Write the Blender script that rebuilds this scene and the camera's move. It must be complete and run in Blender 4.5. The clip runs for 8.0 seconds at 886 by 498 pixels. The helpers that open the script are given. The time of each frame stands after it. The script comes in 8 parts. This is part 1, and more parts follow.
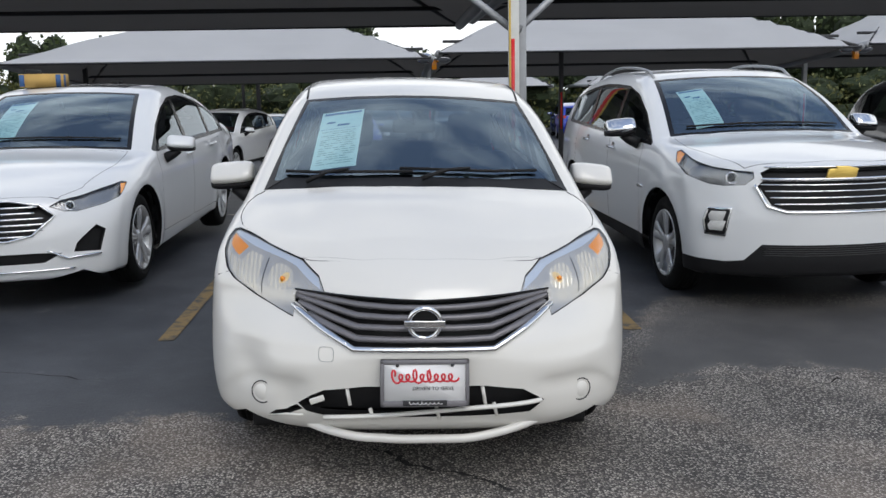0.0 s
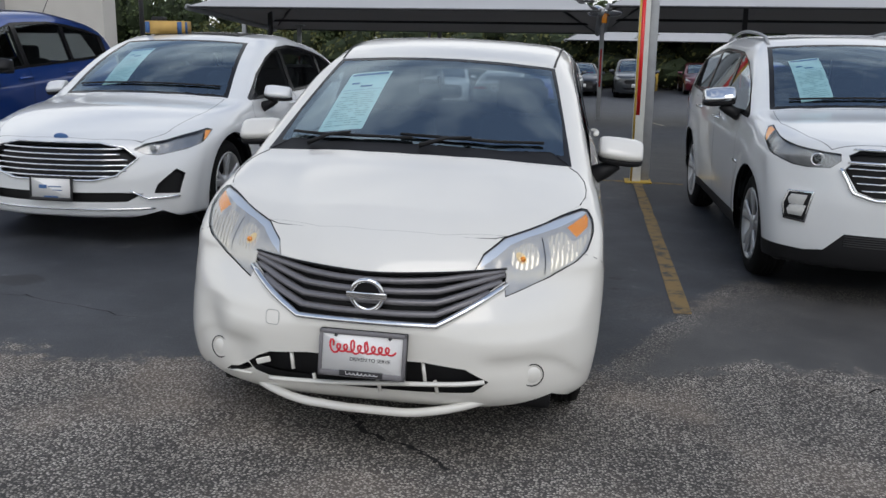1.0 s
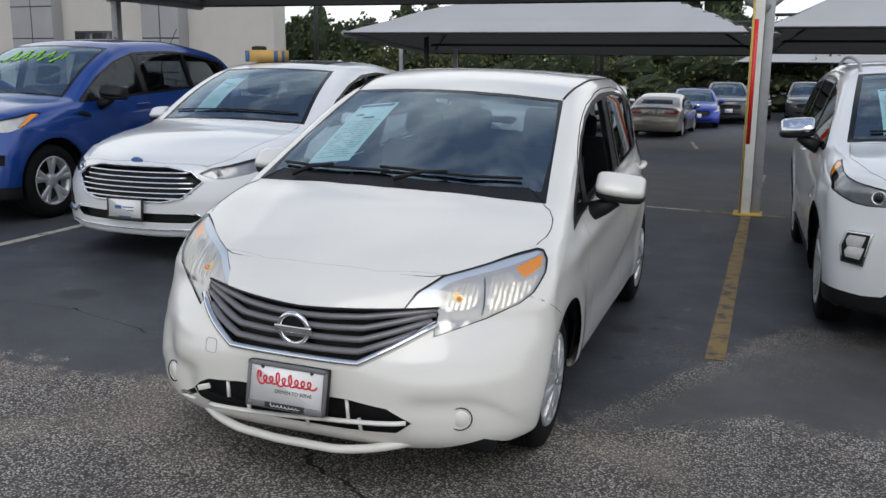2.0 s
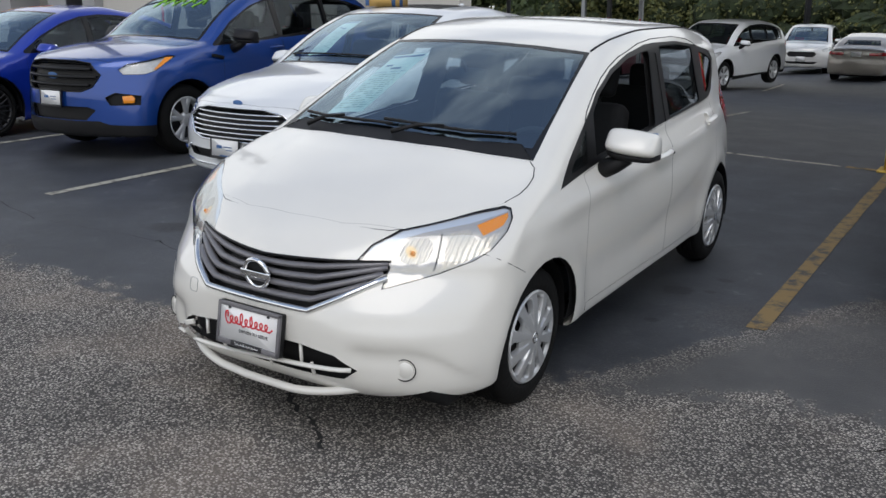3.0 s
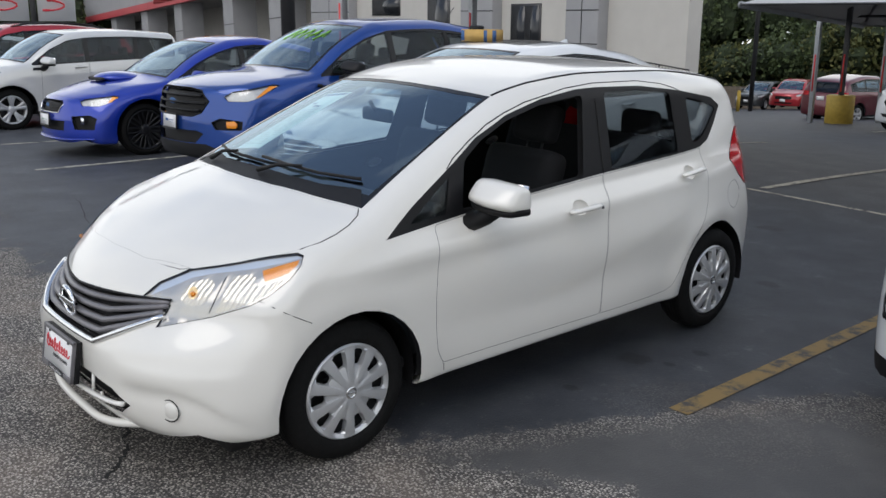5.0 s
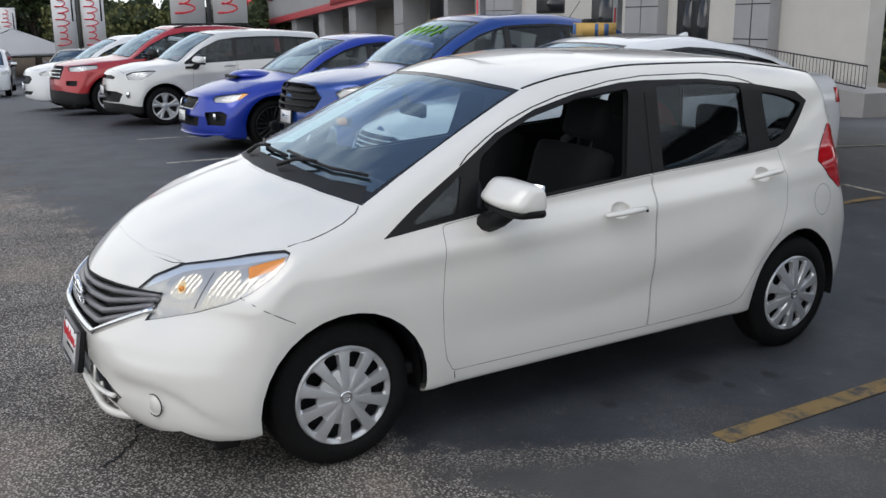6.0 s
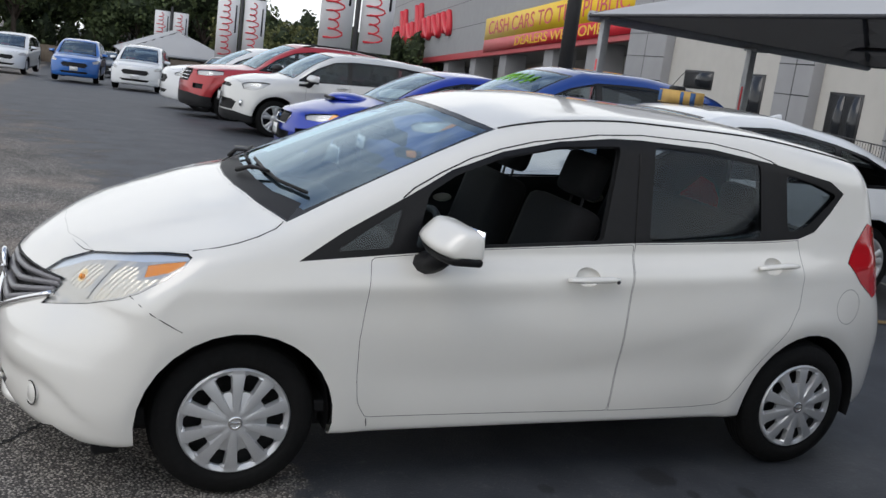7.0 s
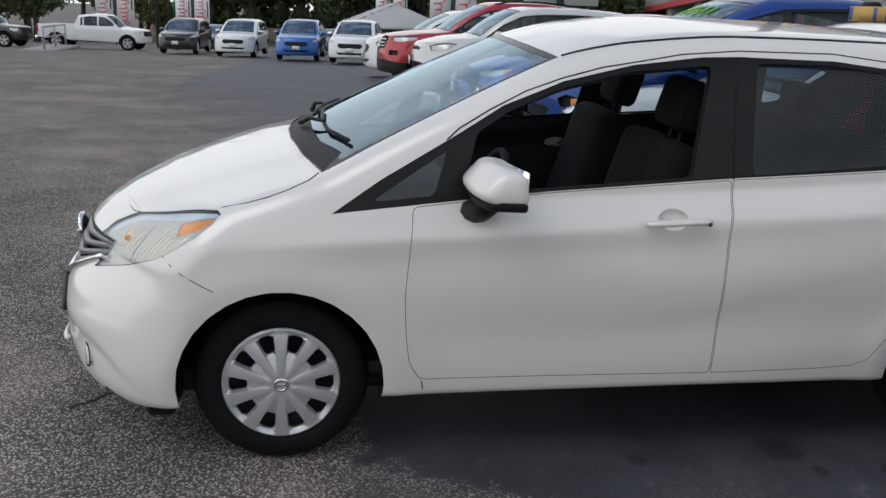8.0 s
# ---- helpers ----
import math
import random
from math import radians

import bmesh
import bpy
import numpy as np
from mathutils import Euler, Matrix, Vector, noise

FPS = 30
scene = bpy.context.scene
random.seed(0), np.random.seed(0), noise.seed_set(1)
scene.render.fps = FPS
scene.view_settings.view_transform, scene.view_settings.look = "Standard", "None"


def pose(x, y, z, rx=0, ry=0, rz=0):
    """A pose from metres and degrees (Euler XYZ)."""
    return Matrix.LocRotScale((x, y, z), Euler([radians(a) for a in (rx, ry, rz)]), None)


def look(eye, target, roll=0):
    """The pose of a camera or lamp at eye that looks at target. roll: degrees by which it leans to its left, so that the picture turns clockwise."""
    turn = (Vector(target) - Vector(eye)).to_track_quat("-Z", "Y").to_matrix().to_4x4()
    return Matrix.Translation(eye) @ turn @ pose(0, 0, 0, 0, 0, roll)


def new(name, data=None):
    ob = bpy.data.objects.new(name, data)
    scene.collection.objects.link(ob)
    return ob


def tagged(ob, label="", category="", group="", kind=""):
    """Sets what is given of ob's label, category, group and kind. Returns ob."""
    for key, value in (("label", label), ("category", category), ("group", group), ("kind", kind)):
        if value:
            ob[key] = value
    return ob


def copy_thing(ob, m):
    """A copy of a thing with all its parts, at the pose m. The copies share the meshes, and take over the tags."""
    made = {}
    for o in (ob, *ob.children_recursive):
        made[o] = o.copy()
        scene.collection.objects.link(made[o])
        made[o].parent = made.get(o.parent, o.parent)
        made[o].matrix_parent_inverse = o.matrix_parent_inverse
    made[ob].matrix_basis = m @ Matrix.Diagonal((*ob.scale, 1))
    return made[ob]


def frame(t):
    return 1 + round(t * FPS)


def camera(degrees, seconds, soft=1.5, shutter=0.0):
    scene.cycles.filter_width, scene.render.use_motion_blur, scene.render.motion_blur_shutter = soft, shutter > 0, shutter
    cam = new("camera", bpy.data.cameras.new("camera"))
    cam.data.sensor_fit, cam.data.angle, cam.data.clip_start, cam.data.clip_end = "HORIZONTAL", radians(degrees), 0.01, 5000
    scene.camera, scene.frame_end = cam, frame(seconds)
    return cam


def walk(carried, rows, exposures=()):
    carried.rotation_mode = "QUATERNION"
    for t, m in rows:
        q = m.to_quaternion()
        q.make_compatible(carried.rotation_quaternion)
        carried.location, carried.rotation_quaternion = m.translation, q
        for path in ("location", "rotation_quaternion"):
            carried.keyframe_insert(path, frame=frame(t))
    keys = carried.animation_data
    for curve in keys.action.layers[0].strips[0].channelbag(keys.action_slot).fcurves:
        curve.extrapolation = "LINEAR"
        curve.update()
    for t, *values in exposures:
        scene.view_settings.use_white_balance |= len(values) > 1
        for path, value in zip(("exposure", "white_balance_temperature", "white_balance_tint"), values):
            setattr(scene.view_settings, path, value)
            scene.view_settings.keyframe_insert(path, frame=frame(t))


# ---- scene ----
cam = camera(51.2, 8.0)
METRES, EYE, TILT, LEAN, TURN = 6.579, 1.5, 0.0, 0.0, 0.0
PATH = [
    (0, (-0.102, -3.228, 1.505), (0.008, -1.261, 1.158), -1.0),
    (0.5, (0.324, -3.231, 1.539), (0.245, -1.275, 1.131), -1.2),
    (1, (0.759, -3.108, 1.575), (0.47, -1.181, 1.125), 0.8),
    (1.2, (0.939, -3.086, 1.577), (0.557, -1.171, 1.144), 0.9),
    (2.3, (1.883, -2.715, 1.682), (1.107, -0.922, 1.253), 1.1),
    (2.5, (2.081, -2.654, 1.71), (1.212, -0.928, 1.194), 1.3),
    (3, (2.436, -2.459, 1.703), (1.41, -0.829, 1.166), -0.0),
    (3.5, (2.816, -2.2, 1.713), (1.672, -0.655, 1.161), 1.3),
    (4, (3.143, -1.919, 1.738), (1.881, -0.469, 1.186), 2.2),
    (4.5, (3.408, -1.526, 1.751), (2.044, -0.16, 1.228), 1.8),
    (4.7, (3.528, -1.381, 1.751), (2.123, -0.047, 1.252), 1.1),
    (5.8, (3.815, -0.697, 1.72), (2.207, 0.391, 1.236), -0.7),
    (6, (3.872, -0.544, 1.709), (2.207, 0.454, 1.228), -0.4),
    (6.5, (3.942, -0.157, 1.682), (2.195, 0.701, 1.222), 7.1),
    (7, (3.933, 0.237, 1.645), (2.128, 1.003, 1.253), 7.5),
    (7.5, (3.965, 0.571, 1.622), (2.061, 0.972, 1.157), 2.9),
    (8, (3.811, 0.939, 1.585), (1.9, 1.228, 1.07), 2.1),
]
walk(cam, [(t, look(eye, target, roll)) for t, eye, target, roll in PATH],
     [(0, 0.05), (1, -0.08), (3, -0.03), (4.5, 0.06), (6.5, 0.02), (7.2, -0.06), (8, -0.20)])

# ---- world, sun, exposure ----
SUN_UP, SUN_TURN = 54.0, 156.0          # degrees: height, and bearing from +y clockwise

world = bpy.data.worlds.new("sky")
scene.world = world
world.use_nodes = True
wn, wl = world.node_tree.nodes, world.node_tree.links
wn.clear()
w_out = wn.new("ShaderNodeOutputWorld")
w_bg = wn.new("ShaderNodeBackground")
w_sky = wn.new("ShaderNodeTexSky")
w_sky.sky_type = "NISHITA"
w_sky.sun_disc = False
w_sky.sun_elevation = radians(SUN_UP)
w_sky.sun_rotation = radians(SUN_TURN)
w_sky.air_density, w_sky.dust_density, w_sky.ozone_density = 1.0, 0.4, 3.0
# broken overcast: bright cloud over most of the blue
w_co = wn.new("ShaderNodeTexCoord")
w_map = wn.new("ShaderNodeMapping")
w_map.inputs["Scale"].default_value = (1.0, 1.0, 2.6)
w_no = wn.new("ShaderNodeTexNoise")
w_no.inputs["Scale"].default_value = 2.6
w_no.inputs["Detail"].default_value = 7.0
w_no.inputs["Roughness"].default_value = 0.58
w_ra = wn.new("ShaderNodeValToRGB")
w_ra.color_ramp.elements[0].position, w_ra.color_ramp.elements[1].position = 0.30, 0.56
w_ra.color_ramp.elements[0].color = (0.12, 0.12, 0.12, 1)
w_ra.color_ramp.elements[1].color = (1, 1, 1, 1)
w_mix = wn.new("ShaderNodeMix")
w_mix.data_type = "RGBA"
w_mix.inputs["B"].default_value = (7.75, 7.95, 8.15, 1)
wl.new(w_co.outputs["Generated"], w_map.inputs["Vector"])
wl.new(w_map.outputs["Vector"], w_no.inputs["Vector"])
# haze: the cover closes towards the horizon and opens overhead
w_sep, w_hz, w_add = wn.new("ShaderNodeSeparateXYZ"), wn.new("ShaderNodeMapRange"), wn.new("ShaderNodeMath")
w_hz.inputs["From Min"].default_value, w_hz.inputs["From Max"].default_value = 0.10, 0.75
w_hz.inputs["To Min"].default_value, w_hz.inputs["To Max"].default_value = 0.24, -0.19
w_add.operation = "ADD"
wl.new(w_co.outputs["Generated"], w_sep.inputs[0])
wl.new(w_sep.outputs["Z"], w_hz.inputs["Value"])
wl.new(w_hz.outputs["Result"], w_add.inputs[0])
wl.new(w_no.outputs["Fac"], w_add.inputs[1])
wl.new(w_add.outputs[0], w_ra.inputs["Fac"])
wl.new(w_ra.outputs["Color"], w_mix.inputs["Factor"])
wl.new(w_sky.outputs["Color"], w_mix.inputs["A"])
wl.new(w_mix.outputs["Result"], w_bg.inputs["Color"])
w_bg.inputs["Strength"].default_value = 0.15
wl.new(w_bg.outputs["Background"], w_out.inputs["Surface"])

sun = new("sun", bpy.data.lights.new("sun", "SUN"))
sun.data.energy, sun.data.angle, sun.data.color = 1.05, radians(40), (1.0, 0.94, 0.86)
_b = radians(SUN_TURN)
sun.matrix_world = look((0, 0, 30), Vector((0, 0, 30)) - Vector((math.sin(_b) * math.cos(radians(SUN_UP)), math.cos(_b) * math.cos(radians(SUN_UP)), math.sin(radians(SUN_UP)))))


# ---- materials ----
def mat(name, color, rough=0.5, metal=0.0, coat=0.0, spec=0.5, emit=None, alpha=1.0):
    m = bpy.data.materials.new(name)
    m.use_nodes = True
    p = m.node_tree.nodes["Principled BSDF"]
    p.inputs["Base Color"].default_value = (*color, 1)
    p.inputs["Roughness"].default_value = rough
    p.inputs["Metallic"].default_value = metal
    p.inputs["Coat Weight"].default_value = coat
    p.inputs["Coat Roughness"].default_value = 0.03
    p.inputs["Specular IOR Level"].default_value = spec
    if emit:
        p.inputs["Emission Color"].default_value = (*emit[0], 1)
        p.inputs["Emission Strength"].default_value = emit[1]
    return m


def nodes_of(m):
    return m.node_tree.nodes, m.node_tree.links, m.node_tree.nodes["Principled BSDF"]


def grain(m, scale, amount, bump=0.0, detail=6.0, rough_var=0.0, obj=True, distance=0.02):
    """Vary a material's colour (and relief) by noise at two scales."""
    n, l, p = nodes_of(m)
    co = n.new("ShaderNodeTexCoord")
    col = p.inputs["Base Color"].default_value[:3]
    a, b = n.new("ShaderNodeTexNoise"), n.new("ShaderNodeTexNoise")
    a.inputs["Scale"].default_value, b.inputs["Scale"].default_value = scale, scale * 0.12
    a.inputs["Detail"].default_value = b.inputs["Detail"].default_value = detail
    out = co.outputs["Object" if obj else "Generated"]
    l.new(out, a.inputs["Vector"])
    l.new(out, b.inputs["Vector"])
    add = n.new("ShaderNodeMath")
    add.operation = "ADD"
    l.new(a.outputs["Fac"], add.inputs[0])
    l.new(b.outputs["Fac"], add.inputs[1])
    ramp = n.new("ShaderNodeMapRange")
    ramp.inputs["From Min"].default_value, ramp.inputs["From Max"].default_value = 0.6, 1.4
    ramp.inputs["To Min"].default_value, ramp.inputs["To Max"].default_value = 1 - amount, 1 + amount
    l.new(add.outputs[0], ramp.inputs["Value"])
    mul = n.new("ShaderNodeVectorMath")
    mul.operation = "SCALE"
    mul.inputs[0].default_value = col
    l.new(ramp.outputs["Result"], mul.inputs["Scale"])
    l.new(mul.outputs["Vector"], p.inputs["Base Color"])
    if rough_var:
        r = n.new("ShaderNodeMapRange")
        r0 = p.inputs["Roughness"].default_value
        r.inputs["From Min"].default_value, r.inputs["From Max"].default_value = 0.3, 0.7
        r.inputs["To Min"].default_value, r.inputs["To Max"].default_value = r0 - rough_var, r0 + rough_var
        l.new(b.outputs["Fac"], r.inputs["Value"])
        l.new(r.outputs["Result"], p.inputs["Roughness"])
    if bump:
        bm_ = n.new("ShaderNodeBump")
        bm_.inputs["Strength"].default_value = bump
        bm_.inputs["Distance"].default_value = distance
        l.new(a.outputs["Fac"], bm_.inputs["Height"])
        l.new(bm_.outputs["Normal"], p.inputs["Normal"])
    return m


def paint(name, color, metal=0.0, dirt=0.03, rough=0.28):
    """Car paint: base under clear coat, with faint dust and a very fine orange peel."""
    m = mat(name, color, rough, metal, coat=1.0)
    n, l, p = nodes_of(m)
    p.inputs["Coat Roughness"].default_value = 0.035
    co = n.new("ShaderNodeTexCoord")
    no = n.new("ShaderNodeTexNoise")
    no.inputs["Scale"].default_value, no.inputs["Detail"].default_value = 2.2, 8.0
    l.new(co.outputs["Object"], no.inputs["Vector"])
    mr = n.new("ShaderNodeMapRange")
    mr.inputs["From Min"].default_value, mr.inputs["From Max"].default_value = 0.35, 0.75
    mr.inputs["To Min"].default_value, mr.inputs["To Max"].default_value = 1.0, 1.0 - dirt * 3
    l.new(no.outputs["Fac"], mr.inputs["Value"])
    mul = n.new("ShaderNodeVectorMath")
    mul.operation = "SCALE"
    mul.inputs[0].default_value = color
    l.new(mr.outputs["Result"], mul.inputs["Scale"])
    l.new(mul.outputs["Vector"], p.inputs["Base Color"])
    rr = n.new("ShaderNodeMapRange")
    rr.inputs["To Min"].default_value, rr.inputs["To Max"].default_value = 0.02, 0.10
    l.new(no.outputs["Fac"], rr.inputs["Value"])
    l.new(rr.outputs["Result"], p.inputs["Coat Roughness"])
    return m


def glass(name, tint, f0=0.05, rough=0.01, tone=(0.86, 0.94, 1.0)):
    """A pane: tinted see-through, with a mirror gloss that grows towards grazing angles."""
    m = bpy.data.materials.new(name)
    m.use_nodes = True
    n, l = m.node_tree.nodes, m.node_tree.links
    n.clear()
    out, mix = n.new("ShaderNodeOutputMaterial"), n.new("ShaderNodeMixShader")
    tr, gl, lw = n.new("ShaderNodeBsdfTransparent"), n.new("ShaderNodeBsdfGlossy"), n.new("ShaderNodeLayerWeight")
    tr.inputs["Color"].default_value = (*tint, 1)
    gl.inputs["Color"].default_value = (*tone, 1)
    gl.inputs["Roughness"].default_value = rough
    lw.inputs["Blend"].default_value = 0.5
    pw, mr = n.new("ShaderNodeMath"), n.new("ShaderNodeMapRange")
    pw.operation = "POWER"
    pw.inputs[1].default_value = 4.5
    mr.inputs["To Min"].default_value = f0
    l.new(lw.outputs["Facing"], pw.inputs[0])
    l.new(pw.outputs[0], mr.inputs["Value"])
    l.new(mr.outputs["Result"], mix.inputs["Fac"])
    l.new(tr.outputs["BSDF"], mix.inputs[1])
    l.new(gl.outputs["BSDF"], mix.inputs[2])
    l.new(mix.outputs["Shader"], out.inputs["Surface"])
    return m


PEARL = paint("pearl_white_paint", (0.715, 0.70, 0.655), 0.0, 0.012)
WHITE = paint("white_paint", (0.70, 0.715, 0.72), 0.0, 0.012)
SILVER = paint("silver_white_paint", (0.62, 0.62, 0.60), 0.15, 0.02)
BLUE_A = paint("bright_blue_paint", (0.006, 0.052, 0.27), 0.45, 0.02)
BLUE_B = paint("deep_blue_paint", (0.007, 0.034, 0.36), 0.35, 0.02)
BLUE_C = paint("mid_blue_paint", (0.015, 0.12, 0.42), 0.2, 0.02)
RED = paint("red_paint", (0.40, 0.018, 0.025), 0.3, 0.02)
MAROON = paint("maroon_paint", (0.11, 0.012, 0.02), 0.3, 0.02)
BLACK = paint("black_paint", (0.012, 0.012, 0.014), 0.2, 0.02)
DARKGREY = paint("dark_grey_paint", (0.05, 0.055, 0.06), 0.4, 0.02)
BLUE_GREY = paint("blue_grey_paint", (0.10, 0.17, 0.24), 0.4, 0.02)
TAN = paint("champagne_paint", (0.36, 0.33, 0.29), 0.4, 0.02)
PLASTIC = grain(mat("black_plastic", (0.008, 0.008, 0.009), 0.55, spec=0.3), 60, 0.2)
GLOSSBLACK = mat("gloss_black_trim", (0.008, 0.008, 0.009), 0.22, spec=0.35)
PILLAR = grain(mat("black_pillar_film", (0.008, 0.008, 0.009), 0.38, spec=0.22), 40, 0.2)
GREYPLASTIC = grain(mat("grey_grille_plastic", (0.17, 0.165, 0.175), 0.28, 0.25), 40, 0.1)
CHROME = mat("chrome", (0.78, 0.79, 0.80), 0.08, 1.0)
REFLECTOR = grain(mat("lamp_reflector", (0.60, 0.60, 0.58), 0.22, 0.2), 18, 0.25, 0.35)
WHEELSILVER = grain(mat("silver_wheel_paint", (0.55, 0.56, 0.57), 0.34, 0.55), 15, 0.06)
WHEELDARK = mat("dark_wheel_paint", (0.02, 0.02, 0.022), 0.3, 0.4)
RUBBER = grain(mat("tyre_rubber", (0.0065, 0.0065, 0.0065), 0.8, spec=0.18), 50, 0.35, 0.15)
CLOTH = grain(mat("black_seat_cloth", (0.005, 0.005, 0.006), 0.95), 80, 0.3)
CABIN = grain(mat("cabin_plastic", (0.010, 0.0105, 0.012), 0.7), 50, 0.25)
SEAM = mat("panel_gap", (0.01, 0.01, 0.01), 0.9)
AMBER = mat("amber_lens", (0.80, 0.27, 0.012), 0.12, coat=0.8)
REDLENS = mat("red_lens", (0.42, 0.006, 0.012), 0.1, coat=0.8)
LENS = glass("clear_lens", (0.96, 0.96, 0.96), 0.05)
WINDSCREEN = glass("windscreen_glass", (0.64, 0.78, 0.83), 0.21, tone=(0.72, 0.88, 1.0))
SIDEGLASS = glass("side_glass", (0.76, 0.82, 0.81), 0.045)
PRIVACY = glass("privacy_glass", (0.46, 0.50, 0.52), 0.035)
PAPER = grain(mat("window_paper", (0.78, 0.90, 0.80), 0.8), 20, 0.03)
INK = mat("grey_print", (0.40, 0.50, 0.45), 0.8)
INKBLUE = mat("blue_print", (0.05, 0.12, 0.28), 0.8)
PLATEWHITE = mat("white_plate", (0.80, 0.80, 0.80), 0.35)
SIGNRED = mat("sign_red", (0.62, 0.025, 0.04), 0.4)
SIGNBLACK = mat("sign_black", (0.015, 0.015, 0.018), 0.4)
STEEL = grain(mat("galvanised_steel", (0.36, 0.37, 0.38), 0.5, 0.5), 12, 0.15)
STEELDARK = grain(mat("dark_painted_steel", (0.028, 0.028, 0.03), 0.5), 12, 0.2)
POSTWHITE = grain(mat("white_post_paint", (0.62, 0.62, 0.58), 0.5), 8, 0.12)
YELLOW = grain(mat("yellow_paint", (0.52, 0.35, 0.06), 0.6), 9, 0.2)
TAPE = mat("red_reflective_tape", (0.62, 0.02, 0.02), 0.3)
GREEN = mat("lime_marker", (0.30, 0.80, 0.03), 0.6)


def fluted(name, deep=0.45, bands=17.0, colour=(0.68, 0.64, 0.55)):
    """Bright reflector with upright flutes."""
    m = mat(name, colour, 0.16, 0.5, spec=0.8)
    n, l, p = nodes_of(m)
    co, wv, bu = n.new("ShaderNodeTexCoord"), n.new("ShaderNodeTexWave"), n.new("ShaderNodeBump")
    wv.bands_direction = "X"
    wv.inputs["Scale"].default_value = bands
    wv.inputs["Distortion"].default_value = 2.0
    wv.inputs["Detail Scale"].default_value = 2.0
    bu.inputs["Strength"].default_value, bu.inputs["Distance"].default_value = deep, 0.006
    l.new(co.outputs["Object"], wv.inputs["Vector"])
    l.new(wv.outputs["Fac"], bu.inputs["Height"])
    l.new(bu.outputs["Normal"], p.inputs["Normal"])
    return m


HOUSING = fluted("lamp_housing", 0.25, 5.0, (0.55, 0.53, 0.49))
SMOKE = grain(mat("smoked_lamp_housing", (0.30, 0.305, 0.31), 0.2, 0.7, spec=0.6), 16, 0.35, 0.3)
FLUTED = fluted("fluted_reflector")
# the amber bulb's glow in its bowl, painted as a golden spot
GOLD = grain(mat("amber_bulb_reflection", (0.86, 0.64, 0.32), 0.2, 0.4), 60, 0.35, 0.4)
# chrome brow; the sky's pale blue reflection is put into its colour
BROW = mat("sky_toned_lamp_brow", (0.64, 0.70, 0.77), 0.25, 0.45)


# ---- mesh helpers ----
def part(name, bm, material, parent=None, label="", smooth=True):
    """Link a bmesh as one mesh object under a thing or a part."""
    me = bpy.data.meshes.new(name)
    bm.to_mesh(me)
    bm.free()
    if smooth:
        me.shade_smooth()
    me.materials.append(material)
    ob = new(name, me)
    if parent:
        ob.parent = parent
    return tagged(ob, label)


def thing(name, m, label, category, group="", kind=""):
    e = new(name)
    e.matrix_world = m
    e.empty_display_size = 0.1
    return tagged(e, label, category, group, kind)


def box_bm(cx, cy, cz, sx, sy, sz, bevel=0.0, seg=2, bm=None, turn=None):
    b = bmesh.new()
    bmesh.ops.create_cube(b, size=1.0)
    for v in b.verts:
        v.co = Vector((v.co.x * sx, v.co.y * sy, v.co.z * sz))
    if bevel:
        bmesh.ops.bevel(b, geom=b.edges[:], offset=bevel, segments=seg, affect="EDGES", profile=0.6)
    if turn:
        bmesh.ops.transform(b, matrix=turn, verts=b.verts)
    bmesh.ops.translate(b, verts=b.verts, vec=(cx, cy, cz))
    return join(bm, b)


def join(a, b):
    if a is None:
        return b
    me = bpy.data.meshes.new("tmp")
    b.to_mesh(me)
    a.from_mesh(me)
    bpy.data.meshes.remove(me)
    b.free()
    return a


def tube(points, radius, sides=8, bm=None, caps=True, flat=1.0):
    """A round bar along points (radius may be a list)."""
    b = bmesh.new()
    pts = [Vector(p) for p in points]
    rings = []
    side = None
    for i, p in enumerate(pts):
        d = (pts[min(i + 1, len(pts) - 1)] - pts[max(i - 1, 0)]).normalized()
        if side is None:
            side = d.cross(Vector((0, 0, 1)) if abs(d.z) < 0.9 else Vector((1, 0, 0))).normalized()
        side = (side - d * side.dot(d)).normalized()
        up = side.cross(d)
        r = radius[i] if isinstance(radius, (list, tuple)) else radius
        rings.append([b.verts.new(p + side * (r * math.cos(k * math.tau / sides)) + up * (r * flat * math.sin(k * math.tau / sides))) for k in range(sides)])
    for a, c in zip(rings, rings[1:]):
        for k in range(sides):
            b.faces.new((a[k], a[(k + 1) % sides], c[(k + 1) % sides], c[k]))
    if caps:
        b.faces.new(rings[0][::-1])
        b.faces.new(rings[-1])
    return join(bm, b)


def lathe(profile, n=32, bm=None, cx=0.0, cy=0.0, cz=0.0, close=False):
    """Revolve (x, r) points about the x axis."""
    b = bmesh.new()
    rings = []
    for x, r in profile:
        rings.append([b.verts.new((cx + x, cy + r * math.cos(k * math.tau / n), cz + r * math.sin(k * math.tau / n))) for k in range(n)])
    for a, c in zip(rings, rings[1:]):
        for k in range(n):
            b.faces.new((a[k], c[k], c[(k + 1) % n], a[(k + 1) % n]))
    if close:
        b.faces.new(rings[-1])
    bmesh.ops.recalc_face_normals(b, faces=b.faces)
    return join(bm, b)


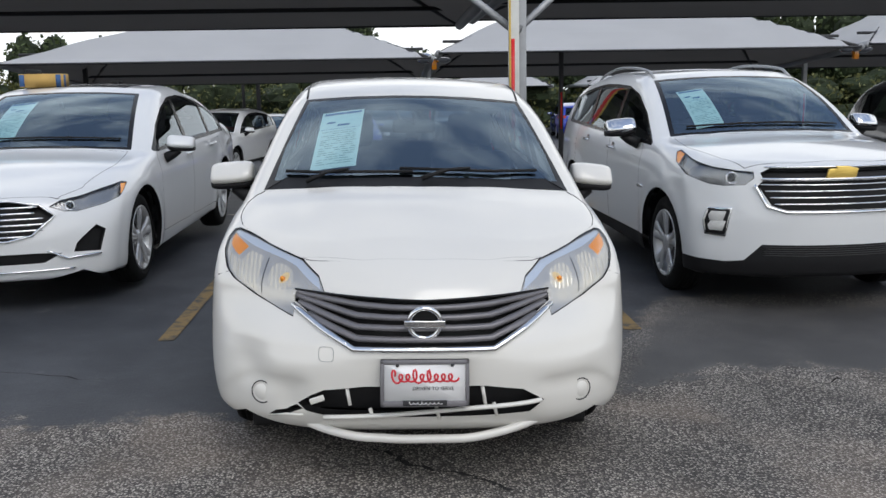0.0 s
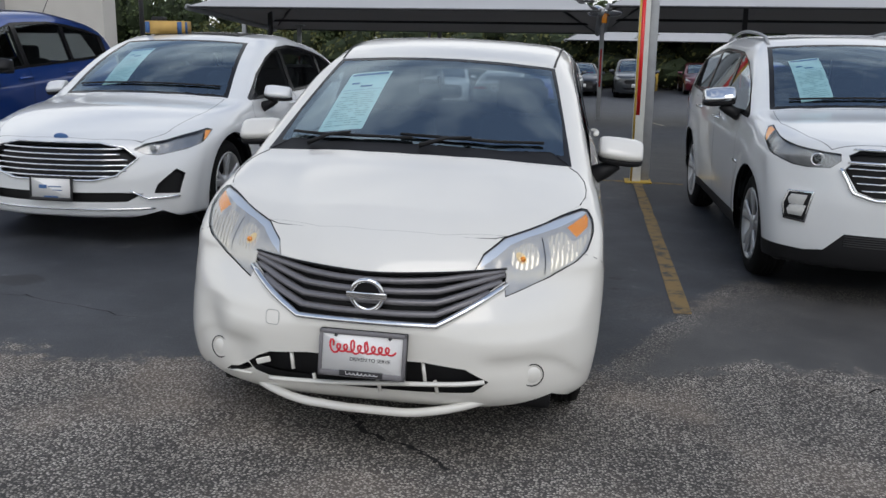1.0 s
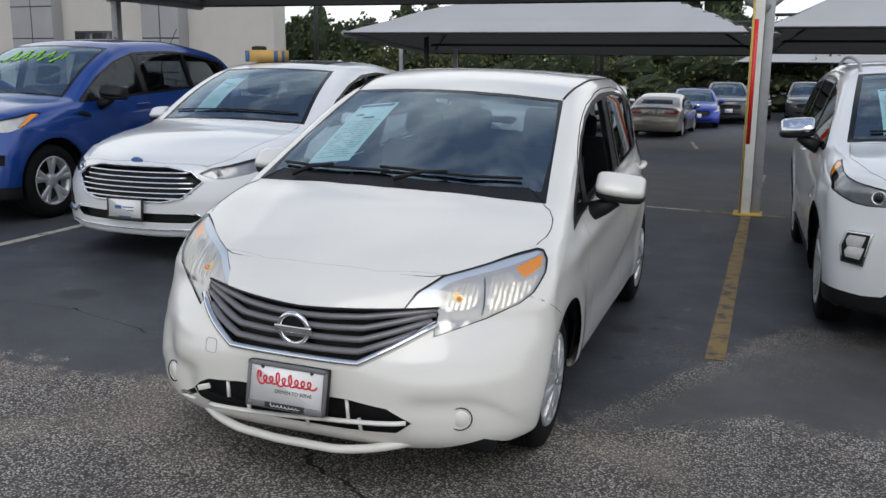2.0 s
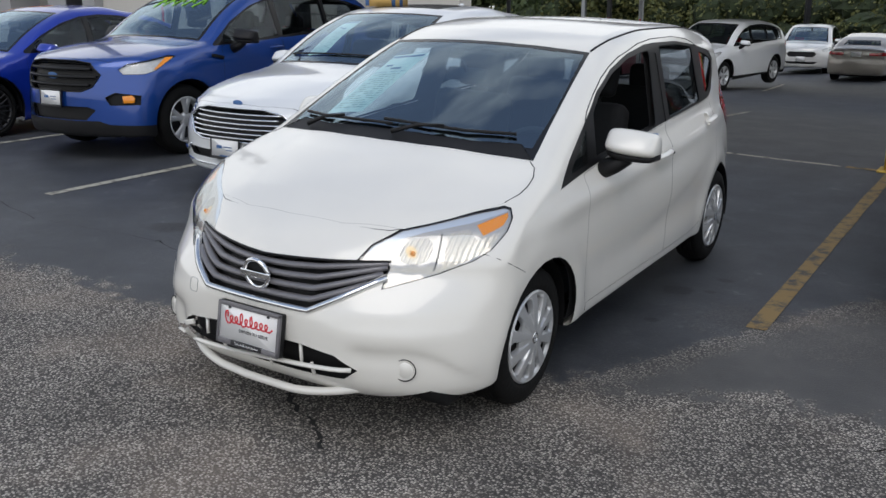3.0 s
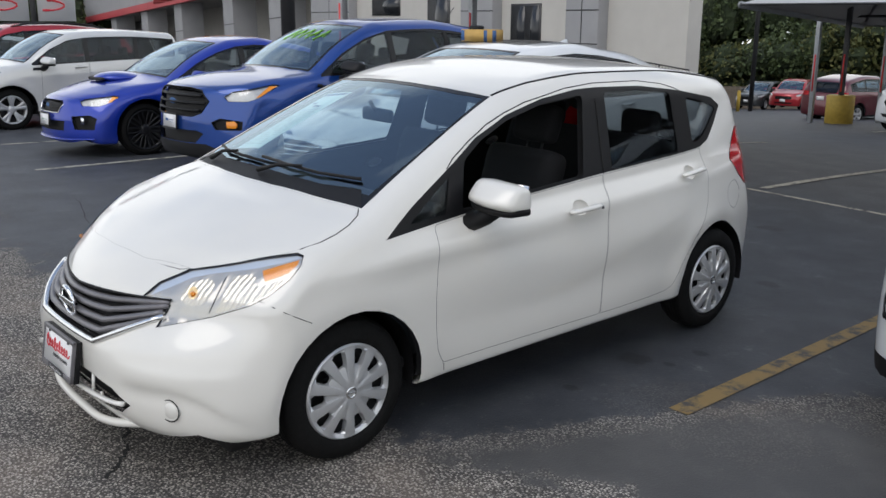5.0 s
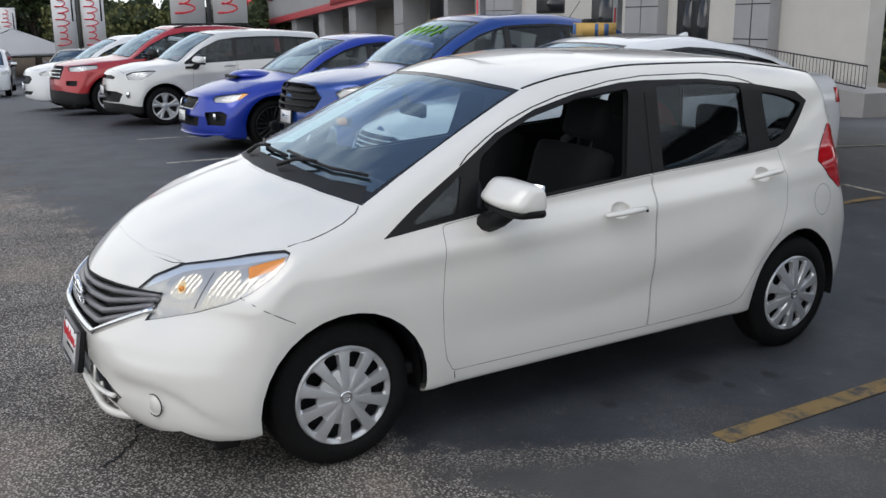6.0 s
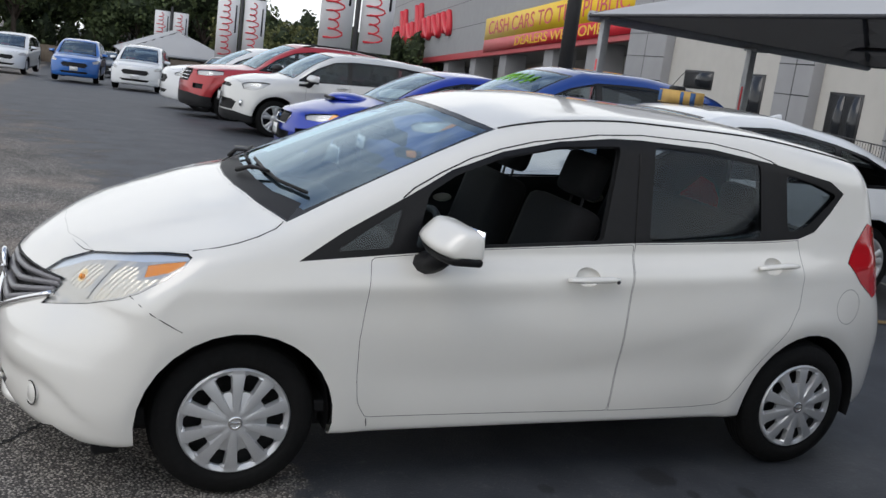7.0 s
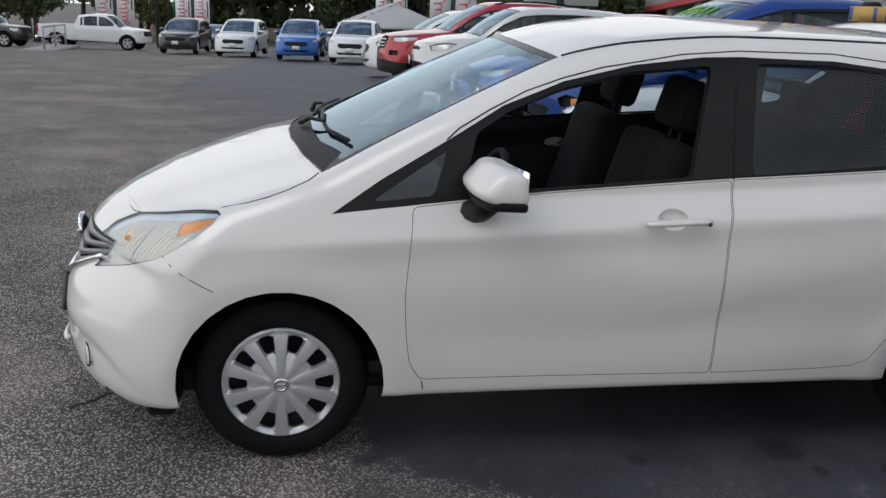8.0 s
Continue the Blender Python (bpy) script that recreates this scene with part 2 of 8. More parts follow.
def prism(poly, thick, place, bm=None, bevel=0.0):
    """A flat plate: polygon in (a, b), thickness along c, put by the matrix place."""
    b = bmesh.new()
    lo = [b.verts.new((x, y, 0)) for x, y in poly]
    hi = [b.verts.new((x, y, thick)) for x, y in poly]
    b.faces.new(lo[::-1])
    b.faces.new(hi)
    for i in range(len(poly)):
        j = (i + 1) % len(poly)
        b.faces.new((lo[i], lo[j], hi[j], hi[i]))
    bmesh.ops.recalc_face_normals(b, faces=b.faces)
    if bevel:
        bmesh.ops.bevel(b, geom=b.edges[:], offset=bevel, segments=2, affect="EDGES", profile=0.6)
    bmesh.ops.transform(b, matrix=place, verts=b.verts)
    return join(bm, b)


def letters(name, text, size, material, m, parent=None, label="", depth=0.004, align="CENTER", squeeze=1.0):
    cu = bpy.data.curves.new(name, "FONT")
    cu.body, cu.size, cu.extrude, cu.align_x, cu.align_y = text, size, depth, align, "CENTER"
    tmp = bpy.data.objects.new(name, cu)
    scene.collection.objects.link(tmp)
    me = bpy.data.meshes.new_from_object(tmp.evaluated_get(bpy.context.evaluated_depsgraph_get()))
    bpy.data.objects.remove(tmp)
    me.materials.clear()
    me.materials.append(material)
    ob = new(name, me)
    if parent:
        ob.parent = parent
    ob.matrix_local = m @ Matrix.Diagonal((squeeze, 1, 1, 1))
    return tagged(ob, label)


# ---- the ground's height ----
def soft(t):
    return t if t > 30 else math.log1p(math.exp(t))


def tip(x):
    """The bays' crossfall: highest between the saloon and the blue SUV."""
    way = [(-33.0, -0.30), (-24.0, -0.20), (-15.5, -0.03), (-12.3, 0.0), (-7.65, 0.075), (-5.6, 0.105), (-2.9, 0.10), (-1.5, 0.053), (0.45, 0.0), (2.8, -0.035), (6.0, -0.07), (14.0, -0.07)]
    if x <= way[0][0] or x >= way[-1][0]:
        return way[0][1] if x <= way[0][0] else way[-1][1]
    for (xa, za), (xb, zb) in zip(way, way[1:]):
        if x <= xb:
            return za + (zb - za) * (x - xa) / (xb - xa)


def ground_z(x, y):
    """Falls away behind the bays and towards the far left."""
    right = 1 / (1 + math.exp(min(-(x + 6.5) / 1.3, 50.0)))
    back = -0.05 * 1.5 * soft((y - 9.0) / 1.5) + 0.047 * 2 * soft((y - 29.0) / 2) * right + 0.05 * 2 * soft((y - 64.0) / 2) * (1 - right)
    cross = -0.038 * min(1.5 * soft((-x - 1.5) / 1.5), 30.0) / (1 + math.exp(min(-(y - 17.0) / 2.0, 50.0)))
    back += cross
    left = -0.024 * 2 * soft((-x - 14.0) / 2) - 0.0156 * 3 * soft((-x - 24.0) / 3)
    # the bays tip down towards the crossover
    near = 1 / (1 + math.exp(min((y - 13.5) / 1.2, 50.0)))
    return back + left + tip(x) * near


# ---- cars: a smooth shell cut into panels ----
def curve(points):
    """A smooth monotone curve through (a, b) points, for arrays."""
    xs, ys = np.array([p[0] for p in points], float), np.array([p[1] for p in points], float)
    h, d = np.diff(xs), np.diff(ys) / np.diff(xs)
    m = np.zeros_like(ys)
    m[0], m[-1] = d[0], d[-1]
    for i in range(1, len(xs) - 1):
        if d[i - 1] * d[i] > 0:
            w1, w2 = 2 * h[i] + h[i - 1], h[i] + 2 * h[i - 1]
            m[i] = (w1 + w2) / (w1 / d[i - 1] + w2 / d[i])

    def f(x):
        x = np.clip(x, xs[0], xs[-1])
        i = np.clip(np.searchsorted(xs, x) - 1, 0, len(xs) - 2)
        t = (x - xs[i]) / h[i]
        return ys[i] * (1 + 2 * t) * (1 - t) ** 2 + m[i] * h[i] * t * (1 - t) ** 2 + ys[i + 1] * t * t * (3 - 2 * t) + m[i + 1] * h[i] * t * t * (t - 1)
    return f


def smax(a, b, k):
    return np.maximum(a, b) + np.maximum(k - np.abs(a - b), 0) ** 2 / (4 * k)


class Shell:
    """A car's outer form: x across (driver's side +), y from the nose to the tail, z up, as the meeting of five soft surfaces."""

    def __init__(s, **d):
        s.d = d
        s.length, s.half = d["length"], d["half"]
        s.top, s.plan, s.sect = curve(d["prof"]), curve(d["plan"]), curve(d["sect"])
        s.front, s.fplan = curve(d["front"]), curve(d["fplan"])
        s.rear, s.rplan = curve(d["rear"]), curve(d.get("rplan", [(0, 0.22), (2, 0.22)]))
        s.crown = curve(d.get("crown", [(0, 0.05), (9, 0.05)]))
        s.bottom = curve(d.get("bottom", [(0, 0.2), (9, 0.2)]))
        s.bend, s.rise = d.get("bend", 0.26), d.get("rise", 0.0)
        s.ktop = curve(d.get("ktop", [(0, 0.12), (9, 0.12)]))
        s.extra = d.get("extra")
        s.fpow = curve(d["fpow"]) if isinstance(d.get("fpow"), list) else None

    def width(s, y, z):
        w = s.half * s.plan(y) * s.sect(z - s.rise * (y - s.length / 2))
        for yc, zc, r, amount in s.d.get("flares", ()):
            q = np.sqrt((y - yc) ** 2 + (z - zc) ** 2)
            w = w + amount * np.exp(-((q - r) / 0.07) ** 2)
        return w

    def f(s, x, y, z):
        ye = y - s.bend * np.minimum(x * x, 0.7)
        slope = (s.top(ye + 0.01) - s.top(ye - 0.01)) / 0.02
        q = np.abs(x) / s.half
        top = (z - s.top(ye) + s.crown(y) * q * q) / np.sqrt(1 + slope * slope)
        side = np.abs(x) - s.width(y, z)
        if s.extra:
            top, side, fr = s.extra(x, y, z, top, side)
        else:
            fr = 0.0
        front = s.front(z) + s.fplan(z) * q ** (s.fpow(z) if s.fpow else s.d.get("fpow", 2.4)) - y + fr
        rear = y - s.rear(z) + s.rplan(z) * q ** 2.6
        v = smax(top, side, s.ktop(y))
        v = smax(v, front, s.d.get("kfront", 0.07))
        v = smax(v, rear, 0.08)
        return smax(v, s.bottom(y) - z, 0.03)

    def along(s, o, w, far=3.0):
        lo, hi = np.zeros(len(o)), np.full(len(o), far)
        for _ in range(34):
            m = (lo + hi) / 2
            p = o + w * m[:, None]
            out = s.f(p[:, 0], p[:, 1], p[:, 2]) > 0
            hi, lo = np.where(out, m, hi), np.where(out, lo, m)
        return o + w * lo[:, None]

    def normal(s, p):
        e = 0.004
        n = np.stack([s.f(p[:, 0] + e * (k == 0), p[:, 1] + e * (k == 1), p[:, 2] + e * (k == 2)) - s.f(p[:, 0] - e * (k == 0), p[:, 1] - e * (k == 1), p[:, 2] - e * (k == 2)) for k in range(3)], 1)
        return n / np.maximum(np.linalg.norm(n, axis=1, keepdims=True), 1e-9)

    def hit(s, o, w):
        o, w = np.array([o], float), np.array([w], float)
        p = s.along(o, w / np.linalg.norm(w))
        return Vector(p[0]), Vector(s.normal(p)[0])

    def hits(s, o, w):
        o, w = np.array(o, float), np.array(w, float)
        p = s.along(o, w)
        n = s.normal(p)
        return [(Vector(a), Vector(b)) for a, b in zip(p, n)]

    def fronts(s, pts):
        return s.hits([(x, s.length * 0.3, z) for x, z in pts], [(0, -1, 0)] * len(pts))

    def sides(s, pts, sign=1):
        return s.hits([(0, y, z) for y, z in pts], [(sign, 0, 0)] * len(pts))

    def tops(s, pts):
        return s.hits([(x, y, 0.5) for x, y in pts], [(0, 0, 1)] * len(pts))

    def at_front(s, x, z):
        return s.hit((x, s.length * 0.3, z), (0, -1, 0))

    def at_side(s, y, z, sign=1):
        return s.hit((0, y, z), (sign, 0, 0))

    def at_top(s, x, y):
        return s.hit((x, y, 0.5), (0, 0, 1))

    def at_rear(s, x, z):
        return s.hit((x, s.length * 0.7, z), (0, 1, 0))

    def mesh(s, step):
        """The closed-in grid of the shell as a bmesh, with its true normals kept in a layer."""
        L = s.length
        hi_z = s.d.get("height", 1.5) + 0.7
        X, Y, Z = (-1.4, 1.4), (-0.6, L + 0.6), (-0.15, hi_z)
        lx = np.linspace(*X, max(8, int(2.0 / step)))
        ly = np.linspace(*Y, int(L / step))
        lz = np.linspace(*Z, max(8, int((hi_z * 0.8) / step)))
        index, pts, quads = {}, [], []

        def vid(p):
            k = (round(p[0], 5), round(p[1], 5), round(p[2], 5))
            if k not in index:
                index[k] = len(pts)
                pts.append(p)
            return index[k]

        def sheet(us, vs, place):
            g = [[vid(place(u, v)) for v in vs] for u in us]
            for i in range(len(us) - 1):
                for j in range(len(vs) - 1):
                    quads.append((g[i][j], g[i + 1][j], g[i + 1][j + 1], g[i][j + 1]))
        sheet(lx, ly, lambda u, v: (u, v, Z[1]))
        sheet(ly, lz, lambda u, v: (X[1], u, v))
        sheet(ly[::-1], lz, lambda u, v: (X[0], u, v))
        sheet(lx, lz, lambda u, v: (u, Y[0], v))
        sheet(lx[::-1], lz, lambda u, v: (u, Y[1], v))
        P = np.array(pts)
        O = np.clip(P, (-0.25, 0.75, 0.5), (0.25, L - 0.75, 0.8))
        W = P - O
        W /= np.linalg.norm(W, axis=1, keepdims=True)
        S = s.along(O, W)
        N = s.normal(S)
        bm = bmesh.new()
        nl = bm.verts.layers.float_vector.new("n")
        bm.faces.layers.int.new("region")
        vs = []
        for p, n in zip(S.tolist(), N.tolist()):
            v = bm.verts.new(p)
            v[nl] = n
            vs.append(v)
        for q in quads:
            f = bm.faces.new([vs[i] for i in q])
            f.normal_update()
            if f.normal.dot(f.verts[0][nl] + f.verts[2][nl]) < 0:
                f.normal_flip()
        return bm


SIDE = (Vector((0, 1, 0)), Vector((0, 0, 1)))
FRONT = (Vector((1, 0, 0)), Vector((0, 0, 1)))
TOP = (Vector((1, 0, 0)), Vector((0, 1, 0)))


def inside(p, poly):
    r = False
    for i in range(len(poly)):
        (x1, y1), (x2, y2) = poly[i], poly[i - 1]
        if (y1 > p[1]) != (y2 > p[1]) and p[0] < (x2 - x1) * (p[1] - y1) / (y2 - y1) + x1:
            r = not r
    return r


def cut(bm, poly, axes, region, keep, over=None):
    """Cut a polygon, seen along the third axis, cleanly into the shell, and mark what lies in it as a region."""
    lay = bm.faces.layers.int["region"]
    a, b = axes
    lo = (min(p[0] for p in poly) - 0.1, min(p[1] for p in poly) - 0.1)
    hi = (max(p[0] for p in poly) + 0.1, max(p[1] for p in poly) + 0.1)
    cand = {}

    def bounds(f):
        us, vs = [v.co.dot(a) for v in f.verts], [v.co.dot(b) for v in f.verts]
        return min(us), max(us), min(vs), max(vs)
    for f in bm.faces:
        c = f.calc_center_median()
        u, v = c.dot(a), c.dot(b)
        if lo[0] < u < hi[0] and lo[1] < v < hi[1] and keep(c, f):
            cand[f] = bounds(f)
    for i in range(len(poly)):
        p, q = poly[i - 1], poly[i]
        x0, x1, y0, y1 = min(p[0], q[0]), max(p[0], q[0]), min(p[1], q[1]), max(p[1], q[1])
        no = a * -(q[1] - p[1]) + b * (q[0] - p[0])
        if no.length < 1e-6:
            continue
        touch = [f for f, d in cand.items() if d[1] >= x0 and d[0] <= x1 and d[3] >= y0 and d[2] <= y1]
        if not touch:
            continue
        es, ws = set(), set()
        for f in touch:
            es.update(f.edges)
            ws.update(f.verts)
            del cand[f]
        r = bmesh.ops.bisect_plane(bm, geom=list(ws) + list(es) + touch, dist=1e-5, plane_co=a * p[0] + b * p[1], plane_no=no.normalized())
        for g in r["geom"]:
            if isinstance(g, bmesh.types.BMFace):
                cand[g] = bounds(g)
    got = 0
    for f in cand:
        if f.is_valid:
            c = f.calc_center_median()
            if (over is None or f[lay] in over) and inside((c.dot(a), c.dot(b)), poly):
                f[lay] = region
                got += 1
    return got


def grow(poly, d):
    """The polygon with its sides moved outward by d."""
    n = len(poly)
    area = sum(poly[i - 1][0] * poly[i][1] - poly[i][0] * poly[i - 1][1] for i in range(n))
    sg = 1 if area > 0 else -1
    out = []
    for i in range(n):
        p0, p1, p2 = Vector(poly[i - 1]), Vector(poly[i]), Vector(poly[(i + 1) % n])
        e1, e2 = (p1 - p0).normalized(), (p2 - p1).normalized()
        n1, n2 = Vector((e1.y, -e1.x)) * sg, Vector((e2.y, -e2.x)) * sg
        m = (n1 + n2)
        k = max(0.35, 1 + n1.dot(n2))
        out.append(tuple(p1 + m * (d / k)))
    return out


def rounded(poly, r=0.03, n=4):
    """The polygon with soft corners."""
    out = []
    m = len(poly)
    for i in range(m):
        p0, p1, p2 = Vector(poly[i - 1]), Vector(poly[i]), Vector(poly[(i + 1) % m])
        a, b = p0 - p1, p2 - p1
        ra, rb = min(r, a.length * 0.45), min(r, b.length * 0.45)
        s, e = p1 + a.normalized() * ra, p1 + b.normalized() * rb
        for k in range(n + 1):
            t = k / n
            out.append(tuple(s * (1 - t) ** 2 + p1 * 2 * t * (1 - t) + e * t * t))
    return out


def circle(cx, cy, r, n=28, a0=0.0, a1=math.tau):
    return [(cx + r * math.cos(a0 + (a1 - a0) * k / n), cy + r * math.sin(a0 + (a1 - a0) * k / n)) for k in range(n)]


def piece(bm, regions, name, material, parent, push=0.0, label="", side=0, flip=False):
    """The shell's faces of some regions as one part, moved along their normals by push."""
    lay, nl = bm.faces.layers.int["region"], bm.verts.layers.float_vector["n"]
    ids, co, no, fs = {}, [], [], []
    for f in bm.faces:
        if f[lay] not in regions:
            continue
        if side and f.calc_center_median().x * side < 0:
            continue
        r = []
        for v in f.verts:
            if v not in ids:
                ids[v] = len(co)
                n = v[nl].normalized() if v[nl].length > 0 else Vector((0, 0, 1))
                co.append(v.co + n * push)
                no.append(-n if flip else n)
            r.append(ids[v])
        fs.append(r[::-1] if flip else r)
    if not fs:
        return None
    me = bpy.data.meshes.new(name)
    me.from_pydata(co, [], fs)
    me.shade_smooth()
    me.normals_split_custom_set_from_vertices(no)
    me.materials.append(material)
    ob = new(name, me)
    if parent:
        ob.parent = parent
    return tagged(ob, label)


# ---- wheels, seats and other car parts ----
def wheel(car, x, y, r, width, rim_r, style, sign, z=None, tyre_material=None):
    """A wheel with its outer face at x; sign is the side it faces."""
    w = new("wheel")
    w.parent = car
    w.location = (x, y, r if z is None else z)
    if sign < 0:
        w.rotation_euler = (0, 0, math.pi)
    h = width
    tyre = [(-h, rim_r), (-h, rim_r + 0.02), (-h + 0.005, r - 0.05), (-h + 0.02, r - 0.015), (-h + 0.05, r - 0.002)]
    for k in range(4):
        x0 = -h + 0.05 + (h - 0.10) * k / 4
        x1 = -h + 0.05 + (h - 0.10) * (k + 1) / 4
        tyre += [(x0 + 0.004, r), (x1 - 0.008, r), (x1 - 0.007, r - 0.006), (x1 - 0.001, r - 0.006)]
    tyre += [(-0.05, r - 0.002), (-0.018, r - 0.016), (-0.004, r - 0.05), (0.0, r - 0.075), (-0.003, rim_r + 0.018), (-0.012, rim_r + 0.004), (-0.016, rim_r - 0.008)]
    part("tyre", lathe(tyre, 40), RUBBER, w)
    dark = lathe([(-h, 0.02), (-h * 0.55, 0.05), (-h * 0.5, rim_r * 0.96), (-0.02, rim_r * 0.98)], 32)
    part("brake_side", dark, STEELDARK, w)
    if style == "cover":
        # plastic wheel cover: one moulding, ten broad spokes with windows between them
        b = bmesh.new()
        R = rim_r + 0.003
        rings = []
        for r_, top, dip in ((0.026, 0.010, 0.0), (0.045, 0.012, 0.001), (0.062, 0.0115, 0.004), (0.088, 0.010, 0.009), (0.108, 0.0085, 0.013), (0.116, 0.008, 0.015), (0.124, 0.007, 0.015), (0.150, 0.004, 0.015), (0.172, 0.001, 0.014), (0.180, -0.001, 0.012), (0.186, -0.002, 0.005), (R - 0.006, -0.002, 0.0), (R, -0.008, 0.0), (R + 0.001, -0.020, 0.0)):
            half = (0.0095 + 0.105 * max(r_ - 0.045, 0.0)) / r_
            half = min(half, 0.20)
            foot = half + 0.0030 / r_
            if r_ in (0.116, 0.180):
                foot = max(foot, 0.225)
            row = []
            for k in range(10):
                a0 = math.tau * k / 10 + math.pi / 2
                for da, low in ((-half, 0), (-half * 0.55, 0), (half * 0.55, 0), (half, 0), (foot, 1), (math.pi / 10, 1), (math.tau / 10 - foot, 1)):
                    x_ = top - (dip if low else (0.0012 if abs(da) == half else 0.0))
                    row.append(b.verts.new((x_, math.cos(a0 + da) * r_, math.sin(a0 + da) * r_)))
            rings.append(row)
        for q, (p_, q_) in enumerate(zip(rings, rings[1:])):
            for i in range(70):
                if 5 <= q <= 8 and i % 7 in (4, 5):
                    continue
                b.faces.new((p_[i], p_[(i + 1) % 70], q_[(i + 1) % 70], q_[i]))
        b.faces.new(rings[0])
        bmesh.ops.recalc_face_normals(b, faces=b.faces)
        rim_edges = [e for e in b.edges if e.is_boundary and min(v.co.yz.length for v in e.verts) < 0.19]
        deep = bmesh.ops.extrude_edge_only(b, edges=rim_edges)["geom"]
        bmesh.ops.translate(b, verts=[v for v in deep if isinstance(v, bmesh.types.BMVert)], vec=(-0.012, 0, 0))
        cover = part("wheel_cover", b, WHEELSILVER, w, "silver plastic wheel cover")
        cover.data.set_sharp_from_angle(angle=0.5)
        part("hub_badge", lathe([(0.0108, 0.026), (0.0135, 0.023), (0.0135, 0.017), (0.0112, 0.016)], 24), CHROME, cover)
        part("hub_badge", box_bm(0.0118, 0, 0, 0.003, 0.046, 0.008, 0.001), CHROME, cover)
    else:
        n, m_, fat = {"five": (5, WHEELSILVER, 0.048), "ten": (10, WHEELSILVER, 0.020), "mesh": (10, WHEELDARK, 0.016), "dark": (5, WHEELDARK, 0.04)}[style]
        rim = lathe([(-h * 0.8, rim_r - 0.02), (-0.03, rim_r - 0.016), (-0.012, rim_r + 0.006), (-0.004, rim_r + 0.004), (-0.004, rim_r - 0.006), (-0.02, rim_r - 0.018)], 40)
        part("rim", rim, m_, w)
        part("hub_cap", lathe([(-0.05, 0.075), (-0.022, 0.068), (-0.016, 0.03), (-0.016, 0.0001)], 24), m_, w)
        for k in range(n):
            a = math.tau * k / n + math.pi / 2
            for lean in ((-1, 1) if style in ("five", "mesh", "dark") else (0,)):
                b = bmesh.new()
                rings = []
                for t in range(5):
                    f_ = t / 4
                    rad = 0.05 + (rim_r - 0.062) * f_
                    half = fat * (0.55 + 0.15 * f_)
                    aa = a + lean * (0.06 + 0.13 * f_)
                    c = Vector((-0.030 + 0.016 * f_, math.cos(aa) * rad, math.sin(aa) * rad))
                    tn = Vector((0, -math.sin(aa), math.cos(aa)))
                    rings.append([b.verts.new(c + tn * -half), b.verts.new(c + tn * -half * 0.5 + Vector((0.010, 0, 0))), b.verts.new(c + tn * half * 0.5 + Vector((0.010, 0, 0))), b.verts.new(c + tn * half), b.verts.new(c + Vector((-0.02, 0, 0)))])
                for p_, q_ in zip(rings, rings[1:]):
                    for i in range(5):
                        b.faces.new((p_[i], q_[i], q_[(i + 1) % 5], p_[(i + 1) % 5]))
                bmesh.ops.recalc_face_normals(b, faces=b.faces)
                part("spoke", b, m_, w)
    return w


def arch_liner(car, x0, x1, y, z, r, sign):
    b = bmesh.new()
    rows = []
    for x in (x0, x1):
        rows.append([b.verts.new((x * sign, y + r * math.cos(a), z + r * math.sin(a))) for a in np.linspace(-0.18, math.pi + 0.18, 22)])
    for i in range(21):
        b.faces.new((rows[0][i], rows[0][i + 1], rows[1][i + 1], rows[1][i]))
    b.faces.new(rows[0])
    return part("wheel_well", b, PLASTIC, car)


def seat(car, x, y, z, w=0.50, back=0.62, lean=16, rest=True, material=None):
    m_ = material or CLOTH
    s = new("seat")
    s.parent = car
    s.location = (x, y, z)
    part("cushion", box_bm(0, 0.0, 0.12, w, 0.52, 0.20, 0.07, 3), m_, s)
    tilt = Matrix.Rotation(radians(-lean), 4, "X")
    part("backrest", box_bm(0, 0.27, 0.50, w * 0.95, 0.17, back, 0.07, 3, turn=tilt), m_, s)
    if rest:
        part("headrest", box_bm(0, 0.42, 0.20 + back + 0.10, 0.27, 0.11, 0.20, 0.05, 3, turn=tilt), m_, s)
        for px in (-0.05, 0.05):
            part("headrest_post", tube([(px, 0.38, back + 0.05), (px, 0.41, back + 0.22)], 0.007, 6), STEELDARK, s)
    return s


def steering_wheel(car, x, y, z, r=0.185, lean=24):
    s = new("steering_wheel")
    s.parent = car
    s.matrix_local = pose(x, y, z, -lean, 0, 0)
    ring = [(r * math.cos(a), 0, r * math.sin(a)) for a in np.linspace(0, math.tau, 33)]
    part("wheel_rim", tube(ring, 0.016, 8, caps=False), CABIN, s)
    part("airbag_hub", box_bm(0, 0.02, -0.01, 0.16, 0.06, 0.13, 0.02, 2), CABIN, s)
    for a in (-0.2, math.pi + 0.2, -math.pi / 2):
        part("wheel_spoke", tube([(0.05 * math.cos(a), 0.01, 0.05 * math.sin(a)), (r * math.cos(a), 0, r * math.sin(a))], 0.016, 6), CABIN, s)
    return s


